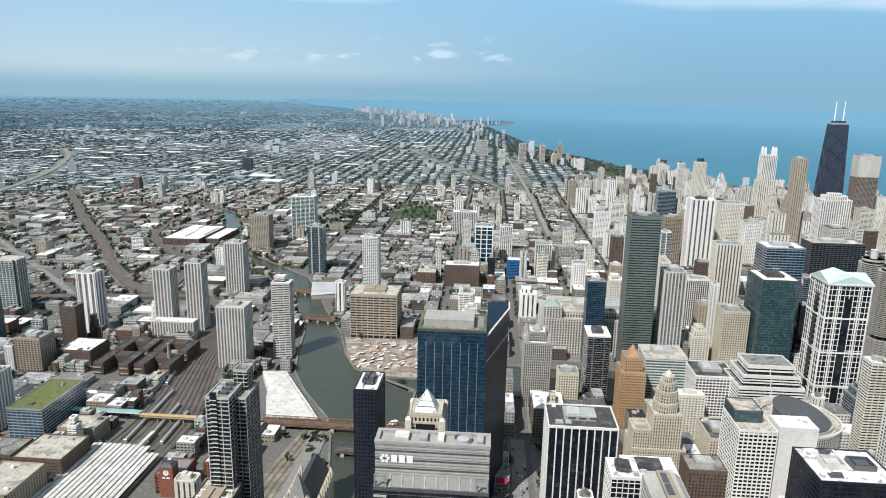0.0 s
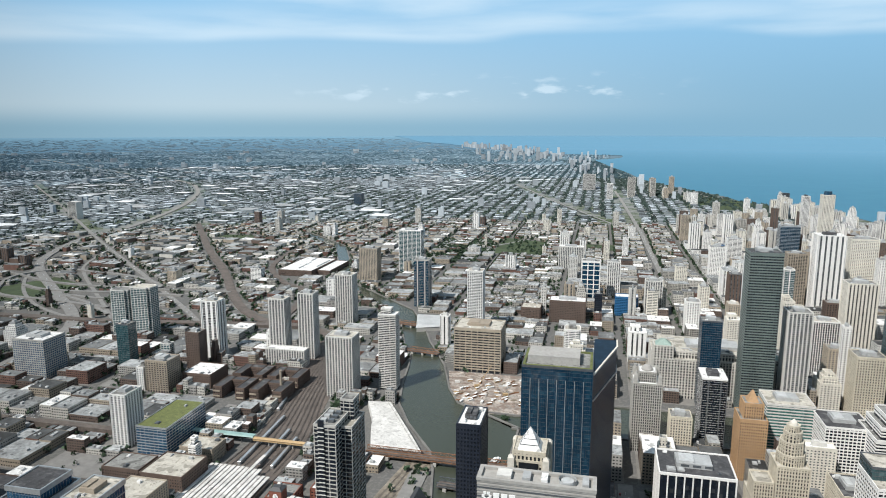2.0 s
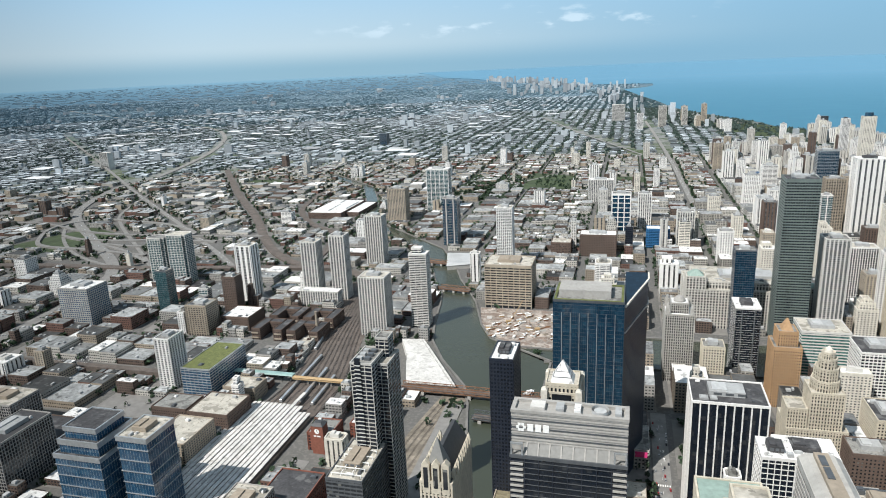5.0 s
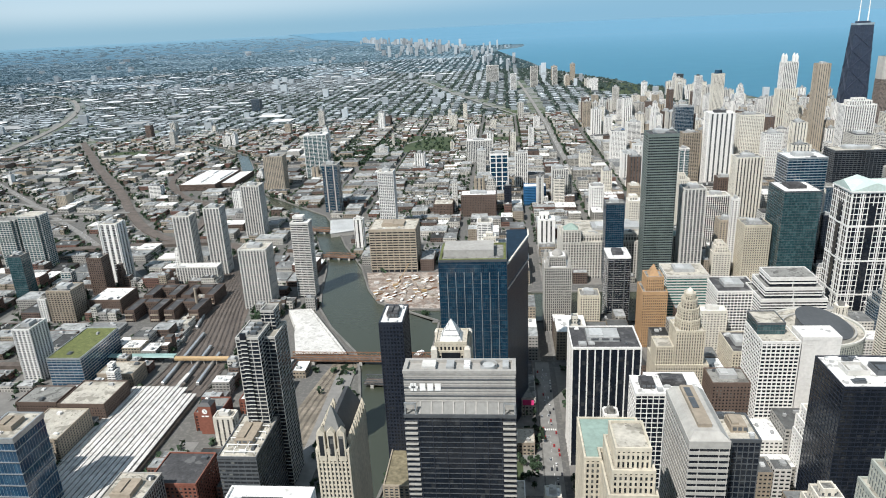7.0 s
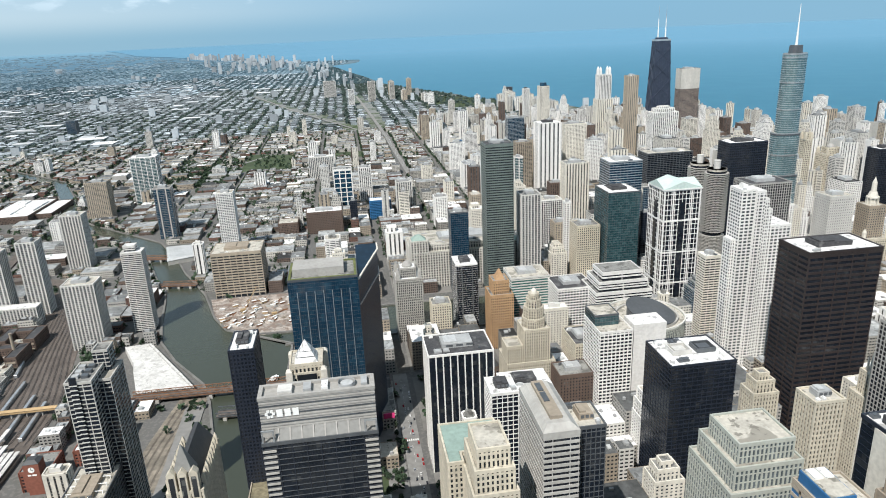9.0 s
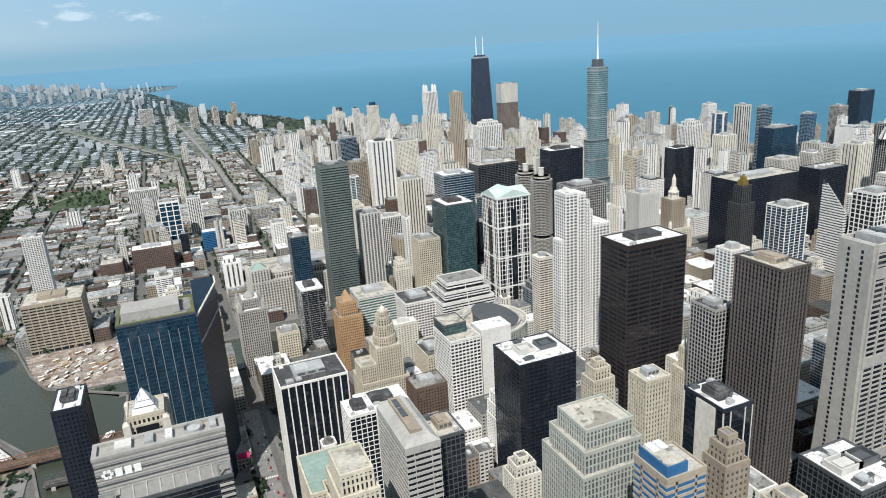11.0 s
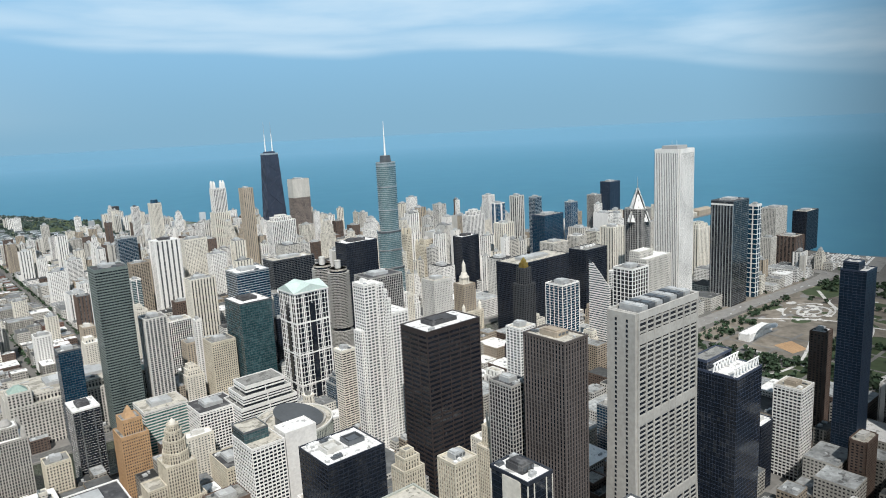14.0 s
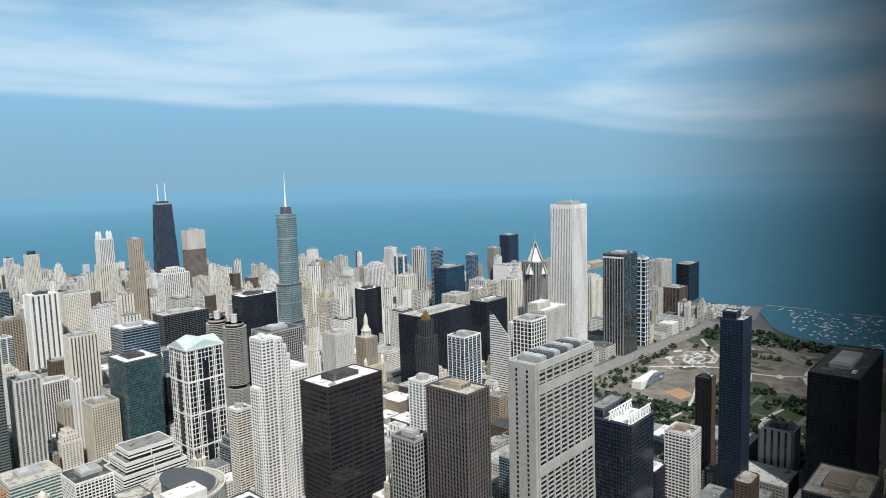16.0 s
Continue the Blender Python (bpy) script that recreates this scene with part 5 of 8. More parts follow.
def atrium_building():
    claim(280, 640, 400, 760)
    root = thing("atrium_building", 330, 690, "round grey glass civic building with a slanted dark drum roof", "building")
    storeys(root, disc(48, 36, 0, 2), 0, 80, "stepglass", False, "roof_pale")
    storeys(root, rect(-49, -48, -6, 28), 0, 81, "tealglass", False, "roof_pale")
    ring = disc(27, 40, 4, -11)

    def slope(x, y):
        return 91 - 0.27 * ((x - 4) * 0.72 - (y + 11) * 0.70)

    b = Build()
    b.v += [(x, y, 79) for x, y in ring] + [(x, y, slope(x, y)) for x, y in ring]
    b.f += [(i, (i + 1) % 40, 40 + (i + 1) % 40, 40 + i) for i in range(40)]
    part("drum_wall", b, "steel_grey", root)
    b = Build()
    for dz, r in ((0.1, 28.2), (0.9, 28.2)):
        b.v += [(x, y, slope(x, y) + dz) for x, y in disc(r, 40, 4, -11)]
    b.f += [(i, (i + 1) % 40, 40 + (i + 1) % 40, 40 + i) for i in range(40)] + [tuple(range(40, 80))]
    part("slanted_roof", b, "drum_slate", root)
    for r, w, z0, z1, mat in ((36, 2.2, 79, 83.5, "concrete"), (46.5, 1.6, 79, 82, "concrete_light")):
        b = Build()
        b.ring(disc(r, 40, 3, -3 if r < 40 else 2), -w, 0, z0, z1)
        part("roof_ring", b, mat, root)


def sign_building():
    x0, y0, x1, y1 = -67, 376, 5, 425
    claim(x0, y0, x1, y1)
    root = thing("office_tower", (x0 + x1) / 2, (y0 + y1) / 2, "dark glass office tower with a pale louvred top and white sign", "tower")
    hw, hd = 36, 24.5
    storeys(root, rect(-hw, -hd, hw, hd), 0, 170, "signblock", True, "roof_gravel")
    fin = Build()
    fin.box(-4.2, -hd - 0.9, 0, 4.2, -hd + 0.2, 1.3, True)
    fin_mesh = fin.mesh("corner_fin")
    for i in range(2, 42):
        for s in (-1, 1):
            part("corner_fin", None, "concrete", root, at=pose(s * (hw - 4), 0, i * 4.0), mesh=fin_mesh)
    b = Build()
    b.prism(rect(-hw + 8, -hd + 0.5, hw - 8, hd), rect(-hw + 8, -hd + 7, hw - 8, hd), 170, 176)
    part("sloped_ledge", b, "roof_slate", root)
    for i in range(8):
        b = Build()
        px = -hw + 10 + i * 7.3
        b.prism(rect(px - .4, -hd + 0.2, px + .4, -hd + 2), rect(px - .4, -hd + 6.6, px + .4, -hd + 8), 170, 176.6)
        part("ledge_rib", b, "granite", root)
    for s in (-1, 1):
        for px in (s * (hw - 0.6), s * (hw - 7.4)):
            for py in (-hd + 0.6, -hd + 9):
                b = Build()
                b.box(px - .5, py - .5, 170, px + .5, py + .5, 178)
                part("frame_post", b, "aluminium", root)
        b = Build()
        b.box(min(s * (hw - 8), s * hw), -hd + 0.1, 178, max(s * (hw - 8), s * hw), -hd + 1.1, 179.2)
        part("frame_beam", b, "aluminium", root)
    b = Build()
    b.box(-hw, -hd + 7, 170, hw, -hd + 23, 197)
    part("top_box", b, "granite", root)
    for i in range(11):
        b = Build()
        b.ring(rect(-hw, -hd + 7, hw, -hd + 23), -0.2, 0.3, 176 + i * 2, 176.9 + i * 2)
        part("louvre", b, "steel_grey" if i % 3 == 2 else "granite", root)
    b = Build()
    b.ring(rect(-hw, -hd + 7, hw, -hd + 23), -2.0, 0.6, 197, 199)
    part("parapet", b, "granite", root)
    b = Build()
    b.prism(disc(5.5, 20, 19, -9.5), disc(5.5, 20, 19, -9.5), 195, 200, False)
    b.prism(disc(4, 20, 19, -9.5), disc(4, 20, 19, -9.5), 195, 199)
    part("cooling_drum", b, "plant_grey", root)
    for px, w, m in ((-20, 9, "concrete_light"), (-6, 5, "plant_grey"), (5, 4, "roof_white"), (30, 4, "plant_grey")):
        b = Build()
        b.box(px - w / 2, -14, 196.5, px + w / 2, -5, 200)
        part("roof_unit", b, m, root)
    # white emblem and lettering reduced to plain shapes
    yf = -hd + 6.45
    for i in range(6):
        b = Build()
        a = radians(60 * i)
        cx, cz = -30 + 2.2 * math.cos(a), 187 + 2.2 * math.sin(a)
        b.box(cx - 0.9, yf, cz - 0.9, cx + 0.9, yf + 0.5, cz + 0.9, True)
        part("emblem_dot", b, "white_paint", root)
    for px in (-24, -19, -14):
        b = Build()
        b.box(px - 1.9, yf, 184.5, px + 1.9, yf + 0.5, 189.5, True)
        part("sign_bar", b, "white_paint", root, "plain white sign block")


def pyramid_building():
    x0, y0, x1, y1 = -63, 505, -31, 545
    claim(x0, y0, x1, y1)
    root = thing("office_tower", (x0 + x1) / 2, (y0 + y1) / 2, "pink cream stone tower with a white pyramid skylight roof", "tower")
    hw, hd = 16, 20
    storeys(root, rect(-hw, -hd, hw, hd), 0, 136, "cream", True, "roof_pale")
    storeys(root, rect(-hw + 2, -hd + 2, hw - 2, hd - 6), 135.6, 148, "cream", False, "roof_pale")
    b = Build()
    b.box(-hw * 0.5, -hd + 1.2, 137, hw * 0.5, -hd + 2.4, 147)
    part("arched_window", b, "glass_dark", root)
    storeys(root, rect(-hw + 3, -hd + 4, hw - 3, hd - 10), 147.6, 155, "cream", False, "roof_pale")
    b = Build()
    b.pyramid(rect(-9.5, -hd + 6, 9.5, hd - 16), 155, 172, 0.04)
    part("pyramid_roof", b, "roof_white", root)
    for k in (0.25, 0.5, 0.75):
        b = Build()
        q = 1 - k
        b.ring([(9.5 * q * sx, -5 + (9 * q) * sy) for sx, sy in ((-1, -1), (1, -1), (1, 1), (-1, 1))], -0.1, 0.35, 155 + 16.3 * k, 155.5 + 16.3 * k)
        part("roof_rib", b, "steel_grey", root)
    for sx in (-1, 1):
        for sy in (-1, 1):
            b = Build()
            px, py = sx * (hw - 2), sy * (hd - 3) - 1.5
            b.box(px - 2.6, py - 2.6, 135, px + 2.6, py + 2.6, 151)
            b.pyramid(rect(px - 2.6, py - 2.6, px + 2.6, py + 2.6), 151, 153, 0.4)
            part("corner_turret", b, "cream", root)


def steep_roof_tower():
    x0, y0, x1, y1 = -125, 366, -104, 420
    claim(x0, y0, x1, y1)
    root = thing("stone_tower", (x0 + x1) / 2, (y0 + y1) / 2, "limestone tower with gabled front and steep dark slate roof", "tower")
    hw, hd = 10.5, 27
    storeys(root, rect(-hw, -hd, hw, hd), 0, 150, "beige", True, "roof_gravel")
    b = Build()
    b.v += [(-hw, -hd + 3, 150), (hw, -hd + 3, 150), (hw, hd, 150), (-hw, hd, 150), (-1.2, -hd + 10, 168), (1.2, -hd + 10, 168), (1.2, hd - 4, 168), (-1.2, hd - 4, 168)]
    b.f += [(0, 1, 5, 4), (1, 2, 6, 5), (2, 3, 7, 6), (3, 0, 4, 7), (4, 5, 6, 7)]
    part("slate_roof", b, "dark_slate", root)
    b = Build()
    b.pyramid(rect(-6.5, -hd + 1.5, 6.5, -hd + 13), 160, 179, 0.04)
    part("front_pyramid", b, "roof_slate", root)
    for px in (-6.6, 0, 6.6):
        b = Build()
        b.box(px - 2.6, -hd - 0.8, 142, px + 2.6, -hd + 4, 163)
        b.v += [(px - 2.6, -hd - 0.8, 163), (px + 2.6, -hd - 0.8, 163), (px, -hd - 0.8, 166), (px - 2.6, -hd + 4, 163), (px + 2.6, -hd + 4, 163), (px, -hd + 4, 166)]
        k = len(b.v) - 6
        b.f += [(k, k + 1, k + 2), (k + 1, k + 4, k + 5, k + 2), (k + 3, k, k + 2, k + 5)]
        part("gable", b, "cream_stone", root)
        b = Build()
        b.box(px - 1.5, -hd - 1.0, 146, px + 1.5, -hd - 0.7, 161)
        part("tall_window", b, "glass_dark", root)
    for i in range(9):
        for s in (-1, 1):
            b = Build()
            py = -hd + 6 + i * 5.4
            b.box(s * hw - 1.2, py - 0.9, 149, s * hw + 1.2, py + 0.9, 156)
            b.pyramid(rect(s * hw - 1.2, py - .9, s * hw + 1.2, py + .9), 156, 159, 0.1)
            part("dormer", b, "cream_stone", root)


def chapel_spire_tower():
    x, y = 413, 432
    claim(x - 14, y - 14, x + 14, y + 14)
    root = thing("spire_tower", x, y, "cream stone office tower topped by a tall gothic spire", "tower")
    storeys(root, rect(-13, -13, 13, 13), 0, 112, "beige", True, "roof_pale")
    storeys(root, rect(-9, -9, 9, 9), 111, 132, "beige", False, "roof_pale")
    b = Build()
    b.prism(disc(6.5, 8), disc(5, 8), 132, 146)
    b.prism(disc(4.6, 8), disc(0.4, 8), 146, 176)
    part("spire", b, "cream", root)
    for i in range(8):
        a = 2 * math.pi * i / 8
        px, py = 8.2 * math.cos(a), 8.2 * math.sin(a)
        b = Build()
        b.prism(disc(1.1, 6, px, py), disc(0.9, 6, px, py), 131, 141)
        b.prism(disc(0.9, 6, px, py), disc(0.1, 6, px, py), 141, 147)
        part("pinnacle", b, "cream", root)


def dome_tower():
    x, y = 764, 866
    claim(x - 24, y - 22, x + 24, y + 22)
    root = thing("dome_tower", x, y, "tan terracotta tower with corner turrets and a domed belvedere", "tower")
    storeys(root, rect(-23, -21, 23, 21), 0, 90, "cream", False, "roof_pale")
    storeys(root, rect(-13, -13, 13, 13), 89, 138, "tanbrick", False, "roof_pale")
    for sx in (-1, 1):
        for sy in (-1, 1):
            b = Build()
            b.prism(disc(3, 8, sx * 19, sy * 17), disc(3, 8, sx * 19, sy * 17), 89, 100)
            b.prism(disc(3.2, 8, sx * 19, sy * 17), disc(0.3, 8, sx * 19, sy * 17), 100, 106)
            part("turret", b, "cream", root)
    b = Build()
    for i in range(10):
        a = 2 * math.pi * i / 10
        b.prism(disc(0.9, 6, 8 * math.cos(a), 8 * math.sin(a)), disc(0.9, 6, 8 * math.cos(a), 8 * math.sin(a)), 137, 148)
    b.prism(disc(6.4, 14), disc(6.4, 14), 137, 148)
    b.prism(disc(9, 14), disc(9, 14), 148, 150)
    b.prism(disc(7.2, 14), disc(5, 14), 150, 157)
    b.prism(disc(3.8, 14), disc(3.4, 14), 157, 170)
    b.prism(disc(3.6, 14), disc(0.3, 14), 170, 179)
    part("dome", b, "cream", root)


def gold_top_tower():
    x, y = 777, 735
    claim(x - 14, y - 13, x + 14, y + 13)
    root = thing("gilded_tower", x, y, "dark green stone tower with a slim gilded top", "tower")
    storeys(root, rect(-13, -12, 13, 12), 0, 155, "green_stone", False, "roof_black")
    storeys(root, rect(-8, -8, 8, 8), 154, 181, "green_stone", False, "roof_black")
    b = Build()
    b.prism(rect(-5.5, -5.5, 5.5, 5.5), rect(-5, -5, 5, 5), 181, 189)
    b.prism(rect(-3.5, -3.5, 3.5, 3.5), rect(-3, -3, 3, 3), 189, 194)
    b.prism(rect(-2, -2, 2, 2), rect(-.5, -.5, .5, .5), 194, 198)
    part("gilded_top", b, "gold", root)


def big_mart():
    x0, y0, x1, y1 = 92, 1045, 280, 1140
    claim(x0, y0, x1, y1)
    root = thing("market_hall", (x0 + x1) / 2, (y0 + y1) / 2, "vast limestone market block with corner towers and green roofs", "building")
    hw, hd = (x1 - x0) / 2, (y1 - y0) / 2
    storeys(root, rect(-hw, -hd, hw, hd), 0, 62, "bigstone", False, "roof_pale")
    storeys(root, rect(-hw + 12, -hd + 10, hw - 12, hd - 6), 61.5, 72, "bigstone", False, "roof_pale")
    for px in (-hw + 14, hw - 14):
        storeys(root, rect(px - 14, -hd + 1, px + 14, -hd + 26), 61.5, 82 if px < 0 else 70, "bigstone", False, "roof_pale")
        b = Build()
        b.pyramid(rect(px - 12, -hd + 3, px + 12, -hd + 24), 82 if px < 0 else 70, 90 if px < 0 else 75, 0.25)
        part("copper_roof", b, "copper_green", root)
    roof_plant(root, rect(-hw + 12, -hd + 10, hw - 12, hd - 6), 72, 5, True, "plant_grey", 12)


def cream_stepped_tower():
    x, y = 187, 655
    claim(x - 34, y - 16, x + 22, y + 24)
    root = thing("stone_tower", x, y, "cream terracotta tower with stepped octagonal gothic crown", "tower")
    storeys(root, rect(-33, -15, 20, 24), 0, 62, "beige", True, "roof_pale")
    storeys(root, rect(-33, -13, -16, 10), 61, 82, "beige", False, "roof_pale")
    storeys(root, rect(-14, -14, 14, 14), 61, 100, "beige", True, "roof_pale")
    for r, za, zb in ((12.5, 99.5, 110), (10.5, 109.5, 122), (8, 121.5, 131), (5.5, 130.5, 137)):
        storeys(root, [(px, py) for px, py in disc(r, 8)], za, zb, "beige", False, "roof_pale")
    b = Build()
    b.prism(disc(4, 8), disc(3, 8), 136, 140)
    b.prism(disc(3, 8), disc(0.6, 8), 140, 143)
    part("lantern", b, "cream", root)


def lantern_tower():
    x, y = 877, 2225
    claim(x - 30, y - 20, x + 30, y + 20)
    root = thing("lantern_tower", x, y, "pale limestone skyscraper with four lantern turrets on top", "skyscraper")
    storeys(root, rect(-26, -18, 26, 18), 0, 160, "mid_creamstrip", False)
    storeys(root, rect(-21, -16, 21, 16), 159, 240, "white_v", False)
    for sx in (-1, 1):
        for sy in (-1, 1):
            px, py = sx * 16, sy * 11
            b = Build()
            b.prism(rect(px - 4, py - 4, px + 4, py + 4), rect(px - 3.6, py - 3.6, px + 3.6, py + 3.6), 239, 258)
            b.prism(rect(px - 3.4, py - 3.4, px + 3.4, py + 3.4), rect(px - 1, py - 1, px + 1, py + 1), 258, 266)
            part("lantern_turret", b, "white_stone", root)


def tall_far(x, y, w, d, h, style, label, crown="", mat2=None):
    root = tower(style, label, x - w / 2, y - d / 2, x + w / 2, y + d / 2, h, crown=crown, top="black" if "black" in style else "")
    if mat2:
        b = Build()
        b.ring(rect(-w / 2, -d / 2, w / 2, d / 2), -0.5, 0.8, h - 62, h + 1)
        part("upper_cladding", b, mat2, root)


braced_tower()
white_slab_tower()
silver_tower()
flared_tower()
round_tower(30.6, 1190, 172)
round_tower(29.3, 1235, 172)
chevron_tower()
sliced_tower()
atrium_building()
sign_building()
pyramid_building()
steep_roof_tower()
chapel_spire_tower()
dome_tower()
gold_top_tower()
big_mart()
cream_stepped_tower()
lantern_tower()
tall_far(877, 2000, 30, 30, 250, "tan_strip", "slender tan stone tower with a flat roof")
STYLES["brown_stone"] = ("stone_brown", "glass_dark", 3.4, 3.4, 0.40, 0.42, 0.2, 0.3)
tall_far(1108, 2092, 62, 36, 255, "brown_stone", "brown stone tower with a pale upper part", mat2="limestone")
tall_far(905, 165, 150, 50, 178, "black_wide", "very dark steel office block by the park")
tower("black_v", "black steel tower shaft below the high window", -34, -72, 34, -2.5, 442)

tower("widestrip", "white concrete apartment tower with broad dark window strips", 474, 1612, 528, 1650, 179, top="white")
tower("mid_cream", "cream stone apartment tower with ornate punched front", 572, 1705, 629, 1745, 159)
tower("tanwide", "tan brick apartment block with flat roof", 424, 1640, 464, 1670, 131)
tower("mid_creamstrip", "cream twin striped apartment tower by the park", 1590, 890, 1650, 925, 133, crown="step")
tower("white_v", "white ribbed apartment tower with stepped top", 1222, 1350, 1274, 1380, 180, crown="step")
lantern = tower("mid_cream", "cream stone tower with a blue glazed lantern", 683, 2315, 716, 2345, 204)
cap = Build()
cap.prism(disc(13, 8), disc(11, 8), 204, 216)
part("lantern_cap", cap, "glass_blue", lantern)
tower("slimw", "slim white apartment tower by the lake", 705, 2610, 728, 2632, 172, top="white")
tower("mid_glass", "blue grey glass tower with pale bands", 455, 1855, 502, 1885, 164)
tower("towerblue", "slim white tower with teal glass front", 388, 1515, 407, 1535, 118)
STYLES["brick_r"] = ("brick_bright", "glass_dark", 3.8, 4.0, 0.45, 0.45, 0.3, 0.35)
STYLES["bluetop"] = ("concrete_tan", "panel_blue", 4.0, 12.0, 0.45, 0.10, 0.3, 0.3)
blue_block = tower("bluetop", "tan stone block with a bright blue glazed top storey", 186, 207, 209, 230, 214, crown="bare", top="pale")
b = Build()
b.box(-11, -11, 213.5, 1, 9, 220.5)
part("blue_penthouse", b, "panel_blue", blue_block)
b = Build()
b.box(-10.4, -10.4, 220.5, 0.4, 8.4, 220.9)
part("penthouse_roof", b, "roof_pale", blue_block)
for k in range(2):
    b = Build()
    b.box(-9.5 + k * 5, 1, 220.9, -5.5 + k * 5, 7.5, 221.8)
    part("roof_unit", b, "roof_white", blue_block)
tower("darkglass", "dark office block with a pale cluttered roof", 297, 190, 331, 227, 180, top="whitemech")
tower("beige", "small cream stone block with a stepped roof", 246, 186, 268, 212, 188, crown="step")
tower("greygrid", "grey stone office block with a columned top storey", 395, 392, 417, 420, 186, top="black")
tower("grid_w", "grey office tower with a white window grid and roof house", 738, 288, 770, 318, 108, top="pale")
tower("mid_brown", "slender dark apartment tower beside a taller glass tower", 826, 300, 848, 316, 150)
tower("darkglass", "broad dark office block with a grey roof deck", 672, 104, 748, 156, 108, top="pale")
tower("grid_w", "pale office block with a broad white roof", 116, 494, 158, 524, 118, top="white")
station = tower("brick_r", "red brick clock building beside the railway", -337, 606, -309, 638, 22)
b = Build()
b.box(-6, -22, 0, 8, -9, 34)
clock_tower = part("clock_tower", b, "brick_bright", station)
b = Build()
b.pyramid(rect(-6.4, -22.4, 8.4, -8.6), 34, 37, 0.5)
part("tower_roof", b, "dark_slate", clock_tower)
b = Build()
ring = [(1 + 3 * math.cos(2 * math.pi * i / 20), 28 + 3 * math.sin(2 * math.pi * i / 20)) for i in range(20)]
k = len(b.v)
b.v += [(x, -22.3, z) for x, z in ring]
b.f.append(tuple(range(20)))
part("clock_face", b, "white_paint", clock_tower)
b = Build()
beam(b, (1, -22.5, 28), (1, -22.5, 30.4), 0.35)
beam(b, (1, -22.5, 28), (2.6, -22.5, 27.4), 0.35)
part("clock_pointer", b, "steel_black", clock_tower)
for px, w in ((-1.5, 3.0), (3.0, 4.0)):
    b = Build()
    b.box(px - w / 2, -22.4, 21.5, px + w / 2, -22.2, 23.0)
    part("sign_bar", b, "white_paint", clock_tower)
tower("brick_r", "red brick warehouse with stepped roof near the tracks", -312, 462, -268, 506, 44, top="black")
tower("grid_w", "tall pale office tower with a broad white roof", -132, 215, -92, 259, 205, top="white")
tower("conc_b", "narrow riverside block with a mossy two level roof", -106, 470, -96 + 16, 560, 40, top="moss")
tower("grid_w", "pale office block with a plain light roof", -22, 398, 12, 440, 70, top="pale")
tower("brick_r", "red brick loft block with white parapet", -300, 640, -262, 700, 18, top="white")
tower("greygrid", "grey stone office block with a light roof", -330, 412, -294, 458, 58, top="pale")
for k in range(4):
    cx, cy = -545 + (k % 2) * 62, 908 + (k // 2) * 58
    court = thing("apartment_court", cx, cy, "brown brick courtyard apartment block with pale balconies", "building", "brick courts by the tracks")
    claim(cx - 27, cy - 24, cx + 27, cy + 24)
    for x0, y0, x1, y1 in ((-26, -23, -12, 23), (12, -23, 26, 23), (-12, 8, 12, 23)):
        storeys(court, rect(x0, y0, x1, y1), 0, 19, "brownd", False, "roof_black")
    for i in range(4):
        b = Build()
        b.box(-26.9 + (i % 2) * 40, -24.2, 3 + (i // 2) * 8, -15 + (i % 2) * 40, -23, 5 + (i // 2) * 8)
        part("balcony", b, "brick_tan", court)
tower("brick", "dark brick office block with flat gravel roof", -500, 617, -446, 668, 25, top="pale")
tower("brick", "brown brick office block with grey roof", -552, 620, -504, 656, 25)
tower("tanbrick", "yellow brick block with pale roof", -500, 693, -455, 724, 20, top="pale")
tower("greygrid", "grey banded office block west of the glass pair", -646, 462, -606, 530, 60, top="black")
tower("conc_b", "grey concrete block with a pale roof", -497, 544, -452, 600, 30, top="pale")
tower("greygrid", "pale office block with white roof slabs", -752, 552, -690, 594, 48, top="pale")
tower("brownd", "low dark glazed block with sloping grey roof", -690, 510, -612, 580, 24, top="black")


def works_hall():
    """A long dark brick works with a broad white roof in two levels."""
    claim(-880, 1715, -735, 1905)
    root = thing("works_hall", -808, 1815, "broad dark brick works with a two level white roof", "building")
    storeys(root, rect(-70, -95, 30, 90), 0, 17, "brick", False, "roof_white")
    storeys(root, rect(31, -60, 70, 88), 0, 12, "brick", False, "roof_white")
    for x0, y0, x1, y1 in ((-60, -70, -20, 20), (-14, -40, 22, 60), (-60, 40, -30, 80)):
        b = Build()
        b.box(x0, y0, 16.5, x1, y1, 20)
        part("raised_roof", b, "roof_white", root)
    claim(-385, 1290, -305, 1395)
    root = thing("riverside_hall", -342, 1340, "low grey metal roofed hall beside the river", "building")
    b = Build()
    b.prism([(-12, -55), (42, -30), (30, 45), (-35, 40)], [(-12, -55), (42, -30), (30, 45), (-35, 40)], 0, 9, False)
    part("wall", b, "concrete", root)
    b = Build()
    b.prism([(-13, -56), (43, -31), (31, 46), (-36, 41)], [(-10, -48), (36, -28), (26, 38), (-30, 35)], 9, 12)
    part("roof", b, "plant_grey", root)


works_hall()
claim(-330, 768, -200, 915)
claim(-340, 600, -305, 640)

STYLES["wedge"] = ("steel_navy", "glass_navy", 3.9, 3.0, 0.08, 0.05, 0.1, 0.12)


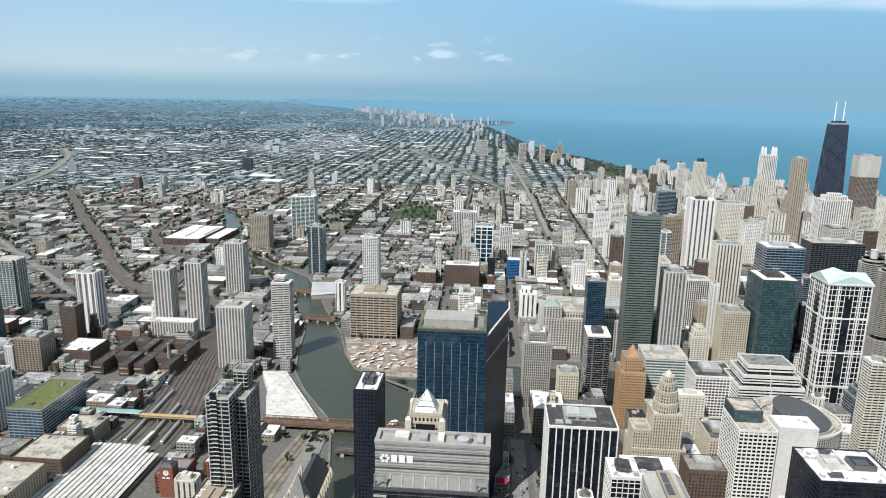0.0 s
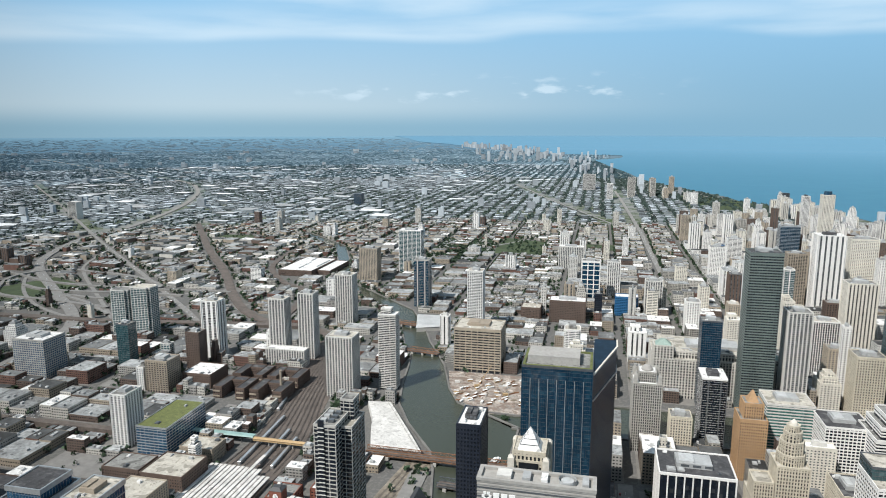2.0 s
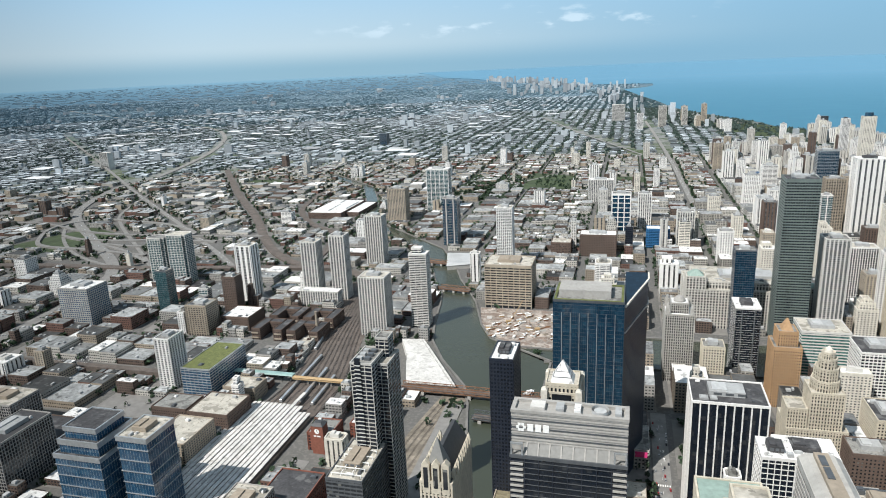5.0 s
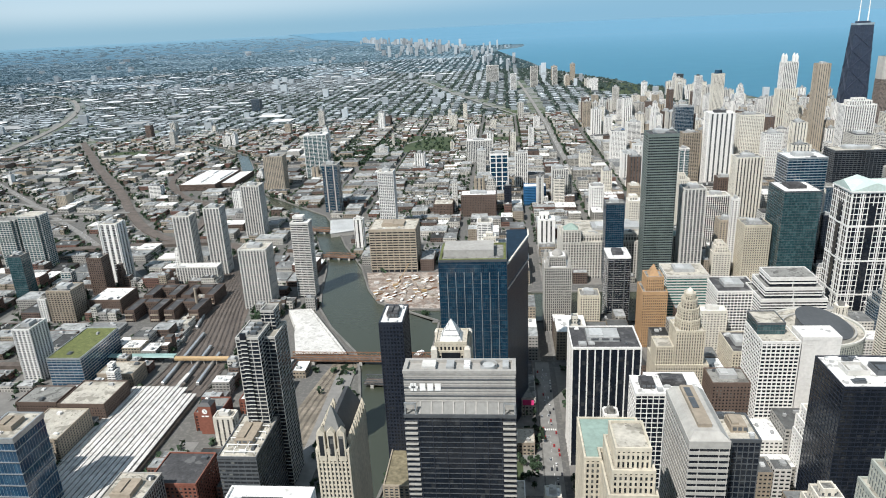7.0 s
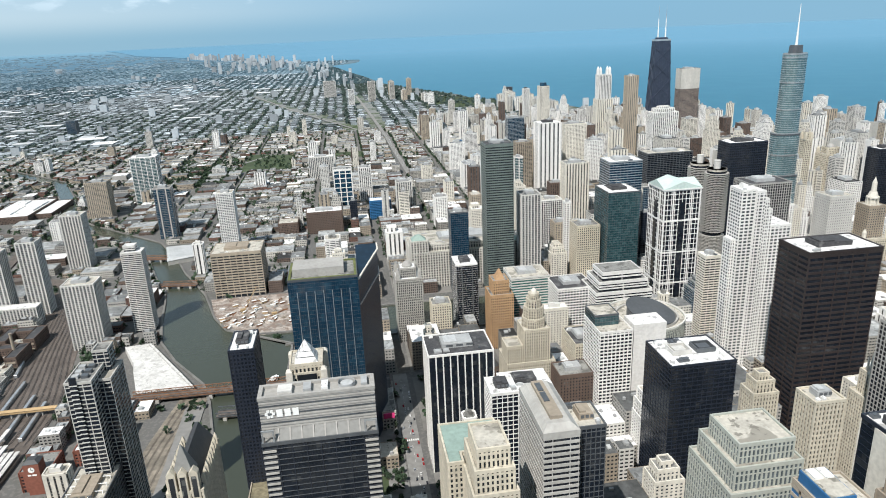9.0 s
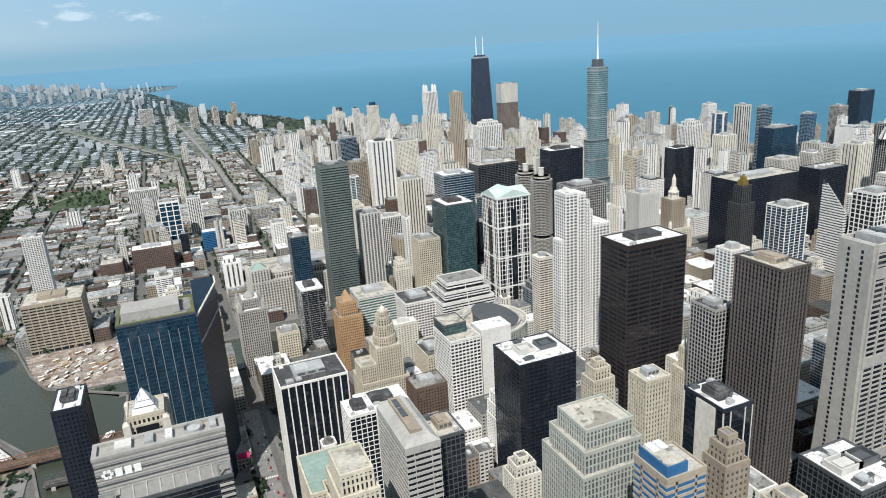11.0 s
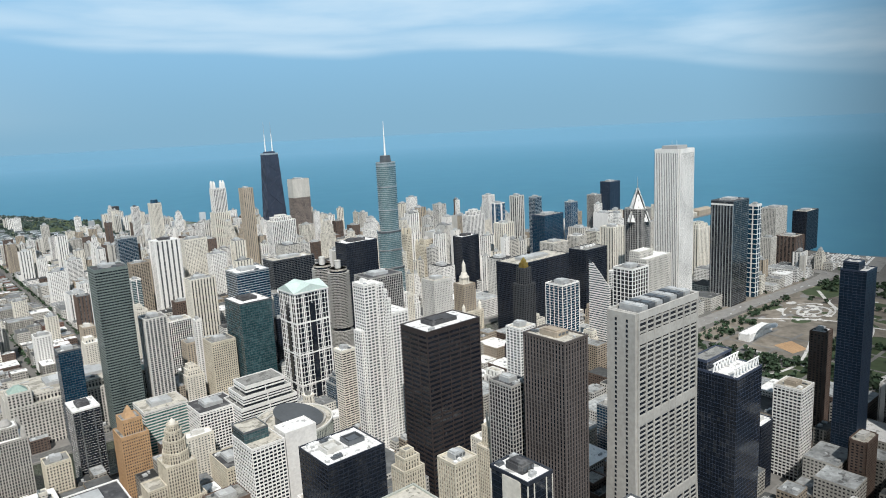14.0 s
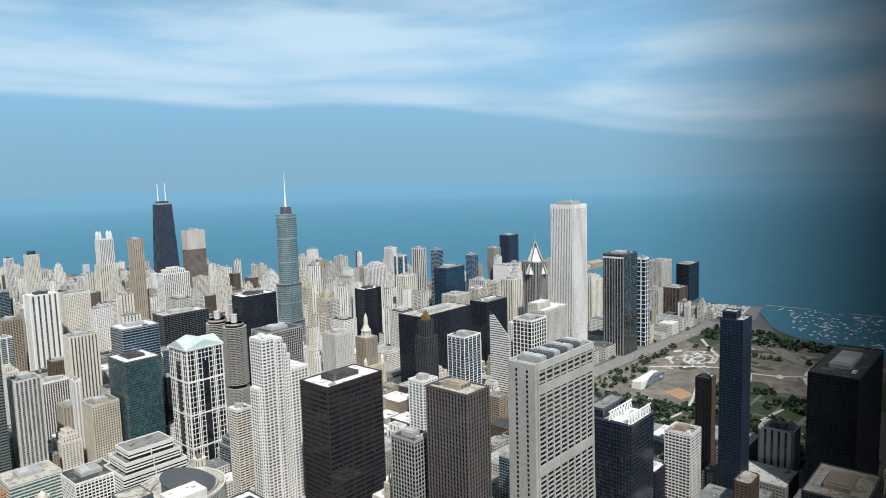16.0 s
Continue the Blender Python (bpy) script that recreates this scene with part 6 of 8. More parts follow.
def wedge_tower():
    """The facet that leans out from the blue tower, with a sloping pale rim."""
    claim(1, 604, 24, 676)
    root = thing("office_tower", 12, 640, "dark blue glass wedge with pale sloping rim beside a blue tower", "tower", "towers of the city")
    plan = [(-10.8, -36), (11, 22), (11, 36), (-10.8, 36)]
    storeys(root, plan, 0, 190, "wedge", False, "roof_black")
    rise = lambda y: 190 + (y + 36) * 0.16
    b = Build()
    b.v += [(x, y, 189.5) for x, y in plan] + [(x, y, rise(y)) for x, y in plan]
    b.f += [(0, 1, 5, 4), (1, 2, 6, 5), (2, 3, 7, 6), (3, 0, 4, 7), (4, 5, 6, 7)]
    part("sloping_top", b, "glass_navy", root)
    for drop, w in ((0.0, 1.5), (26.0, 1.1)):
        for (xa, ya), (xb, yb) in ((plan[0], plan[1]), (plan[1], plan[2])):
            b = Build()
            beam(b, (xa + 0.4, ya - 0.2, rise(ya) - drop), (xb + 0.4, yb - 0.2, rise(yb) - drop), w)
            part("pale_rim", b, "cream" if drop == 0 else "aluminium", root)


wedge_tower()


def white_stepped_tower():
    y0, y1 = 650, 690
    claim(398, y0, 482, y1)
    root = thing("stepped_tower", 440, 670, "white stone tower stepping down to one side", "tower")
    for x0, x1, d0, d1, h in ((-27, -22.6, 8, 22, 176), (-22, -6, 2, 25, 233), (-5.6, 4, 0, 25, 231), (4.4, 9, 0, 26, 222), (9.4, 14, 1, 28, 210), (14.4, 38, 0, 32, 191), (38.4, 44, 4, 32, 150)):
        storeys(root, rect(x0, d0 - 20, x1, d1 - 20), 0, h, "white_t", False, "roof_white")
    roof_plant(root, rect(-20, -16, -8, 3), 233, 3, True, "white_stone", 2)


white_stepped_tower()
tower("conc", "white podium joining two apartment towers", -562, 1040, -490, 1060, 30, top="white")


def distant_block(x, y, w, d, h, mat, glass, label):
    """A single tall block out in the suburbs."""
    root = thing("distant_block", 0, 0, label, "building")
    b, r = Build(), Build()
    pts = [squeeze(px, py, z) for z in (0, h) for px, py in ((x - w / 2, y), (x + w / 2, y), (x + w / 2, y + d), (x - w / 2, y + d))]
    b.v += pts
    b.f += [(0, 1, 5, 4), (1, 2, 6, 5), (2, 3, 7, 6), (3, 0, 4, 7), (4, 5, 6, 7)]
    part("wall", b, mat, root)
    for i in range(int(h / 5)):
        z, r = 3 + i * 5, Build()
        r.quad(*(squeeze(px, py, pz) for px, py, pz in ((x - w / 2 + 2, y - 0.4, z), (x + w / 2 - 2, y - 0.4, z), (x + w / 2 - 2, y - 0.4, z + 2.4), (x - w / 2 + 2, y - 0.4, z + 2.4))))
        part("window_row", r, glass, root)
    claim(x - w / 2, y, x + w / 2, y + d)


distant_block(-1258, 3400, 44, 40, 66, "steel_grey", "glass_blue", "blue glass office block far out in the suburbs")
distant_block(-2341, 2600, 46, 40, 80, "concrete_light", "glass_dark", "pale tall apartment slab standing alone")
distant_block(-67, 4530, 80, 50, 110, "concrete_light", "glass_dark", "wide pale apartment slab beside the lakeside park")
distant_block(60, 3990, 34, 34, 95, "white_stone", "glass_dark", "white far apartment tower")
distant_block(186, 4170, 44, 34, 120, "limestone", "glass_dark", "pale far apartment tower pair")
distant_block(310, 4190, 30, 34, 110, "limestone", "glass_dark", "slim pale far apartment tower")
distant_block(847, 3420, 36, 34, 110, "steel_grey", "glass_dark", "grey lakeside tower with pale cap")

# ---- roads, rails, parks and building plots ----
rng = random.Random(11)


def along(line, width, z, thick=0.3):
    """A road strip on a polyline."""
    left, right = [], []
    for i, p in enumerate(line):
        a, b = Vector(line[max(0, i - 1)]), Vector(line[min(len(line) - 1, i + 1)])
        d = (b - a).normalized() * (width / 2)
        left.append((p[0] - d.y, p[1] + d.x))
        right.append((p[0] + d.y, p[1] - d.x))
    b = Build()
    for i in range(len(line) - 1):
        b.quad((*squeeze(*left[i], z),), squeeze(*right[i], z), squeeze(*right[i + 1], z), squeeze(*left[i + 1], z))
        for side in (left, right):
            b.quad(squeeze(*side[i], z), squeeze(*side[i + 1], z), squeeze(*side[i + 1], z - thick), squeeze(*side[i], z - thick))
    return b


def smooth(line, n=6):
    """A rounded polyline through the given corners."""
    out = []
    pts = [Vector(p) for p in line]
    for i in range(len(pts) - 1):
        p0, p1, p2, p3 = pts[max(0, i - 1)], pts[i], pts[i + 1], pts[min(len(pts) - 1, i + 2)]
        for k in range(n):
            t = k / n
            out.append(tuple(0.5 * ((2 * p1) + (p2 - p0) * t + (2 * p0 - 5 * p1 + 4 * p2 - p3) * t * t + (3 * p1 - p0 - 3 * p2 + p3) * t ** 3)))
    return out + [tuple(pts[-1])]


LANES = {
    "expressway": (smooth([(-985, 300), (-1000, 800), (-1070, 1150), (-1342, 1407), (-1578, 1609), (-1741, 1804), (-1900, 2164), (-1925, 2462), (-2198, 3245), (-2620, 4029), (-3178, 4677), (-4422, 5513), (-7332, 7679)]), 26, 3.0),
    "ramp": (smooth([(-1100, 1300), (-1293, 1330), (-1439, 1345), (-1514, 1400), (-1595, 1540), (-1530, 1640), (-1380, 1625), (-1258, 1600), (-1110, 1509), (-1210, 1430), (-1379, 1418), (-1480, 1450)]), 11, 5.0),
    "slip_road": (smooth([(-1060, 1190), (-1290, 1290), (-1500, 1470), (-1650, 1690), (-1765, 2010)]), 9, 1.6),
    "slip_road_far": (smooth([(-1010, 1210), (-1210, 1400), (-1420, 1600), (-1535, 1745), (-1670, 2050)]), 9, 1.2),
    "loop_road": (smooth([(-1060, 1250), (-1180, 1330), (-1297, 1386), (-1180, 1375), (-1082, 1437), (-1000, 1440)]), 9, 4.0),
    "cross_road": (smooth([(-2100, 1560), (-1700, 1580), (-1450, 1500), (-1200, 1480), (-900, 1500)]), 9, 4.5),
    "rail_embankment": ([(-1500, 1170), (-1250, 1196), (-1039, 1200), (-659, 1255), (-560, 1262)], 20, 6.0),
    "rail_elevated": ([(-1150, 738), (-877, 740), (-630, 741), (-560, 742)], 11, 8.0),
    "rail_viaduct": (smooth([(-480, 1170), (-545, 1240), (-656, 1275), (-737, 1314), (-855, 1443), (-1065, 1742), (-1291, 2030), (-1700, 2600)]), 22, 3.0),
    "rail_curve": (smooth([(-660, 1290), (-714, 1540), (-830, 1645), (-962, 1855), (-1018, 2213)]), 16, 2.5),
    "diagonal_avenue": ([(-640, 1060), (-904, 1320), (-1234, 1619), (-1723, 2049), (-2783, 3025), (-4200, 4300)], 13, 0.5),
    "north_avenue": ([(183, 1974), (179, 2135), (166, 2824), (131, 3853), (100, 4600)], 15, 0.5),
    "diagonal_street": ([(-560, 2000), (-300, 2420), (60, 3000), (-260, 3900), (-600, 5000)], 11, 0.5),
    "park_drive": (smooth([(1060, 672), (1281, 668), (1500, 650), (1709, 640), (1800, 650)]), 34, 1.2),
    "lake_drive": (smooth([(1640, -100), (1560, 200), (1500, 330), (1640, 470), (1780, 640), (1800, 900), (1790, 1400), (1740, 1900), (1500, 2330), (1230, 2520), (1090, 2900), (1060, 3300), (880, 3700), (720, 4100), (500, 4700), (240, 5500)]), 34, 1.4),
}
for name, (line, width, z) in LANES.items():
    mat = "track_bed" if "rail" in name else "road"
    structure("road_" + name if "rail" not in name else name, along(line, width, z, z), mat,
              "dark rail viaduct with ballast" if "rail" in name else "pale concrete road in long curves", "railway" if "rail" in name else "road")

RAILYARD = [(-452, 470), (-352, 470), (-352, 720), (-362, 790), (-403, 940), (-426, 1069), (-455, 1180), (-520, 1180), (-485, 1055), (-466, 925), (-446, 770)]
POINT = [(-197, 949), (-150, 921), (-99, 921), (-92, 1080), (-240, 1080), (-222, 1001)]
WATER_POLY = WEST_BANK + EAST_BANK[::-1]


def inside(x, y, poly):
    hit, j = False, len(poly) - 1
    for i in range(len(poly)):
        (xa, ya), (xb, yb) = poly[i], poly[j]
        if (ya > y) != (yb > y) and x < (xb - xa) * (y - ya) / (yb - ya) + xa:
            hit = not hit
        j = i
    return hit


LANE_BOX = {k: (min(p[0] for p in v[0]) - 90, max(p[0] for p in v[0]) + 90, min(p[1] for p in v[0]) - 90, max(p[1] for p in v[0]) + 90) for k, v in LANES.items()}


def near_lane(x, y, gap):
    for key, (line, width, _) in LANES.items():
        x0, x1, y0, y1 = LANE_BOX[key]
        if not (x0 < x < x1 and y0 < y < y1):
            continue
        for p, q in zip(line, line[1:]):
            if min(p[0], q[0]) - 60 > x or max(p[0], q[0]) + 60 < x or min(p[1], q[1]) - 60 > y or max(p[1], q[1]) + 60 < y:
                continue
            dx, dy = q[0] - p[0], q[1] - p[1]
            t = max(0, min(1, ((x - p[0]) * dx + (y - p[1]) * dy) / (dx * dx + dy * dy)))
            if math.hypot(x - p[0] - t * dx, y - p[1] - t * dy) < width / 2 + gap:
                return True
    return False


def open_ground(x, y):
    r, az = math.hypot(x, y), math.degrees(math.atan2(x, y))
    if r > 1500 and az > shore(r) - math.degrees(60 / r):
        return True
    if 868 < y < 998 and x > -110:
        return True
    if -10 < x < 62 and 452 < y < 748:
        return True
    if y < 60 and -120 < x < 120:
        return True
    if -246 < x < -165 and 575 < y < 757:
        return True
    if x > 960 and y < 640:
        return True
    if inside(x, y, WATER_POLY) or inside(x, y, RAILYARD) or inside(x, y, POINT):
        return True
    return any(inside(x, y, p) for p in GREENS)


GREENS = (
    [(-340, 2200), (-180, 2160), (-176, 2450), (-340, 2520)], [(-60, 2330), (60, 2330), (60, 2440), (-60, 2440)], [(560, 3560), (1000, 3540), (840, 4000), (640, 4350), (400, 4350)],
    [(-1560, 1330), (-1380, 1300), (-1300, 1480), (-1480, 1560)], [(-1420, 2240), (-1250, 2240), (-1250, 2360), (-1420, 2360)])
lawn = Build()
for poly in GREENS:
    k = len(lawn.v)
    lawn.v += [squeeze(x, y, 0.35) for x, y in poly]
    lawn.f.append(tuple(range(k, k + len(poly))))
structure("lawn", lawn, "grass", "mown green playing fields between streets", "lawn")


def clash(x0, y0, x1, y1, pad=3.0):
    return any(x0 < d + pad and x1 > a - pad and y0 < e + pad and y1 > b - pad for a, b, d, e in USED)


# ---- leaf clumps ----
def leafy(b, x, y, z, r, h, n, far=False):
    for i in range(n):
        a, u = rng.uniform(0, 2 * math.pi), rng.random()
        rr = r * math.sqrt(rng.random()) * (1.0 - 0.5 * u * u)
        c = Vector((x + rr * math.cos(a), y + rr * math.sin(a), z + h * (0.25 + 0.75 * u)))
        s = r * rng.uniform(0.32, 0.62)
        p = Vector((rng.uniform(-1, 1), rng.uniform(-1, 1), rng.uniform(-0.5, 0.5))).normalized() * s
        q = p.cross(Vector((rng.uniform(-1, 1), rng.uniform(-1, 1), 0.4))).normalized() * s * 0.8
        pts = (c - p - q, c + p - q * 0.7, c + p * 0.8 + q, c - p * 0.9 + q)
        b.quad(*(squeeze(*v) if far else tuple(v) for v in pts))


class Stock:
    """Joined low buildings of one kind of wall, with their roofs and windows."""

    def __init__(self):
        self.wall, self.roof, self.glass, self.unit, self.white, self.tall = {}, Build(), Build(), Build(), Build(), Build()

    def add(self, x0, y0, x1, y1, h, mat, windows=True, far=False, units=1):
        b = self.wall.setdefault(mat, Build())
        b.box(x0, y0, 0, x1, y1, h)
        b.f.remove(b.f[-5])
        (self.roof if rng.random() < 0.88 else self.white).quad((x0, y0, h - 0.5), (x1, y0, h - 0.5), (x1, y1, h - 0.5), (x0, y1, h - 0.5))
        if windows:
            storey_glass(self.glass, b, x0, y0, x1, y1, h)
        for _ in range(units):
            s, t = rng.uniform(1, 3), rng.uniform(1, 3)
            if x1 - x0 > 10 and y1 - y0 > 10:
                x, y = rng.uniform(x0 + 4, x1 - 4), rng.uniform(y0 + 4, y1 - 4)
                self.unit.box(x - s, y - t, h - 0.5, x + s, y + t, h + rng.uniform(0.8, 2.5))


def storey_glass(g, w, x0, y0, x1, y1, h):
    """Window strips on all four sides and the wall strips between them."""
    n = max(1, int(h / 3.8))
    e = 0.06
    for i in range(n):
        za = 1.0 + i * (h - 1.2) / n
        zb = za + 1.7
        for side in range(4):
            if side == 0:
                g.quad((x0 + .8, y0 - e, za), (x1 - .8, y0 - e, za), (x1 - .8, y0 - e, zb), (x0 + .8, y0 - e, zb))
            elif side == 1:
                g.quad((x1 + e, y0 + .8, za), (x1 + e, y1 - .8, za), (x1 + e, y1 - .8, zb), (x1 + e, y0 + .8, zb))
            elif side == 3:
                g.quad((x0 - e, y1 - .8, za), (x0 - e, y0 + .8, za), (x0 - e, y0 + .8, zb), (x0 - e, y1 - .8, zb))
    e = 0.14
    k = max(2, int((x1 - x0) / 3.6))
    for j in range(1, k):
        x = x0 + (x1 - x0) * j / k
        w.quad((x - .8, y0 - e, 0.6), (x + .8, y0 - e, 0.6), (x + .8, y0 - e, h), (x - .8, y0 - e, h))
    k = max(2, int((y1 - y0) / 3.6))
    for j in range(1, k):
        y = y0 + (y1 - y0) * j / k
        w.quad((x1 + e, y - .8, 0.6), (x1 + e, y + .8, 0.6), (x1 + e, y + .8, h), (x1 + e, y - .8, h))
        w.quad((x0 - e, y + .8, 0.6), (x0 - e, y - .8, 0.6), (x0 - e, y - .8, h), (x0 - e, y + .8, h))


def joined_tower(x0, y0, x1, y1, h, mat):
    """A far apartment tower whose storeys join the stock: slabs with blank ends, cut corners, steps or balconies."""
    b, g = stock.wall.setdefault(mat, Build()), stock.tall
    cx, cy, hx, hy = (x0 + x1) / 2, (y0 + y1) / 2, (x1 - x0) / 2, (y1 - y0) / 2
    kind = rng.choice(("slab", "cut", "step", "balcony", "grid", "strip", "strip"))
    tiers = [(hx, hy, 0, h)]
    if kind == "step":
        tiers = [(hx, hy, 0, h * 0.72), (hx * 0.78, hy * 0.8, h * 0.72, h * 0.9), (hx * 0.5, hy * 0.55, h * 0.9, h)]
    for ax, ay, za, zb in tiers:
        poly = notched(cx, cy, ax, ay, 0.22) if kind == "cut" else rect(cx - ax, cy - ay, cx + ax, cy + ay)
        g.prism(poly, poly, za, zb - 1, False)
        n = max(2, int((zb - za) / 3.4))
        share = {"balcony": 0.55, "strip": 0.14, "slab": 0.42}.get(kind, 0.52)
        out = 0.8 if kind == "balcony" else 0.3
        for i in range(1, n + 1):
            z = za + (zb - za) * i / n
            b.ring(poly, -0.1, out, z - 3.4 * share, z)
        for i, p in enumerate(poly):
            a, c = Vector(p), Vector(poly[(i + 1) % len(poly)])
            d = c - a
            k = max(1, round(d.length / {"strip": 7.5, "balcony": 11.0}.get(kind, 4.4)))
            w = d.length / k * {"strip": 0.31, "balcony": 0.06}.get(kind, 0.22)
            u, o = d.normalized() * w, Vector((d.y, -d.x)).normalized() * 0.5
            for j in range(k + 1):
                m = a + d * (j / k)
                q = [tuple(m - u + o), tuple(m + u + o), tuple(m + u - o * 0.4), tuple(m - u - o * 0.4)]
                b.prism(q, q, za, zb, False)
        stock.roof.quad(*((px, py, zb - 0.2) for px, py in rect(cx - ax, cy - ay, cx + ax, cy + ay)))
    if kind == "slab":
        for s in (-1, 1):
            ex = sorted((cx + s * hx, cx + s * (hx + 0.7)))
            b.box(ex[0], cy - hy - 0.2, 0, ex[1], cy + hy + 0.2, h + 1)
            b.box(cx + s * hx * 0.33 - 1.6, cy - hy - 0.7, 0, cx + s * hx * 0.33 + 1.6, cy - hy, h + 0.6)
    stock.unit.box(cx - hx * 0.5, cy - hy * 0.4, h - 0.3, cx + hx * 0.4, cy + hy * 0.5, h + rng.uniform(3, 6))
    stock.unit.box(cx - hx * 0.2, cy - hy * 0.3, h + 3, cx + hx * 0.2, cy + hy * 0.2, h + rng.uniform(6, 9))


WALLS = {"brick_red": "red brick", "brick_brown": "brown brick", "brick_tan": "tan brick", "limestone": "grey limestone", "concrete_light": "pale concrete", "white_stone": "white painted", "house_pale": "pale stucco", "granite": "grey concrete"}


def low_building(x0, y0, x1, y1, h, mat, roof):
    """A low block as a thing of its own."""
    cx, cy, hw, hd = (x0 + x1) / 2, (y0 + y1) / 2, (x1 - x0) / 2, (y1 - y0) / 2
    use = rng.choice(("loft block", "warehouse", "office block", "shop block"))
    tone = {"roof_white": "white", "roof_gravel": "grey gravel", "roof_black": "black tar", "roof_pale": "pale"}[roof]
    root = thing("low_building", cx, cy, f"{WALLS[mat]} {use} with a flat {tone} roof", "building", "low blocks of the city")
    w, g, r = Build(), Build(), Build()
    w.box(-hw, -hd, 0, hw, hd, h)
    w.f.remove(w.f[0])
    piers = Build()
    storey_glass(g, piers, -hw, -hd, hw, hd, h)
    part("wall", w, mat, root)
    tagged(part("pier_work", piers, mat, root), kind="stuff")
    tagged(part("window_band", g, "glass_dark", root), kind="stuff")
    r.box(-hw + 0.3, -hd + 0.3, h - 0.9, hw - 0.3, hd - 0.3, h - 0.5)
    part("roof", r, roof, root)
    w = Build()
    w.ring(rect(-hw, -hd, hw, hd), -0.35, 0.1, h - 0.3, h + 0.2)
    part("coping", w, "concrete_light" if rng.random() < 0.5 else mat, root)
    for _ in range(2):
        s, t, k = rng.uniform(0.9, 3.2), rng.uniform(0.9, 2.6), rng.uniform(0.9, 2.6)
        x, y = rng.uniform(-hw * 0.7, hw * 0.7), rng.uniform(-hd * 0.7, hd * 0.7)
        b = Build()
        b.box(x - s, y - t, h - 0.6, x + s, y + t, h + k)
        b.box(x - s * 0.7, y - t * 0.7, h + k, x + s * 0.7, y + t * 0.7, h + k + 0.4)
        part("roof_unit", b, rng.choice(("plant_grey", "roof_white", "brick_brown")), root)


def zone(x, y):
    """Lot size, least and greatest height, share of tall ones and their heights, for a place in the plan."""
    if x > -60 and y < 870 and x < 960:
        return 36, 26, 58, 0.10, (60, 85), ("limestone", "brick_tan", "brick_tan", "brick_brown", "granite", "concrete_light", "house_pale")
    if x > 1060 and y < 860:
        return 38, 14, 34, 0.06, (40, 70), ("limestone", "concrete_light", "white_stone")
    if x < -90 and y < 1150:
        return 38, 8, 24, 0.04, (30, 50), ("brick_red", "brick_brown", "brick_brown", "limestone", "brick_tan", "granite")
    if x > 330 and y < 2150:
        return 42, 14, 48, 0.34, (55, 150), ("limestone", "concrete_light", "white_stone", "brick_brown", "brick_tan")
    if x > 250 and y < 3100:
        return 32, 12, 36, 0.36, (45, 120), ("limestone", "concrete_light", "white_stone", "brick_brown", "brick_tan")
    if x > -150 and y < 2100:
        return 30, 10, 30, 0.12, (40, 80), ("brick_red", "brick_brown", "limestone", "house_pale", "concrete_light", "brick_tan", "limestone", "house_pale", "brick_tan")
    if x < -250 and y < 2300:
        return 40, 6, 16, 0.015, (25, 45), ("brick_red", "brick_brown", "house_pale", "limestone", "granite", "brick_tan")
    return 24, 7, 14, 0.02, (30, 70), ("brick_red", "brick_brown", "house_pale", "limestone", "brick_tan", "house_pale")


AVENUES = [-2600 + 110 * k for k in range(15)] + [-945, -790, -670, -547, -430, -315, -83, 50, 166, 282, 414, 530, 663, 820, 945, 1080, 1190, 1290, 1400, 1520, 1640, 1760, 1880]
CROSS = [60, 200, 344, 478, 622, 755, 877, 1010, 1144, 1235, 1330, 1420, 1510, 1600, 1690, 1780, 1870, 1977] + [2080 + 100 * k for k in range(10)]
stock, slabs, yard, trees = Stock(), Build(), Build(), Build()
plots, mids = [], []


def split_lot(x0, y0, x1, y1, size, out):
    w, d = x1 - x0, y1 - y0
    if w > size * 1.5 and w >= d:
        c = x0 + w * rng.uniform(0.38, 0.62)
        split_lot(x0, y0, c, y1, size, out)
        split_lot(c, y0, x1, y1, size, out)
    elif d > size * 1.5:
        c = y0 + d * rng.uniform(0.38, 0.62)
        split_lot(x0, y0, x1, c, size, out)
        split_lot(x0, c, x1, y1, size, out)
    else:
        out.append((x0, y0, x1, y1))


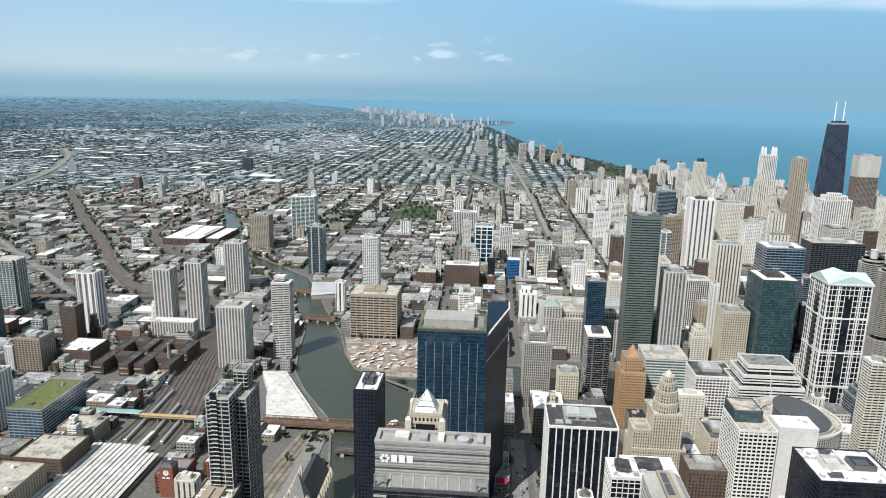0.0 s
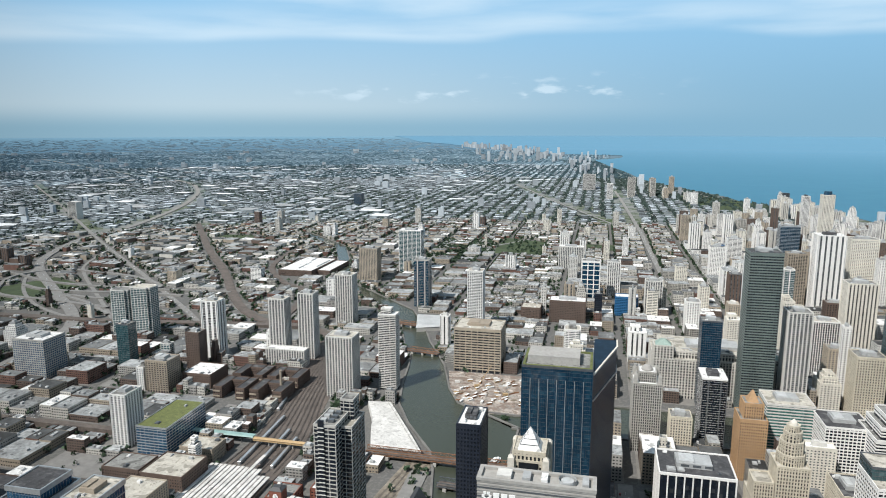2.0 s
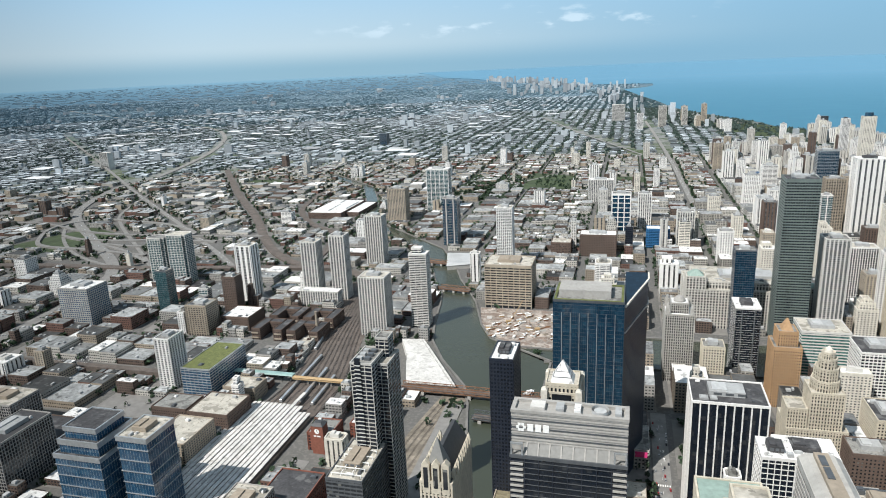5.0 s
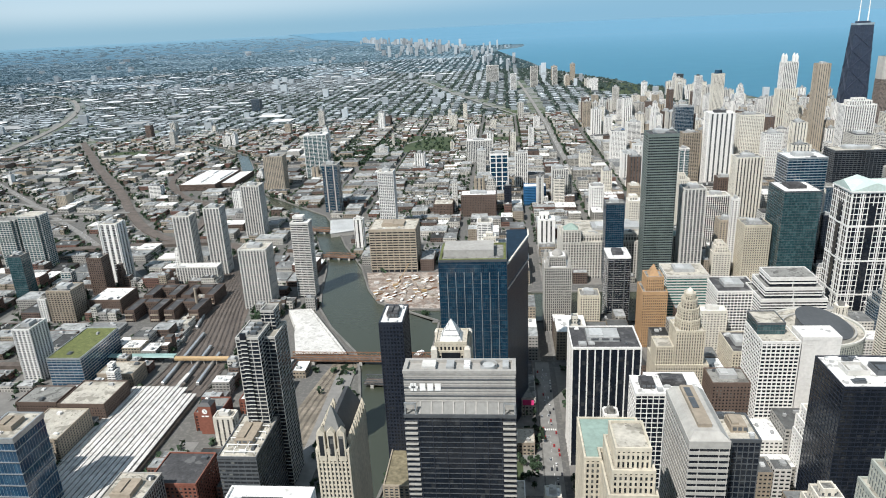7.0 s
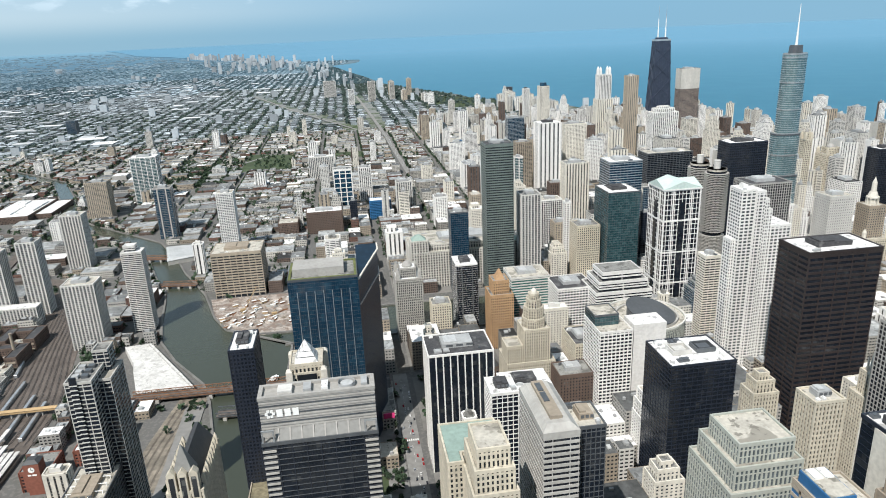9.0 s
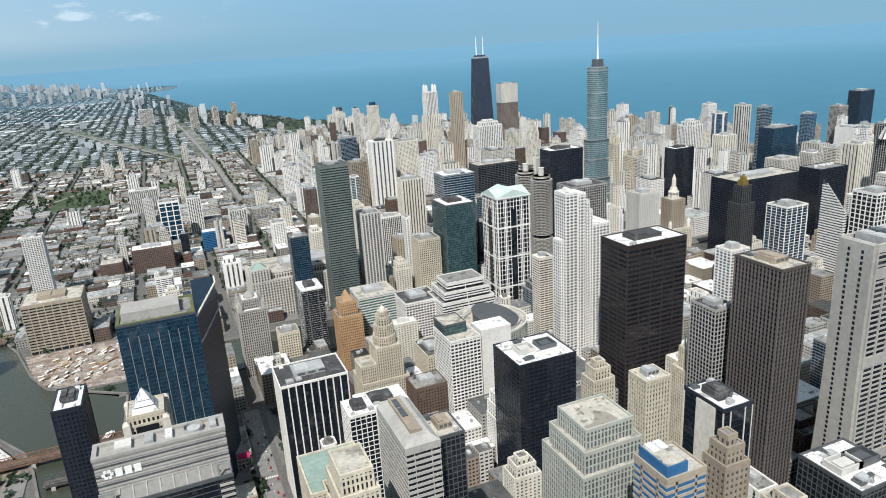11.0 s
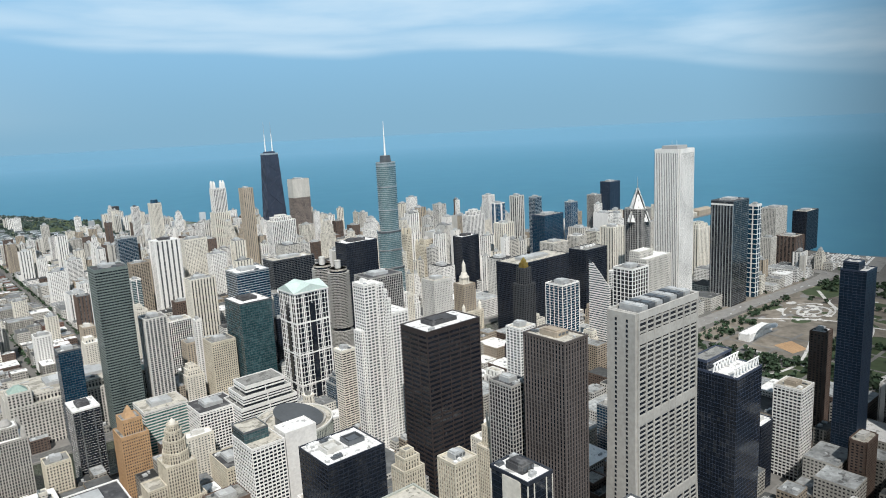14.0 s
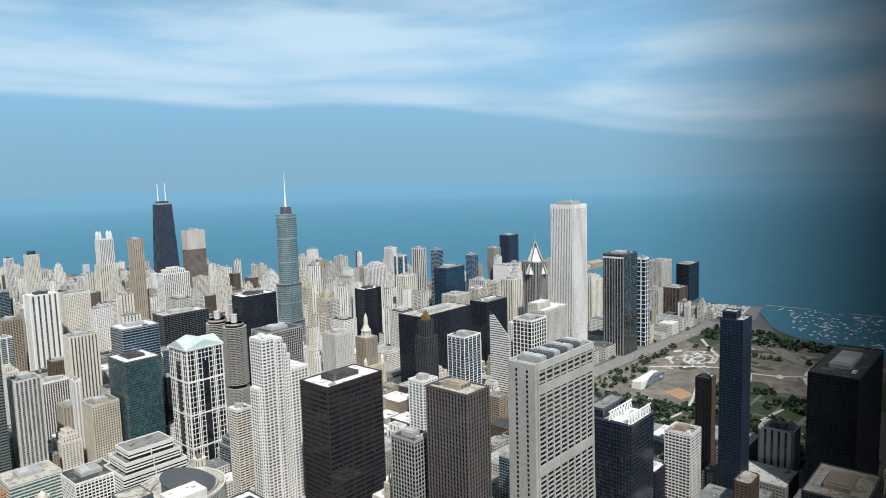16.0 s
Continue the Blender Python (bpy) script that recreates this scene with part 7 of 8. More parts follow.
for xa, xb in zip(AVENUES, AVENUES[1:]):
    for ya, yb in zip(CROSS, CROSS[1:]):
        cx, cy = (xa + xb) / 2, (ya + yb) / 2
        az, r = math.degrees(math.atan2(cx, cy)), math.hypot(cx, cy)
        if r > 3020 or az < -60 or az > 86 or r < 90:
            continue
        free = [open_ground(px, py) for px in (xa + 14, cx, xb - 14) for py in (ya + 12, cy, yb - 12)]
        if sum(free) > 7:
            continue
        if not any(free) and not near_lane(cx, cy, 40):
            slabs.box(xa + 8, ya + 7, 0, xb - 8, yb - 7, 0.3)
        lots = []
        size, lo, hi, tall, tallh, walls = zone(cx, cy)
        split_lot(xa + 11, ya + 10, xb - 11, yb - 10, size * rng.uniform(0.8, 1.25), lots)
        while lots:
            x0, y0, x1, y1 = lots.pop()
            mx, my = (x0 + x1) / 2, (y0 + y1) / 2
            if any(open_ground(px, py) for px in (x0, mx, x1) for py in (y0, my, y1)) or any(near_lane(px, py, 5) for px in (x0, mx, x1) for py in (y0, my, y1)):
                if min(x1 - x0, y1 - y0) > 18:
                    hx, hy = (x0 + x1) / 2, (y0 + y1) / 2
                    lots += [(x0, y0, hx - .5, hy - .5), (hx + .5, y0, x1, hy - .5), (x0, hy + .5, hx - .5, y1), (hx + .5, hy + .5, x1, y1)]
                elif rng.random() < 0.25 and not near_lane(mx, my, 3) and not inside(mx, my, POINT) and not inside(mx, my, WATER_POLY) and not (868 < my < 998 and mx > -110) and not inside(mx, my, RAILYARD):
                    leafy(trees, mx, my, 0, 5, 8, 10)
                continue
            g = rng.uniform(0.2, 1.6)
            if clash(x0, y0, x1, y1):
                if min(x1 - x0, y1 - y0) > 20:
                    hx, hy = (x0 + x1) / 2, (y0 + y1) / 2
                    lots += [(x0, y0, hx - .5, hy - .5), (hx + .5, y0, x1, hy - .5), (x0, hy + .5, hx - .5, y1), (hx + .5, hy + .5, x1, y1)]
                continue
            dice = rng.random()
            if dice < (0.16 if my > 1100 or mx < -90 else 0.03):
                yard.quad((x0, y0, 0.34), (x1, y0, 0.34), (x1, y1, 0.34), (x0, y1, 0.34))
                for _ in range(rng.randint(3, 9)):
                    leafy(trees, rng.uniform(x0, x1), rng.uniform(y0, y1), 0, 3.5, 6, 8)
                continue
            mat = rng.choice(walls)
            if rng.random() < tall:
                k = min(1.0, 30 / max(x1 - x0, y1 - y0))
                hx, hy = (x1 - x0) / 2 * max(k, 0.72) - g, (y1 - y0) / 2 * max(k, 0.72) - g
                mids.append((mx, my, hx, hy, rng.uniform(*tallh), r))
            else:
                h = lo + (hi - lo) * rng.random() ** 1.6
                plots.append((r, x0 + g * 0.4, y0 + g * 0.4, x1 - g * 0.4, y1 - g * 0.4, h, mat))
            if my > 1200 or mx < -90:
                for _ in range(6 if my > 1900 or mx < -600 else 3):
                    leafy(trees, rng.choice((x0 - 3, x0 - 3, x1)), rng.uniform(y0, y1), 0, 4.5, 9, 8)

plots.sort()
for i, (r, x0, y0, x1, y1, h, mat) in enumerate(plots):
    if i < 142:
        low_building(x0, y0, x1, y1, h, mat, rng.choice(("roof_white", "roof_gravel", "roof_gravel", "roof_gravel", "roof_gravel", "roof_black", "roof_black", "roof_black", "roof_black")))
    else:
        stock.add(x0, y0, x1, y1, h, mat, r < 2300, units=2 if r < 2000 else 1)
MID_LOOK = (("mid_cream", "cream stone apartment tower with punched windows"), ("mid_white", "white concrete apartment tower with grey windows"), ("mid_strip", "white apartment tower with dark vertical window strips"),
            ("mid_creamstrip", "cream apartment tower with vertical window strips"), ("mid_balcony", "white banded apartment tower with balconies"), ("mid_cream", "cream stone apartment tower with punched windows"),
            ("mid_tan", "tan concrete apartment tower"), ("mid_white", "white concrete apartment tower with grey windows"), ("mid_glass", "blue glass tower with pale bands"), ("mid_brown", "brown brick apartment tower"),
            ("mid_teal", "teal glass tower with pale frame"), ("mid_creamstrip", "cream apartment tower with vertical window strips"), ("mid_strip", "white apartment tower with dark vertical window strips"), ("black_v", "black steel and glass tower"),
            ("mid_strip", "white apartment tower with dark vertical window strips"), ("mid_cream", "cream stone apartment tower with punched windows"))
mids.sort(key=lambda m: m[5])
for i, (mx, my, hx, hy, h, r) in enumerate(mids):
    if i >= 112:
        joined_tower(mx - hx, my - hy, mx + hx, my + hy, h, rng.choice(("limestone", "concrete_light", "white_stone", "white_stone", "white_stone", "white_stone", "cream", "cream", "cream", "brick_brown", "concrete_tan", "limestone")))
        continue
    style, label = MID_LOOK[int(rng.random() * len(MID_LOOK))]
    tower(style, label + rng.choice((" and flat roof", " and roof plant", " beside lower blocks", " above the street")), mx - hx, my - hy, mx + hx, my + hy, h,
          crown=rng.choice(("plain", "plain", "step", "notch", "wed", "plain")), name="apartment_tower", poly=notched(mx, my, hx, hy, rng.choice((0, 0, 0.16, 0.26))))
tagged(part("pavement", slabs, "pavement"), "pale concrete pavements of the city blocks", "pavement", kind="structure")
tagged(part("yard_ground", yard, "road"), "pale open parking yards between buildings", "yard", kind="structure")
grove = Build()
for _ in range(420):
    x, y = rng.uniform(-540, -352), rng.uniform(2005, 2430)
    if not near_lane(x, y, 4):
        leafy(grove, x, y, 0, 7, 10, 9)
tagged(part("grove", grove, "leaves"), "dark green trees between rows of white houses", "trees", kind="stuff")
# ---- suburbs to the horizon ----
# bluer copies for each range: distance haze painted into the base colours
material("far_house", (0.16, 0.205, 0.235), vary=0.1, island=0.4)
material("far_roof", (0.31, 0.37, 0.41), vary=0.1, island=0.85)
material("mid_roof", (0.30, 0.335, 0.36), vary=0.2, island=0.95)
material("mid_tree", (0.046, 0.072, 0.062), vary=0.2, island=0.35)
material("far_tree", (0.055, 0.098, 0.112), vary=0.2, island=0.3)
material("hazed_tree", (0.088, 0.158, 0.200), vary=0.15, island=0.2)
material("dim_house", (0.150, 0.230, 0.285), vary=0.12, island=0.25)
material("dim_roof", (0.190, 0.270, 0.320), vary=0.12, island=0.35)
far_wall, far_roof, far_trees, mid_wall, mid_roof, mid_trees, far_tall, hazed_wall, dim_roof, hazed_trees = (Build() for _ in range(10))
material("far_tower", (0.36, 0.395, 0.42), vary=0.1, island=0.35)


def far_box(x0, y0, x1, y1, h, w, rf):
    k = len(w.v)
    w.v += [squeeze(x, y, z) for z in (0, h) for x, y in ((x0, y0), (x1, y0), (x1, y1), (x0, y1))]
    w.f += [(k, k + 1, k + 5, k + 4), (k + 1, k + 2, k + 6, k + 5), (k + 3, k, k + 4, k + 7)]
    rf.quad(*(squeeze(x, y, h) for x, y in ((x0, y0), (x1, y0), (x1, y1), (x0, y1))))


coast = []
y = 1200.0
while y < 12500:
    step = 200 if y < 9000 else 400
    x = -9000.0
    while x < 1400:
        mx, my = x + 55, y + step / 2
        r, az = math.hypot(mx, my), math.degrees(math.atan2(mx, my))
        if 2960 < r < 12500 and -60 < az < shore(r) - math.degrees(140 / r):
            close = r < 5600
            w, rf, tr = (mid_wall, mid_roof, mid_trees) if close else (far_wall, far_roof, far_trees) if r < 7600 else (hazed_wall, dim_roof, hazed_trees)
            works = noise.noise(Vector((mx / 900, my / 900, 3.0))) > 0.12 and mx < -300
            lake = az > shore(r) - 6.5 * 4000 / r * 1.0
            rows = (10 if close else 4) if r < 8500 else 2
            for i in range(rows):
                d = step / rows
                for side in (0, 1):
                    if rng.random() < 0.28 or (r > 8500 and rng.random() < 0.4):
                        continue
                    x0 = x + 8 + side * 48 + rng.uniform(0, 16)
                    y0 = y + 4 + i * d + rng.uniform(0, d * 0.4)
                    if near_lane(x0 + 12, y0 + 5, 34) or open_ground(x0, y0):
                        continue
                    if 4200 < r < 6200 and math.radians(shore(math.hypot(x0, y0)) - math.degrees(math.atan2(x0, y0))) * r < 480 and rng.random() < 0.85:
                        continue
                    wide = rng.uniform(16, 40)
                    h = rng.uniform(6, 12)
                    if works:
                        wide, h = rng.uniform(30, 46), rng.uniform(6, 11)
                    if lake and r < 4700 and rng.random() < 0.20:
                        coast.append((x0, y0, x0 + rng.uniform(20, 36), y0 + d * rng.uniform(0.8, 1.3), rng.uniform(30, 118)))
                        continue
                    if lake and rng.random() < 0.15:
                        h = rng.uniform(30, 105)
                        wide = rng.uniform(16, 34)
                    elif rng.random() < 0.008:
                        h = rng.uniform(25, 50)
                    far_box(x0, y0, x0 + wide, y0 + d * rng.uniform(0.55, 0.92), h, far_tall if h > 24 else w, rf)
            if not works:
                for i in range(26 if close else (13 if r < 8500 else 5)):
                    tx = x + rng.choice((4, 8, 52, 104)) + rng.uniform(-9, 9)
                    if near_lane(tx, y + step / 2, 40):
                        continue
                    leafy(tr, tx, y + rng.uniform(0, step), 0, 7.5 if close else 13, 11, 6 if close else 5, True)
        x += 110
    y += step
builds = [stock.roof, stock.glass, stock.unit, stock.white, stock.tall]
COAST_WALLS = ("white_stone", "cream", "concrete_light", "limestone", "white_stone", "cream", "concrete_tan")
for mat in COAST_WALLS:
    stock.wall.setdefault(mat, Build())
builds += list(stock.wall.values())
before = [len(b.v) for b in builds]
for x0, y0, x1, y1, h in coast:
    joined_tower(x0, y0, x1, y1, h, rng.choice(COAST_WALLS))
for b, k in zip(builds, before):
    b.v[k:] = [squeeze(*p) for p in b.v[k:]]
city = thing("city_blocks", 0, 2200, "dense low brick and stone blocks with flat roofs", "buildings", kind="stuff")
city.matrix_basis = Matrix()
for mat, b in stock.wall.items():
    part("walls", b, mat, city)["kind"] = "stuff"
part("roofs", stock.roof, "roof_mixed", city)["kind"] = "stuff"
part("white_roofs", stock.white, "roof_white", city)["kind"] = "stuff"
part("windows", stock.glass, "glass_dark", city)["kind"] = "stuff"
part("tower_windows", stock.tall, "glass_mid", city)["kind"] = "stuff"
part("roof_units", stock.unit, "plant_grey", city)["kind"] = "stuff"
for _ in range(2600):
    r, a = 12300 + 14000 * rng.random() ** 1.5, radians(rng.uniform(-58, -6))
    if a > radians(shore(r) - 1.0):
        continue
    x, y, q = r * math.sin(a), r * math.cos(a), rng.uniform(18, 70)
    far_box(x - q, y - q * 0.5, x + q, y + q * 0.5, rng.uniform(6, 14), hazed_wall, dim_roof)
works_roof, works_wall = Build(), Build()
for _ in range(210):
    x, y = rng.uniform(-4200, -420), rng.uniform(1900, 6500)
    if math.hypot(x, y) < 2950 or near_lane(x, y, 70) or abs(math.atan2(x, y)) > 1.0:
        continue
    far_box(x - rng.uniform(20, 60), y - rng.uniform(15, 45), x + rng.uniform(20, 60), y + rng.uniform(15, 45), rng.uniform(11, 15), works_wall, works_roof)
material("works_roof", (0.52, 0.54, 0.55), vary=0.15, island=0.5)
tagged(part("works_walls", works_wall, "house_mixed"), "low walls of far industrial works", "works", kind="stuff")
tagged(part("works_roofs", works_roof, "works_roof"), "broad pale roofs of far industrial works", "works", kind="stuff")
for _ in range(1500):
    r = rng.uniform(3600, 8600)
    a = radians(shore(r) - math.degrees(rng.uniform(30, 420) / r))
    leafy(mid_trees if r < 5600 else far_trees, r * math.sin(a), r * math.cos(a), 0, 11, 12, 7, True)
for name, b, mat in (("house_walls", mid_wall, "house_mixed"), ("house_roofs", mid_roof, "mid_roof"), ("far_house_walls", far_wall, "far_house"), ("far_house_roofs", far_roof, "far_roof"), ("hazy_house_walls", hazed_wall, "dim_house"), ("hazy_house_roofs", dim_roof, "dim_roof")):
    tagged(part(name, b, mat), "rows of small houses and flat roofs to the horizon, tinted with distance haze", "houses", kind="stuff")
for _ in range(130):
    r = rng.uniform(8200, 15000)
    a = radians(min(shore(r) - 0.4, rng.gauss(-6.0, 2.2)))
    s = rng.uniform(12, 24)
    far_box(r * math.sin(a) - s, r * math.cos(a) - s, r * math.sin(a) + s, r * math.cos(a) + s, rng.uniform(35, 120), far_tall, far_roof)
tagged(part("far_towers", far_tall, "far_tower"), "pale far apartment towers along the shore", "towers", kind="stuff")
tagged(part("far_woods", far_trees, "far_tree"), "far street trees among houses, tinted blue with haze", "trees", kind="stuff")
tagged(part("hazy_woods", hazed_trees, "hazed_tree"), "trees near the horizon with blue haze mixed into their green", "trees", kind="stuff")
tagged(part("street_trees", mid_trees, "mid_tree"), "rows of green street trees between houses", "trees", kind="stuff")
tagged(part("city_trees", trees, "leaves"), "scattered green trees along the city streets", "trees", kind="stuff")

# ---- railway yard and river banks ----


def canopy_roofs():
    root = thing("train_shed", -408, 600, "long white striped platform roofs over the railway", "train shed")
    n = 15
    for i in range(n):
        x = -44 + i * 88 / n
        top = 86 if i < 9 else (118 if i == 9 else 84 - 14 * (i // 12))
        b = Build()
        w = 5.0 if i % 2 else 4.6
        b.prism(rect(x, -130, x + w, top), rect(x + 0.3, -130, x + w - 0.3, top), 7.2, 7.6 + 0.5 * (i % 2), True, True)
        part("canopy", b, "shed_roof", root)
        for j in range(6):
            b = Build()
            yy = -120 + j * 40
            if yy < top - 3:
                b.prism(disc(0.2, 6, x + 2, yy), disc(0.2, 6, x + 2, yy), 0, 7.2)
                part("column", b, "steel_grey", root)
    b = Build()
    b.box(-44, -130, 0, 44, 98, 0.6)
    part("platform", b, "track_bed", root)


canopy_roofs()
SPINE = [(-402, 690), (-404, 780), (-434, 930), (-458, 1060), (-492, 1190)]
bed = along(smooth(SPINE), 72, 0.45, 0.45)
structure("track_bed", bed, "track_bed", "brown ballast of a wide railway yard", "railway")
for k in range(10):
    u = -1 + k * 2 / 9
    line = smooth([(x + u * w, y) for (x, y), w in zip(SPINE, (40, 36, 28, 24, 18))], 5)
    structure("sleepers", along(line, 2.7, 0.62, 0.15), "sleeper", "dark timber sleepers of a railway track", "railway")
    for s in (-0.8, 0.8):
        structure("rail", along([(x + s, y) for x, y in line], 0.4, 0.85, 0.25), "rail_steel", "worn steel running rail", "rail")
for k, (u, y0, y1) in enumerate(((-0.55, 700, 840), (0.1, 705, 800), (0.62, 700, 780), (-0.9, 860, 1010))):
    b = Build()
    b.box(-1.9, 0, 0.5, 1.9, y1 - y0, 4.4)
    b.prism(rect(-1.9, 0, 1.9, y1 - y0), rect(-1.3, 0.4, 1.3, y1 - y0 - 0.4), 4.4, 4.9)
    xa = -402 + u * 38 if y0 < 850 else -450
    train = tagged(part("passenger_train", b, "aluminium", at=pose(xa, y0, 0.3, 0, 0, 3 if y0 < 850 else 11)), "long silver train standing on the tracks", "train")
for k in range(9):
    t = k / 9
    xx, yy = -452 - 40 * t, 800 + 250 * t
    low_building(xx - 16, yy, xx + 1, yy + 24, 6 + 3 * (k % 3), "limestone", ("roof_pale", "roof_gravel", "roof_pale")[k % 3])

spur = along(smooth([(-205, 757), (-214, 700), (-222, 640), (-226, 580)]), 34, 0.5, 0.5)
structure("track_spur", spur, "spur_ballast", "tan ballast of tracks beside the river", "railway")
for k in range(4):
    line = smooth([(-205 - 11 + k * 7, 757), (-214 - 11 + k * 7, 700), (-222 - 11 + k * 7, 640), (-226 - 11 + k * 7, 580)])
    for s in (-0.75, 0.75):
        structure("rail", along([(x + s, y) for x, y in line], 0.35, 0.85, 0.3), "rail_steel", "worn steel running rail", "rail")
blob = Build()
WHITE = [(-276, 771), (-206, 769), (-230, 810), (-253, 848), (-275, 885), (-292, 912), (-327, 908), (-300, 850), (-294, 826)]
blob.prism(WHITE, grow(WHITE, -0.6), 0, 8.5)
root = thing("white_roof_hall", 0, 0, "low hall with a broad curving white roof on the river bank", "building")
part("hall", blob, "shed_roof", root)
for i in range(9):
    b = Build()
    a, c = Vector((-206, 769)).lerp(Vector((-292, 912)), i / 9), Vector((-206, 769)).lerp(Vector((-292, 912)), (i + 0.7) / 9)
    beam(b, (a.x - 5, a.y, 8.9), (c.x - 5, c.y, 8.9), 1.0)
    part("roof_rib", b, "concrete", root)


def girder_bridge(x0, y0, x1, y1, width, z, mat, label, posts=6):
    """A flat truss bridge with two side girders."""
    root = thing("river_bridge", (x0 + x1) / 2, (y0 + y1) / 2, label, "bridge", z=z, turn=math.degrees(math.atan2(y1 - y0, x1 - x0)))
    length = math.hypot(x1 - x0, y1 - y0)
    b = Build()
    b.box(-length / 2, -width / 2, -1, length / 2, width / 2, 0, True)
    part("deck", b, "track_bed", root)
    for s in (-1, 1):
        for zz in (0.2, 5.0):
            b = Build()
            b.box(-length / 2, s * width / 2 - 0.4, zz, length / 2, s * width / 2 + 0.4, zz + 0.7, True)
            part("chord", b, mat, root)
        n = int(length / 7)
        for i in range(n):
            b = Build()
            xa, xb = -length / 2 + i * length / n, -length / 2 + (i + 1) * length / n
            beam(b, (xa, s * width / 2, 0.4), (xb, s * width / 2, 5.3) if i % 2 else (xb, s * width / 2, 0.4), 0.5)
            beam(b, (xa, s * width / 2, 0.4), (xa, s * width / 2, 5.3), 0.5)
            if i % 2 == 0:
                beam(b, (xa, s * width / 2, 5.3), (xb, s * width / 2, 0.4), 0.5)
            part("web_member", b, mat, root)
    for i in range(3):
        b = Build()
        x = -length / 2 + (i + 0.5) * length / 3
        b.box(x - 2, -width / 2 - 1, -z, x + 2, width / 2 + 1, -1)
        part("pier", b, "concrete", root)


girder_bridge(-278, 760, -92, 757, 15, 6, "rust", "brown steel railway bridge across the river")
girder_bridge(-335, 1160, -275, 1150, 12, 5, "rust", "rusty steel bridge across the river branch")
girder_bridge(-110, 700, -170, 704, 14, 5, "steel_grey", "grey steel street bridge across the river")
girder_bridge(-405, 1325, -340, 1310, 12, 5, "rust", "old steel bridge over the north branch")
b = along([(-200, 470), (-198, 600), (-200, 735)], 22, 1.2, 1.2)
structure("road_quay", b, "road", "pale riverside quay road", "road")

walkway = thing("covered_walkway", -394, 755, "orange brown covered walkway above the tracks", "walkway")
b = Build()
b.box(-38, -3, 7, 38, 3, 10, True)
part("walkway_box", b, "orange_steel", walkway)
b = Build()
b.prism(rect(-38, -3.6, 38, 3.6), rect(-38, -0.5, 38, 0.5), 10, 11.4)
part("walkway_roof", b, "orange_steel", walkway)
for i in range(5):
    b = Build()
    b.box(-34 + i * 17, -1, 0, -33 + i * 17, 1, 7)
    part("pylon", b, "concrete", walkway)
walkway = thing("platform_canopy", -492, 757, "long teal glazed platform canopy", "canopy")
b = Build()
b.prism(rect(-62, -5, 60, 5), rect(-62, -4, 60, 4), 11, 12.5, True, True)
part("canopy_roof", b, "panel_teal", walkway)
for i in range(9):
    b = Build()
    b.box(-58 + i * 14, -0.4, 0, -57.2 + i * 14, 0.4, 11)
    part("column", b, "steel_grey", walkway)

stack = thing("chimney", -470, 912, "tall tapering tan brick chimney", "chimney")
b = Build()
b.prism(disc(2.6, 12), disc(1.7, 12), 0, 42)
b.prism(disc(2.1, 12), disc(2.1, 12), 42, 43.5)
part("shaft", b, "brick_tan", stack)

# ---- construction site on the point ----
b = Build()
b.v += [(x, y, 0.9) for x, y in POINT]
b.f.append(tuple(range(len(POINT))))
for i, p in enumerate(POINT):
    q = POINT[(i + 1) % len(POINT)]
    b.quad((*p, 0.0), (*q, 0.0), (*q, 0.9), (*p, 0.9))
structure("ground_site", b, "rubble", "bare pale earth of a riverside building site", "building site")
for i in range(125):
    x, y = rng.uniform(-215, -100), rng.uniform(950, 1070)
    if not inside(x, y, POINT):
        continue
    kind = rng.choice(("site_hut", "earth_heap", "stack"))
    if kind == "earth_heap":
        root = thing("earth_heap", x, y, "heap of pale earth on the building site", "heap", "site clutter", 0.9)
        b = Build()
        r = rng.uniform(3, 7)
        low = [(px * rng.uniform(0.8, 1.2), py * rng.uniform(0.8, 1.2)) for px, py in disc(r, 9)]
        b.prism(low, [(px * 0.5, py * 0.5) for px, py in low], 0, r * 0.3)
        b.prism([(px * 0.5, py * 0.5) for px, py in low], [(px * 0.15, py * 0.15) for px, py in low], r * 0.3, r * 0.42)
        part("earth_mound", b, "rubble", root)
    elif kind == "site_hut":
        root = thing("site_hut", x, y, "small pale site cabin with flat roof", "cabin", "site clutter", 0.9, rng.uniform(0, 90))
        b = Build()
        b.box(-4, -1.5, 0, 4, 1.5, 2.7)
        part("cabin", b, rng.choice(("concrete_light", "orange_steel", "rust")), root)
        b = Build()
        b.box(-4.2, -1.7, 2.7, 4.2, 1.7, 2.9, True)
        part("roof", b, "roof_white", root)
    else:
        root = thing("material_stack", x, y, "stack of building material on bare earth", "stack", "site clutter", 0.9, rng.uniform(0, 90))
        for j in range(3):
            b = Build()
            b.box(-5, -2 + j * 1.4, 0, 5, -1 + j * 1.4, rng.uniform(0.8, 2))
            part("timber_pack", b, rng.choice(("rust", "concrete", "brick_tan")), root)
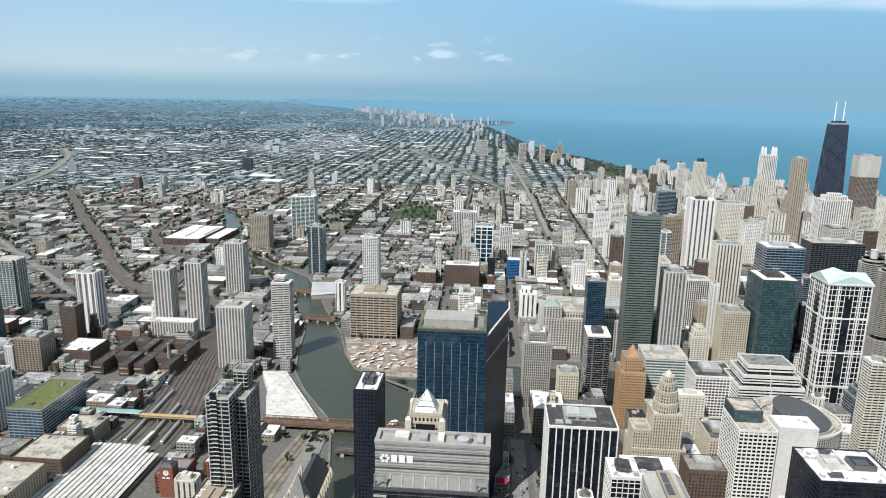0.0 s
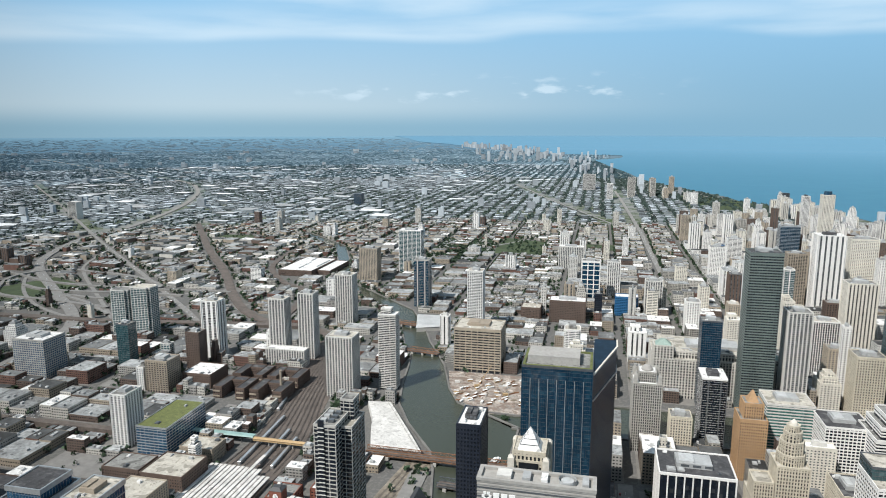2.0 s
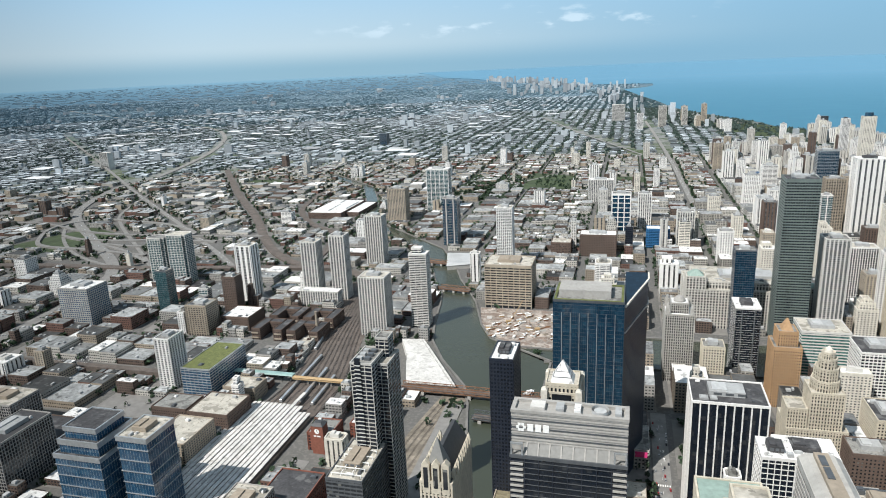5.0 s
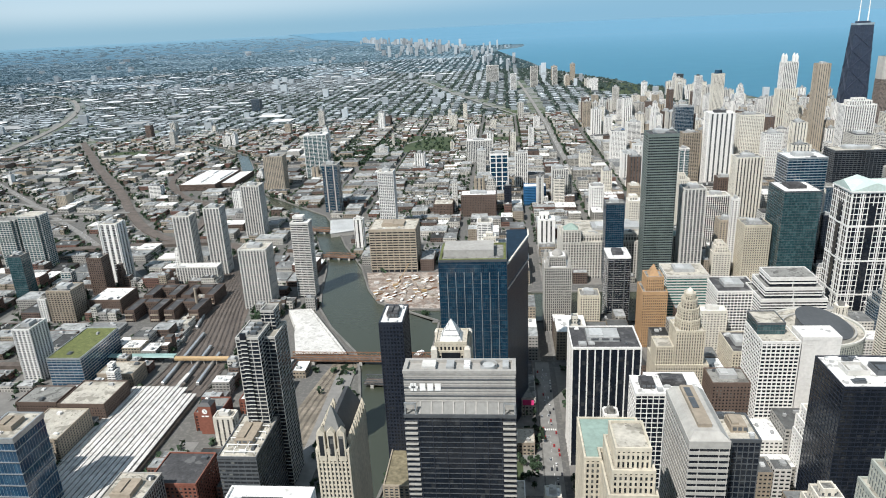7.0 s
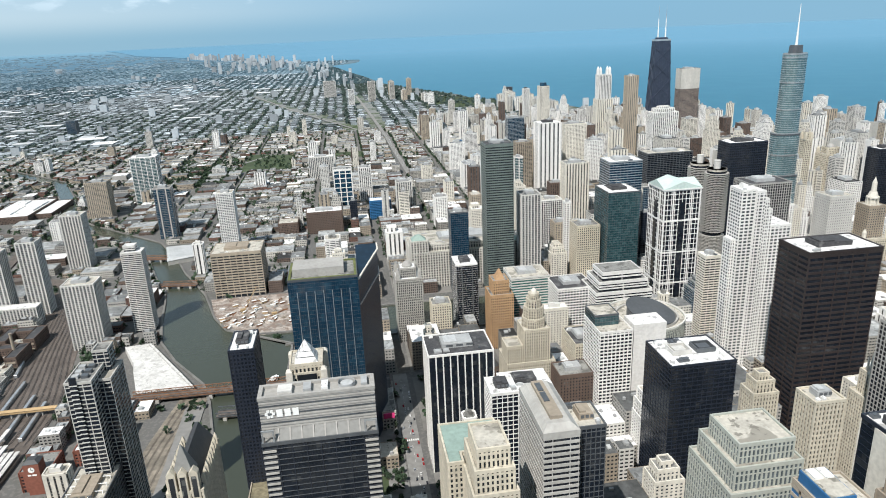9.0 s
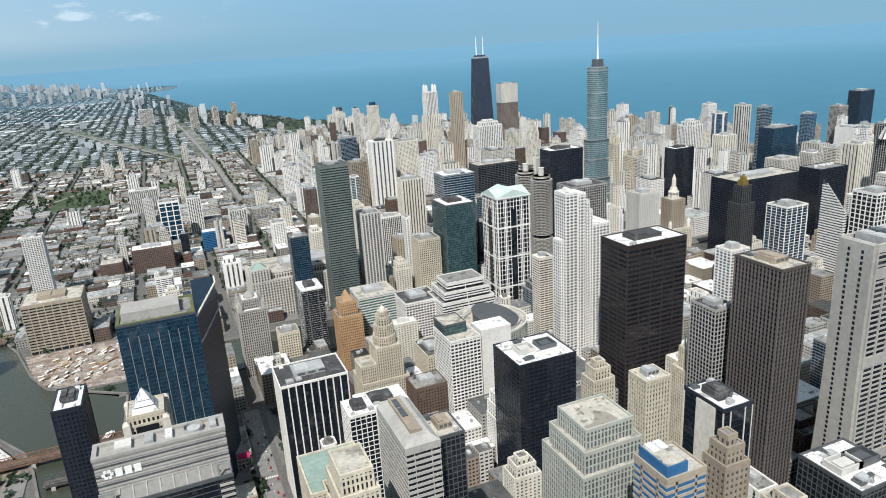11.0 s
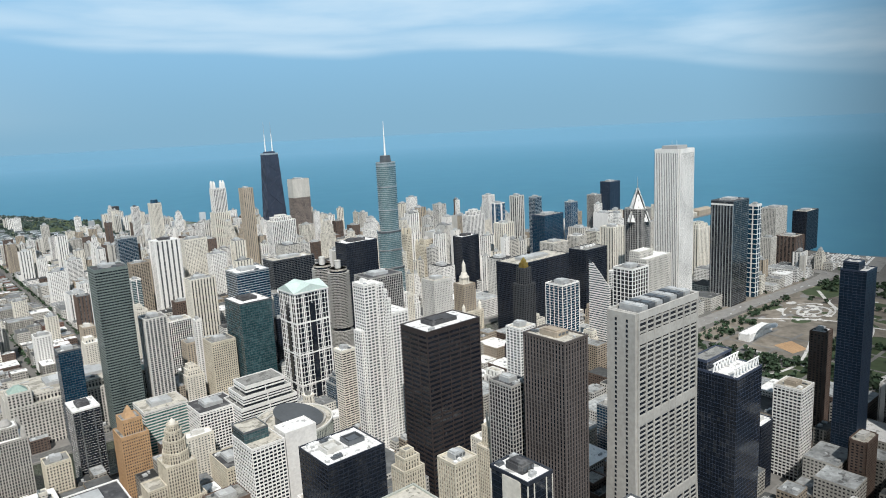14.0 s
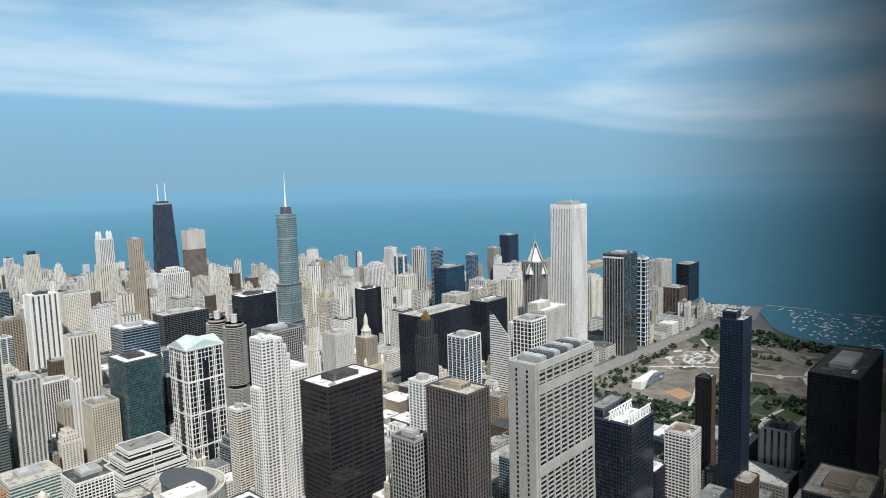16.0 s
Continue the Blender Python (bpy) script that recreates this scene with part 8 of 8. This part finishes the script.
for x, y, turn in ((-180, 1015, 30), (-130, 990, 200)):
    root = thing("crawler_crane", x, y, "lattice boom crawler crane on the building site", "crane", "site cranes", 0.9, turn)
    b = Build()
    b.box(-4, -2.4, 1, 4, 2.4, 4.5)
    part("cab", b, "orange_steel", root)
    for s in (-1, 1):
        b = Build()
        b.box(-4.5, s * 2.6 - 0.6, 0, 4.5, s * 2.6 + 0.6, 1.3)
        part("track", b, "tyre", root)
    b = Build()
    for s in (-0.6, 0.6):
        beam(b, (3, s, 3), (26, s, 36), 0.35)
    for i in range(12):
        beam(b, (3 + 23 * i / 12, -0.6, 3 + 33 * i / 12), (3 + 23 * (i + 1) / 12, 0.6, 3 + 33 * (i + 1) / 12), 0.25)
    part("boom", b, "orange_steel", root)


def tour_boat(x, y, turn, length, label):
    root = thing("tour_boat", x, y, label, "boat", z=0.25, turn=turn)
    hull = [(-length / 2, -3.6), (length * 0.25, -4.2), (length * 0.42, -2.4), (length / 2, 0), (length * 0.42, 2.4), (length * 0.25, 4.2), (-length / 2, 3.6)]
    b = Build()
    b.prism([(px * 0.94, py * 0.8) for px, py in hull], hull, 0, 2.2)
    part("hull", b, "white_paint", root)
    b = Build()
    b.prism([(px * 0.8 - 1, py * 0.8) for px, py in hull], [(px * 0.78 - 1, py * 0.76) for px, py in hull], 2.2, 4.8)
    part("cabin", b, "glass_dark", root)
    b = Build()
    b.prism([(px * 0.84 - 1, py * 0.86) for px, py in hull], [(px * 0.84 - 1, py * 0.86) for px, py in hull], 4.8, 5.1, True, True)
    part("upper_deck", b, "roof_white", root)
    b = Build()
    b.box(length * 0.08, -1.6, 5.1, length * 0.2, 1.6, 7.2)
    part("wheelhouse", b, "white_paint", root)


tour_boat(-116, 770, 68, 40, "white tour boat moored by the river bridge")
tour_boat(20, 935, 5, 26, "white tour boat on the main river")

# ---- lakefront park ----
park = Build()
park.quad((962, 210, 0.4), (1270, 210, 0.4), (1270, 450, 0.4), (962, 450, 0.4))
park.quad((1290, -50, 0.4), (1480, -50, 0.4), (1480, 205, 0.4), (1290, 205, 0.4))
park.quad((1540, 560, 0.6), (1600, 545, 0.6), (1740, 612, 0.6), (1565, 626, 0.6))
park.quad((1656, 405, 0.6), (1810, 440, 0.6), (1850, 512, 0.6), (1660, 446, 0.6))
structure("lawn_park", park, "grass", "green park lawns by the lake", "lawn")
site = Build()
site.quad((1120, 450, 0.45), (1295, 450, 0.45), (1295, 640, 0.45), (1120, 640, 0.45))
site.quad((1295, 225, 0.5), (1560, 225, 0.5), (1640, 640, 0.5), (1295, 640, 0.5))
site.quad((1290, 660, 0.45), (1700, 660, 0.45), (1700, 690, 0.45), (1290, 690, 0.45))
structure("ground_park_site", site, "soil", "bare earth of a park under construction", "building site")
# the ring-shaped works in the middle of the site
works = Build()
for r0, r1, cx, cy in ((30, 37, 1425, 540), (12, 17, 1425, 540), (52, 56, 1420, 548)):
    n = 36
    for i in range(n):
        if r0 > 40 and i % 9 > 5:
            continue
        a, c = 2 * math.pi * i / n, 2 * math.pi * (i + 1) / n
        works.quad(*((cx + r * 1.3 * math.cos(q), cy + r * 0.8 * math.sin(q), 1.0) for r, q in ((r0, a), (r1, a), (r1, c), (r0, c))))
structure("pavement_ring", works, "shed_roof", "pale ring-shaped paving of the park works", "pavement")
for i in range(46):
    a, q = rng.uniform(0, 6.28), rng.uniform(14, 62)
    x, y = 1425 + q * 1.3 * math.cos(a), 540 + q * 0.8 * math.sin(a)
    root = thing("spoil_heap", x, y, "low heap of pale rubble on the park works", "heap", "park works heaps", 0.6)
    b = Build()
    r = rng.uniform(2.5, 6)
    low = [(px * rng.uniform(0.7, 1.3), py * rng.uniform(0.7, 1.3)) for px, py in disc(r, 8)]
    b.prism(low, [(px * 0.4, py * 0.4) for px, py in low], 0, r * 0.35)
    part("rubble", b, rng.choice(("shed_roof", "soil", "concrete_light")), root)
PATCH_LOOK = (("road", "pavement_patch", "pale concrete and rubble of the park site", "pavement"), ("grass", "lawn_patch", "rough green grass on the park site", "lawn"),
              ("shed_roof", "pavement_pale", "white gravel spread on the park site", "pavement"), ("track_bed", "ground_patch", "dark turned earth of the park site", "building site"))
for n, (mat, nm, label, cat) in enumerate(PATCH_LOOK):
    b = Build()
    for i in range((14, 26, 13, 12)[n]):
        cx, cy, r0 = rng.uniform(1300, 1590), rng.uniform(240, 625), rng.uniform(6, 17 if n == 2 else 34)
        turn, flat = rng.uniform(0, 3), rng.uniform(0.25, 0.8)
        k = len(b.v)
        for j in range(20):
            t = 2 * math.pi * j / 20
            rr = r0 * (1 + 0.5 * noise.noise(Vector((math.cos(t) * 1.3 + i * 7, math.sin(t) * 1.3, n))))
            u, v = rr * math.cos(t), rr * math.sin(t) * flat
            b.v.append((cx + u * math.cos(turn) - v * math.sin(turn), cy + u * math.sin(turn) + v * math.cos(turn), 0.56 + 0.012 * n + 0.003 * i))
        b.f.append(tuple(range(k, k + 20)))
    structure(nm, b, mat, label, cat)
paths = Build()
for line, width in (([(1300, 400), (1400, 430), (1480, 520), (1600, 600)], 7), ([(1310, 600), (1380, 500), (1390, 380), (1470, 260)], 6), ([(1300, 280), (1420, 330), (1570, 330)], 6), ([(970, 300), (1080, 330), (1260, 300)], 5), ([(970, 470), (1100, 440), (1265, 480)], 5), ([(1110, 215), (1100, 400), (1130, 540)], 6)):
    s = along(smooth(line), width, 0.8, 0.3)
    k = len(paths.v)
    paths.v += s.v
    paths.f += [tuple(i + k for i in f) for f in s.f]
structure("pavement_paths", paths, "shed_roof", "pale curving paths in the park", "path")
woods = Build()
for _ in range(760):
    x, y = rng.uniform(965, 1285), rng.uniform(212, 640)
    if (y > 440 and not 585 < y < 612 and x > 1120) or noise.noise(Vector((x / 60, y / 60, 2.0))) < -0.12:
        continue
    leafy(woods, x, y, 0, 5.5, 9, 14)
for _ in range(420):
    x, y = rng.uniform(1500, 1735), rng.uniform(200, 620)
    if not open_ground(x, y) or math.degrees(math.atan2(x, y)) < shore(math.hypot(x, y)) - 1:
        if not 1515 < x < 1610:
            leafy(woods, x, y, 0, 6, 9, 14)
for _ in range(70):
    leafy(woods, rng.uniform(1060, 1500), rng.uniform(612, 630), 0, 4, 7, 12)
tagged(part("park_trees", woods, "leaves"), "dense green park trees by the lake", "trees", kind="stuff")
pav = thing("music_pavilion", 1205, 540, "silver steel music pavilion with curling panels", "pavilion")
for i in range(11):
    b = Build()
    a = radians(-70 + i * 14)
    pts = []
    for j in range(6):
        rr = 14 + j * 5.5
        pts.append((rr * math.sin(a), 8 - j * 4.0 * math.cos(a * 0.6), 6 + 20 * math.cos(a) * math.sin(1.2 * j / 5 + 0.4)))
    for p, q in zip(pts, pts[1:]):
        b.quad((p[0] - 5, p[1], p[2]), (q[0] - 6, q[1], q[2]), (q[0] + 6, q[1] + 1.5, q[2] + 1), (p[0] + 5, p[1] + 1.5, p[2] + 1))
    part("steel_panel", b, "aluminium", pav)
b = Build()
b.box(-45, 6, 0, 45, 26, 14)
part("stage_house", b, "roof_white", pav)

# ---- harbour boats and pier ----
boats = Build()
for i in range(380):
    x, y = rng.uniform(1700, 2085), rng.uniform(60, 570)
    if math.degrees(math.atan2(x, y)) > shore(math.hypot(x, y)) + 1.5:
        s = rng.uniform(0.5, 1.1)
        boats.prism(rect(x - 1.3 * s, y - 4 * s, x + 1.3 * s, y + 4 * s), rect(x - 1.6 * s, y - 4.6 * s, x + 1.6 * s, y + 4.6 * s), 1.2, 2.6 * s)
        boats.prism(rect(x - 0.9 * s, y - 2 * s, x + 0.9 * s, y + 1.5 * s), rect(x - 0.7 * s, y - 1.8 * s, x + 0.7 * s, y + s), 2.6 * s, 4.0 * s)
tagged(part("moored_boats", boats, "white_paint"), "hundreds of small white boats moored in the harbour", "boats", kind="stuff")
pier = thing("lake_pier", 2350, 1430, "long pier with low pale halls reaching into the lake", "pier")
b = Build()
b.box(-500, -45, 0, 450, 45, 2.6)
part("pier_deck", b, "pavement", pier)
for i in range(7):
    b = Build()
    b.box(-460 + i * 125, -26, 2.6, -350 + i * 125, 26, 14 + (i % 3) * 4)
    b.prism(rect(-460 + i * 125, -26, -350 + i * 125, 26), rect(-455 + i * 125, -6, -355 + i * 125, 6), 14 + (i % 3) * 4, 20 + (i % 3) * 4)
    part("hall", b, rng.choice(("roof_pale", "roof_white", "brick_tan")), pier)
lot = Build()
lot.prism([(2024, 763), (1846, 690), (1864, 560), (2061, 596)], [(2024, 763), (1846, 690), (1864, 560), (2061, 596)], 0.0, 2.4)
structure("pavement_harbour", lot, "street_concrete", "pale paved harbour lot beside the lake", "pavement")
rows = Build()
for i in range(9):
    for j in range(16):
        if rng.random() < 0.75:
            x, y = 1868 + i * 19 + rng.uniform(-2, 2), 600 + i * 3 + j * 7.5
            if y < 690 + i * 6:
                rows.box(x, y, 2.4, x + rng.uniform(6, 13), y + 3.4, rng.uniform(4, 6))
tagged(part("stored_boats", rows, "roof_white"), "rows of white boats and cars on the harbour lot", "boats", kind="stuff")
mole = quay([(2103, 480), (2098, 540), (2094, 598)], 4, 2.6)
structure("breakwater", mole, "concrete", "low stone breakwater off the harbour", "breakwater")
mole = quay([(2098, 200), (2094, 290), (2091, 375)], 4, 2.6)
structure("breakwater", mole, "concrete", "low stone breakwater off the harbour", "breakwater")

lot = Build()
lot.quad((-880, 752, 0.4), (-766, 752, 0.4), (-812, 850, 0.4), (-880, 856, 0.4))
structure("pavement_parking", lot, "asphalt", "dark asphalt car park below the viaduct", "car park")
cars = Build()
for i in range(24):
    for j in range(9):
        x, y = -876 + i * 4.3, 757 + j * 10.5
        if x < -770 - j * 5 and rng.random() < 0.8:
            cars.prism(rect(x - 0.95, y - 2.2, x + 0.95, y + 2.2), rect(x - 0.8, y - 1.5, x + 0.8, y + 1.3), 0.4, 1.9)
tagged(part("parked_cars", cars, "plant_grey"), "rows of parked cars in a dark car park", "cars", kind="stuff")

# ---- street life: parked and standing cars, street trees ----


def make_car(mat, label):
    root = thing("car", 0, 0, label, "car", "cars on the streets")
    body, glass = Build(), Build()
    body.prism(rect(-2.2, -0.9, 2.2, 0.9), rect(-2.15, -0.88, 2.15, 0.88), 0.35, 0.95)
    part("body", body, mat, root)
    glass.prism(rect(-1.5, -0.82, 1.1, 0.82), rect(-1.0, -0.65, 0.6, 0.65), 0.95, 1.5, False)
    part("windows", glass, "glass_black", root)
    top = Build()
    top.box(-1.0, -0.66, 1.46, 0.6, 0.66, 1.52)
    part("roof", top, mat, root)
    for sx in (-1.35, 1.35):
        for sy in (-0.85, 0.85):
            w = Build()
            ring = [(sx + 0.33 * math.cos(a), 0.33 + 0.33 * math.sin(a)) for a in [2 * math.pi * i / 8 for i in range(8)]]
            k = len(w.v)
            w.v += [(x, sy - 0.1, z) for x, z in ring] + [(x, sy + 0.1, z) for x, z in ring]
            w.f += [(k + i, k + (i + 1) % 8, k + 8 + (i + 1) % 8, k + 8 + i) for i in range(8)] + [tuple(range(k + 7, k - 1, -1)), tuple(range(k + 8, k + 16))]
            part("wheel", w, "tyre", root)
    return root


CARS = [make_car(m, f"{c} saloon car standing on the street") for m, c in (("car_white", "white"), ("car_dark", "black"), ("car_red", "red"), ("car_silver", "silver"))]
first = [(40, 520), (46, 548), (38, 600), (44, 640)]
for c, (x, y) in zip(CARS, first):
    c.matrix_basis = pose(x, y, 0.02, 0, 0, 90)
for i in range(34):
    x = rng.choice((37, 41, 46, 50)) + rng.uniform(-0.4, 0.4)
    copy_thing(rng.choice(CARS), pose(x, 488 + i * 7.5, 0.02, 0, 0, 90 + rng.uniform(-2, 2)))
for i in range(24):
    copy_thing(rng.choice(CARS), pose(rng.choice((160, 164, 170)), 300 + i * 18, 0.02, 0, 0, 90))
traffic = Build()
for name in ("expressway", "lake_drive", "park_drive", "north_avenue", "diagonal_avenue"):
    line, width, z = LANES[name]
    for p, q in zip(line, line[1:]):
        d = Vector(q) - Vector(p)
        for _ in range(int(d.length / 22)):
            t, o = rng.random(), rng.uniform(-0.38, 0.38) * width
            n = Vector((-d.y, d.x)).normalized()
            c = Vector(p) + d * t + n * o
            if c.length > 3000:
                continue
            u = d.normalized() * rng.choice((2.2, 2.2, 2.2, 6))
            v = n * 1.0
            traffic.prism([tuple(c - u - v), tuple(c + u - v), tuple(c + u + v), tuple(c - u + v)], [tuple(c - u * .9 - v * .8), tuple(c + u * .7 - v * .8), tuple(c + u * .7 + v * .8), tuple(c - u * .9 + v * .8)], z, z + 1.7)
tagged(part("traffic", traffic, "plant_grey"), "many small cars on the wide roads", "cars", kind="stuff")


def street_tree(x, y, h):
    root = thing("street_tree", x, y, "green leafy street tree beside the pavement", "tree", "street trees")
    b = Build()
    b.prism(disc(0.3, 7), disc(0.16, 7), 0, h * 0.45)
    for i in range(4):
        a = i * 1.6 + x
        beam(b, (0, 0, h * 0.4), (1.6 * math.cos(a), 1.6 * math.sin(a), h * 0.65), 0.16)
    part("trunk", b, "bark", root)
    b = Build()
    leafy(b, 0, 0, h * 0.3, h * 0.38, h * 0.7, 150)
    c = Build()
    for f in b.f:
        pts = [Vector(b.v[i]) for i in f]
        mid = sum(pts, Vector()) / 4
        c.quad(*(tuple(mid + (p - mid) * 0.38) for p in pts))
    part("crown", c, "leaves", root)


for x, y in [(16 + rng.uniform(-8, 8), 545 + i * 9) for i in range(10)] + [(28, 560 + i * 16) for i in range(8)] + [(60, 500 + i * 14) for i in range(3)]:
    if not clash(x - 2, y - 2, x + 2, y + 2, 0):
        street_tree(x, y, rng.uniform(7, 10))

# ---- added panes that darken the view's sides like the blurred window frame ----
edge = bpy.data.materials.new("window_edge")
edge.use_nodes = True
nt = edge.node_tree
nt.nodes.clear()
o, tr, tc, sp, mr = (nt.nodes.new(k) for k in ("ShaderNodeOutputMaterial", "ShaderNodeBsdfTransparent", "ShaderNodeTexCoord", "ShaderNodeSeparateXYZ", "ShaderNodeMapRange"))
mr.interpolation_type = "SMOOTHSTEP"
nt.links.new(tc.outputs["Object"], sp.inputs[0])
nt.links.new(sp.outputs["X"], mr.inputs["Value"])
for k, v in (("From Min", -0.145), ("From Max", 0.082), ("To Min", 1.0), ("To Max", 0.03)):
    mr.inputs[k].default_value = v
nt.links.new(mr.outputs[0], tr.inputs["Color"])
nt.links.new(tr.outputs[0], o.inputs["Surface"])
MATS["window_edge"] = edge
# added pane close to the eye: its gradient draws the frame's blurred darkness
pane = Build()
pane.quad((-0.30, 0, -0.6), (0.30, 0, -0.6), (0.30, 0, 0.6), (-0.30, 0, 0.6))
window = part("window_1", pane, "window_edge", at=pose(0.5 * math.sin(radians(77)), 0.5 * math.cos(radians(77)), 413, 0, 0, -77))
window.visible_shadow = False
tagged(window, "added pane whose gradient draws the blurred dark window frame", "window", kind="structure")

# second added pane: dims the western side of the view to about 0.62
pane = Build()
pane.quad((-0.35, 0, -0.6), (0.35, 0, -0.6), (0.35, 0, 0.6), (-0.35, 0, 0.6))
edge = edge.copy()
edge.name = "window_edge_west"
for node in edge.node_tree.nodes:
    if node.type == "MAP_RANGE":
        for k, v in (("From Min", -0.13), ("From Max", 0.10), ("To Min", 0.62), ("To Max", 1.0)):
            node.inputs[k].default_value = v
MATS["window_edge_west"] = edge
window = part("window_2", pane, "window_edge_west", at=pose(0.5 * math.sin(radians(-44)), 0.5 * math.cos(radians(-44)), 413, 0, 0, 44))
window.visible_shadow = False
tagged(window, "added pane dimming the view towards the west", "window", kind="structure")

# ---- the street north of the twin corner towers ----
structure("road_street", along([(43, 440), (43, 760)], 17, 0.12, 0.12), "street_concrete", "pale grey concrete street running north", "road")
for k in range(24):
    b = Build()
    b.quad((42.9, 450 + k * 12.5, 0.14), (43.1, 450 + k * 12.5, 0.14), (43.1, 455 + k * 12.5, 0.14), (42.9, 455 + k * 12.5, 0.14))
    structure("trim_lane_mark", b, "white_paint", "white lane mark on the street", "marking")
for y in (478, 622):
    for k in range(7):
        b = Build()
        b.quad((36 + k * 2.2, y - 9, 0.145), (37.1 + k * 2.2, y - 9, 0.145), (37.1 + k * 2.2, y - 6, 0.145), (36 + k * 2.2, y - 6, 0.145))
        structure("trim_crossing", b, "white_paint", "white crossing stripe on the street", "marking")
b = Build()
b.box(-8, 455, 0, 33, 500, 0.25)
b.box(-8, 510, 0, 33, 600, 0.25)
b.box(3, 605, 0, 33, 745, 0.25)
structure("pavement_plaza", b, "street_concrete", "paved corner plaza with planting", "pavement")
structure("lawn_plaza", ribbon([(-4, 520), (-4, 560)], [(14, 520), (14, 560)], 0.35), "grass", "small green lawn beside the street", "lawn")
low_building(2, 570, 26, 596, 14, "brick_tan", "roof_pale")
low_building(4, 640, 30, 690, 22, "limestone", "roof_gravel")
low_building(4, 700, 30, 742, 12, "brick_brown", "roof_black")
board = thing("billboard", 22, 636, "bright pink billboard on a roof edge", "billboard", z=16)
b = Build()
b.box(-6, -0.3, 0, 6, 0.3, 6, True)
part("panel", b, "sign_pink", board)
for px in (-4, 4):
    b = Build()
    b.box(px - 0.2, 0.3, -16, px + 0.2, 0.7, 5)
    part("post", b, "steel_grey", board)
for i in range(14):
    street_tree(rng.uniform(-3, 30), rng.uniform(514, 564), rng.uniform(7, 10))
for i in range(26):
    copy_thing(rng.choice(CARS), pose(2 + (i % 9) * 3.0, 460 + (i // 9) * 12, 0.27, 0, 0, 90))

# ---- park paths and red plaza ----
walks = Build()
for i in range(9):
    y = 225 + i * 45
    walks.quad((965, y, 0.6), (1268, y, 0.6), (1268, y + 6, 0.6), (965, y + 6, 0.6))
for x in (1000, 1075, 1150, 1225):
    walks.quad((x, 212, 0.62), (x + 6, 212, 0.62), (x + 6, 614, 0.62), (x, 614, 0.62))
structure("pavement_park", walks, "pavement", "pale straight paths through the park", "path")
plaza = Build()
plaza.quad((1150, 466, 0.7), (1190, 458, 0.7), (1214, 496, 0.7), (1172, 508, 0.7))
structure("pavement_red_plaza", plaza, "terracotta", "reddish paved plaza in the park", "plaza")
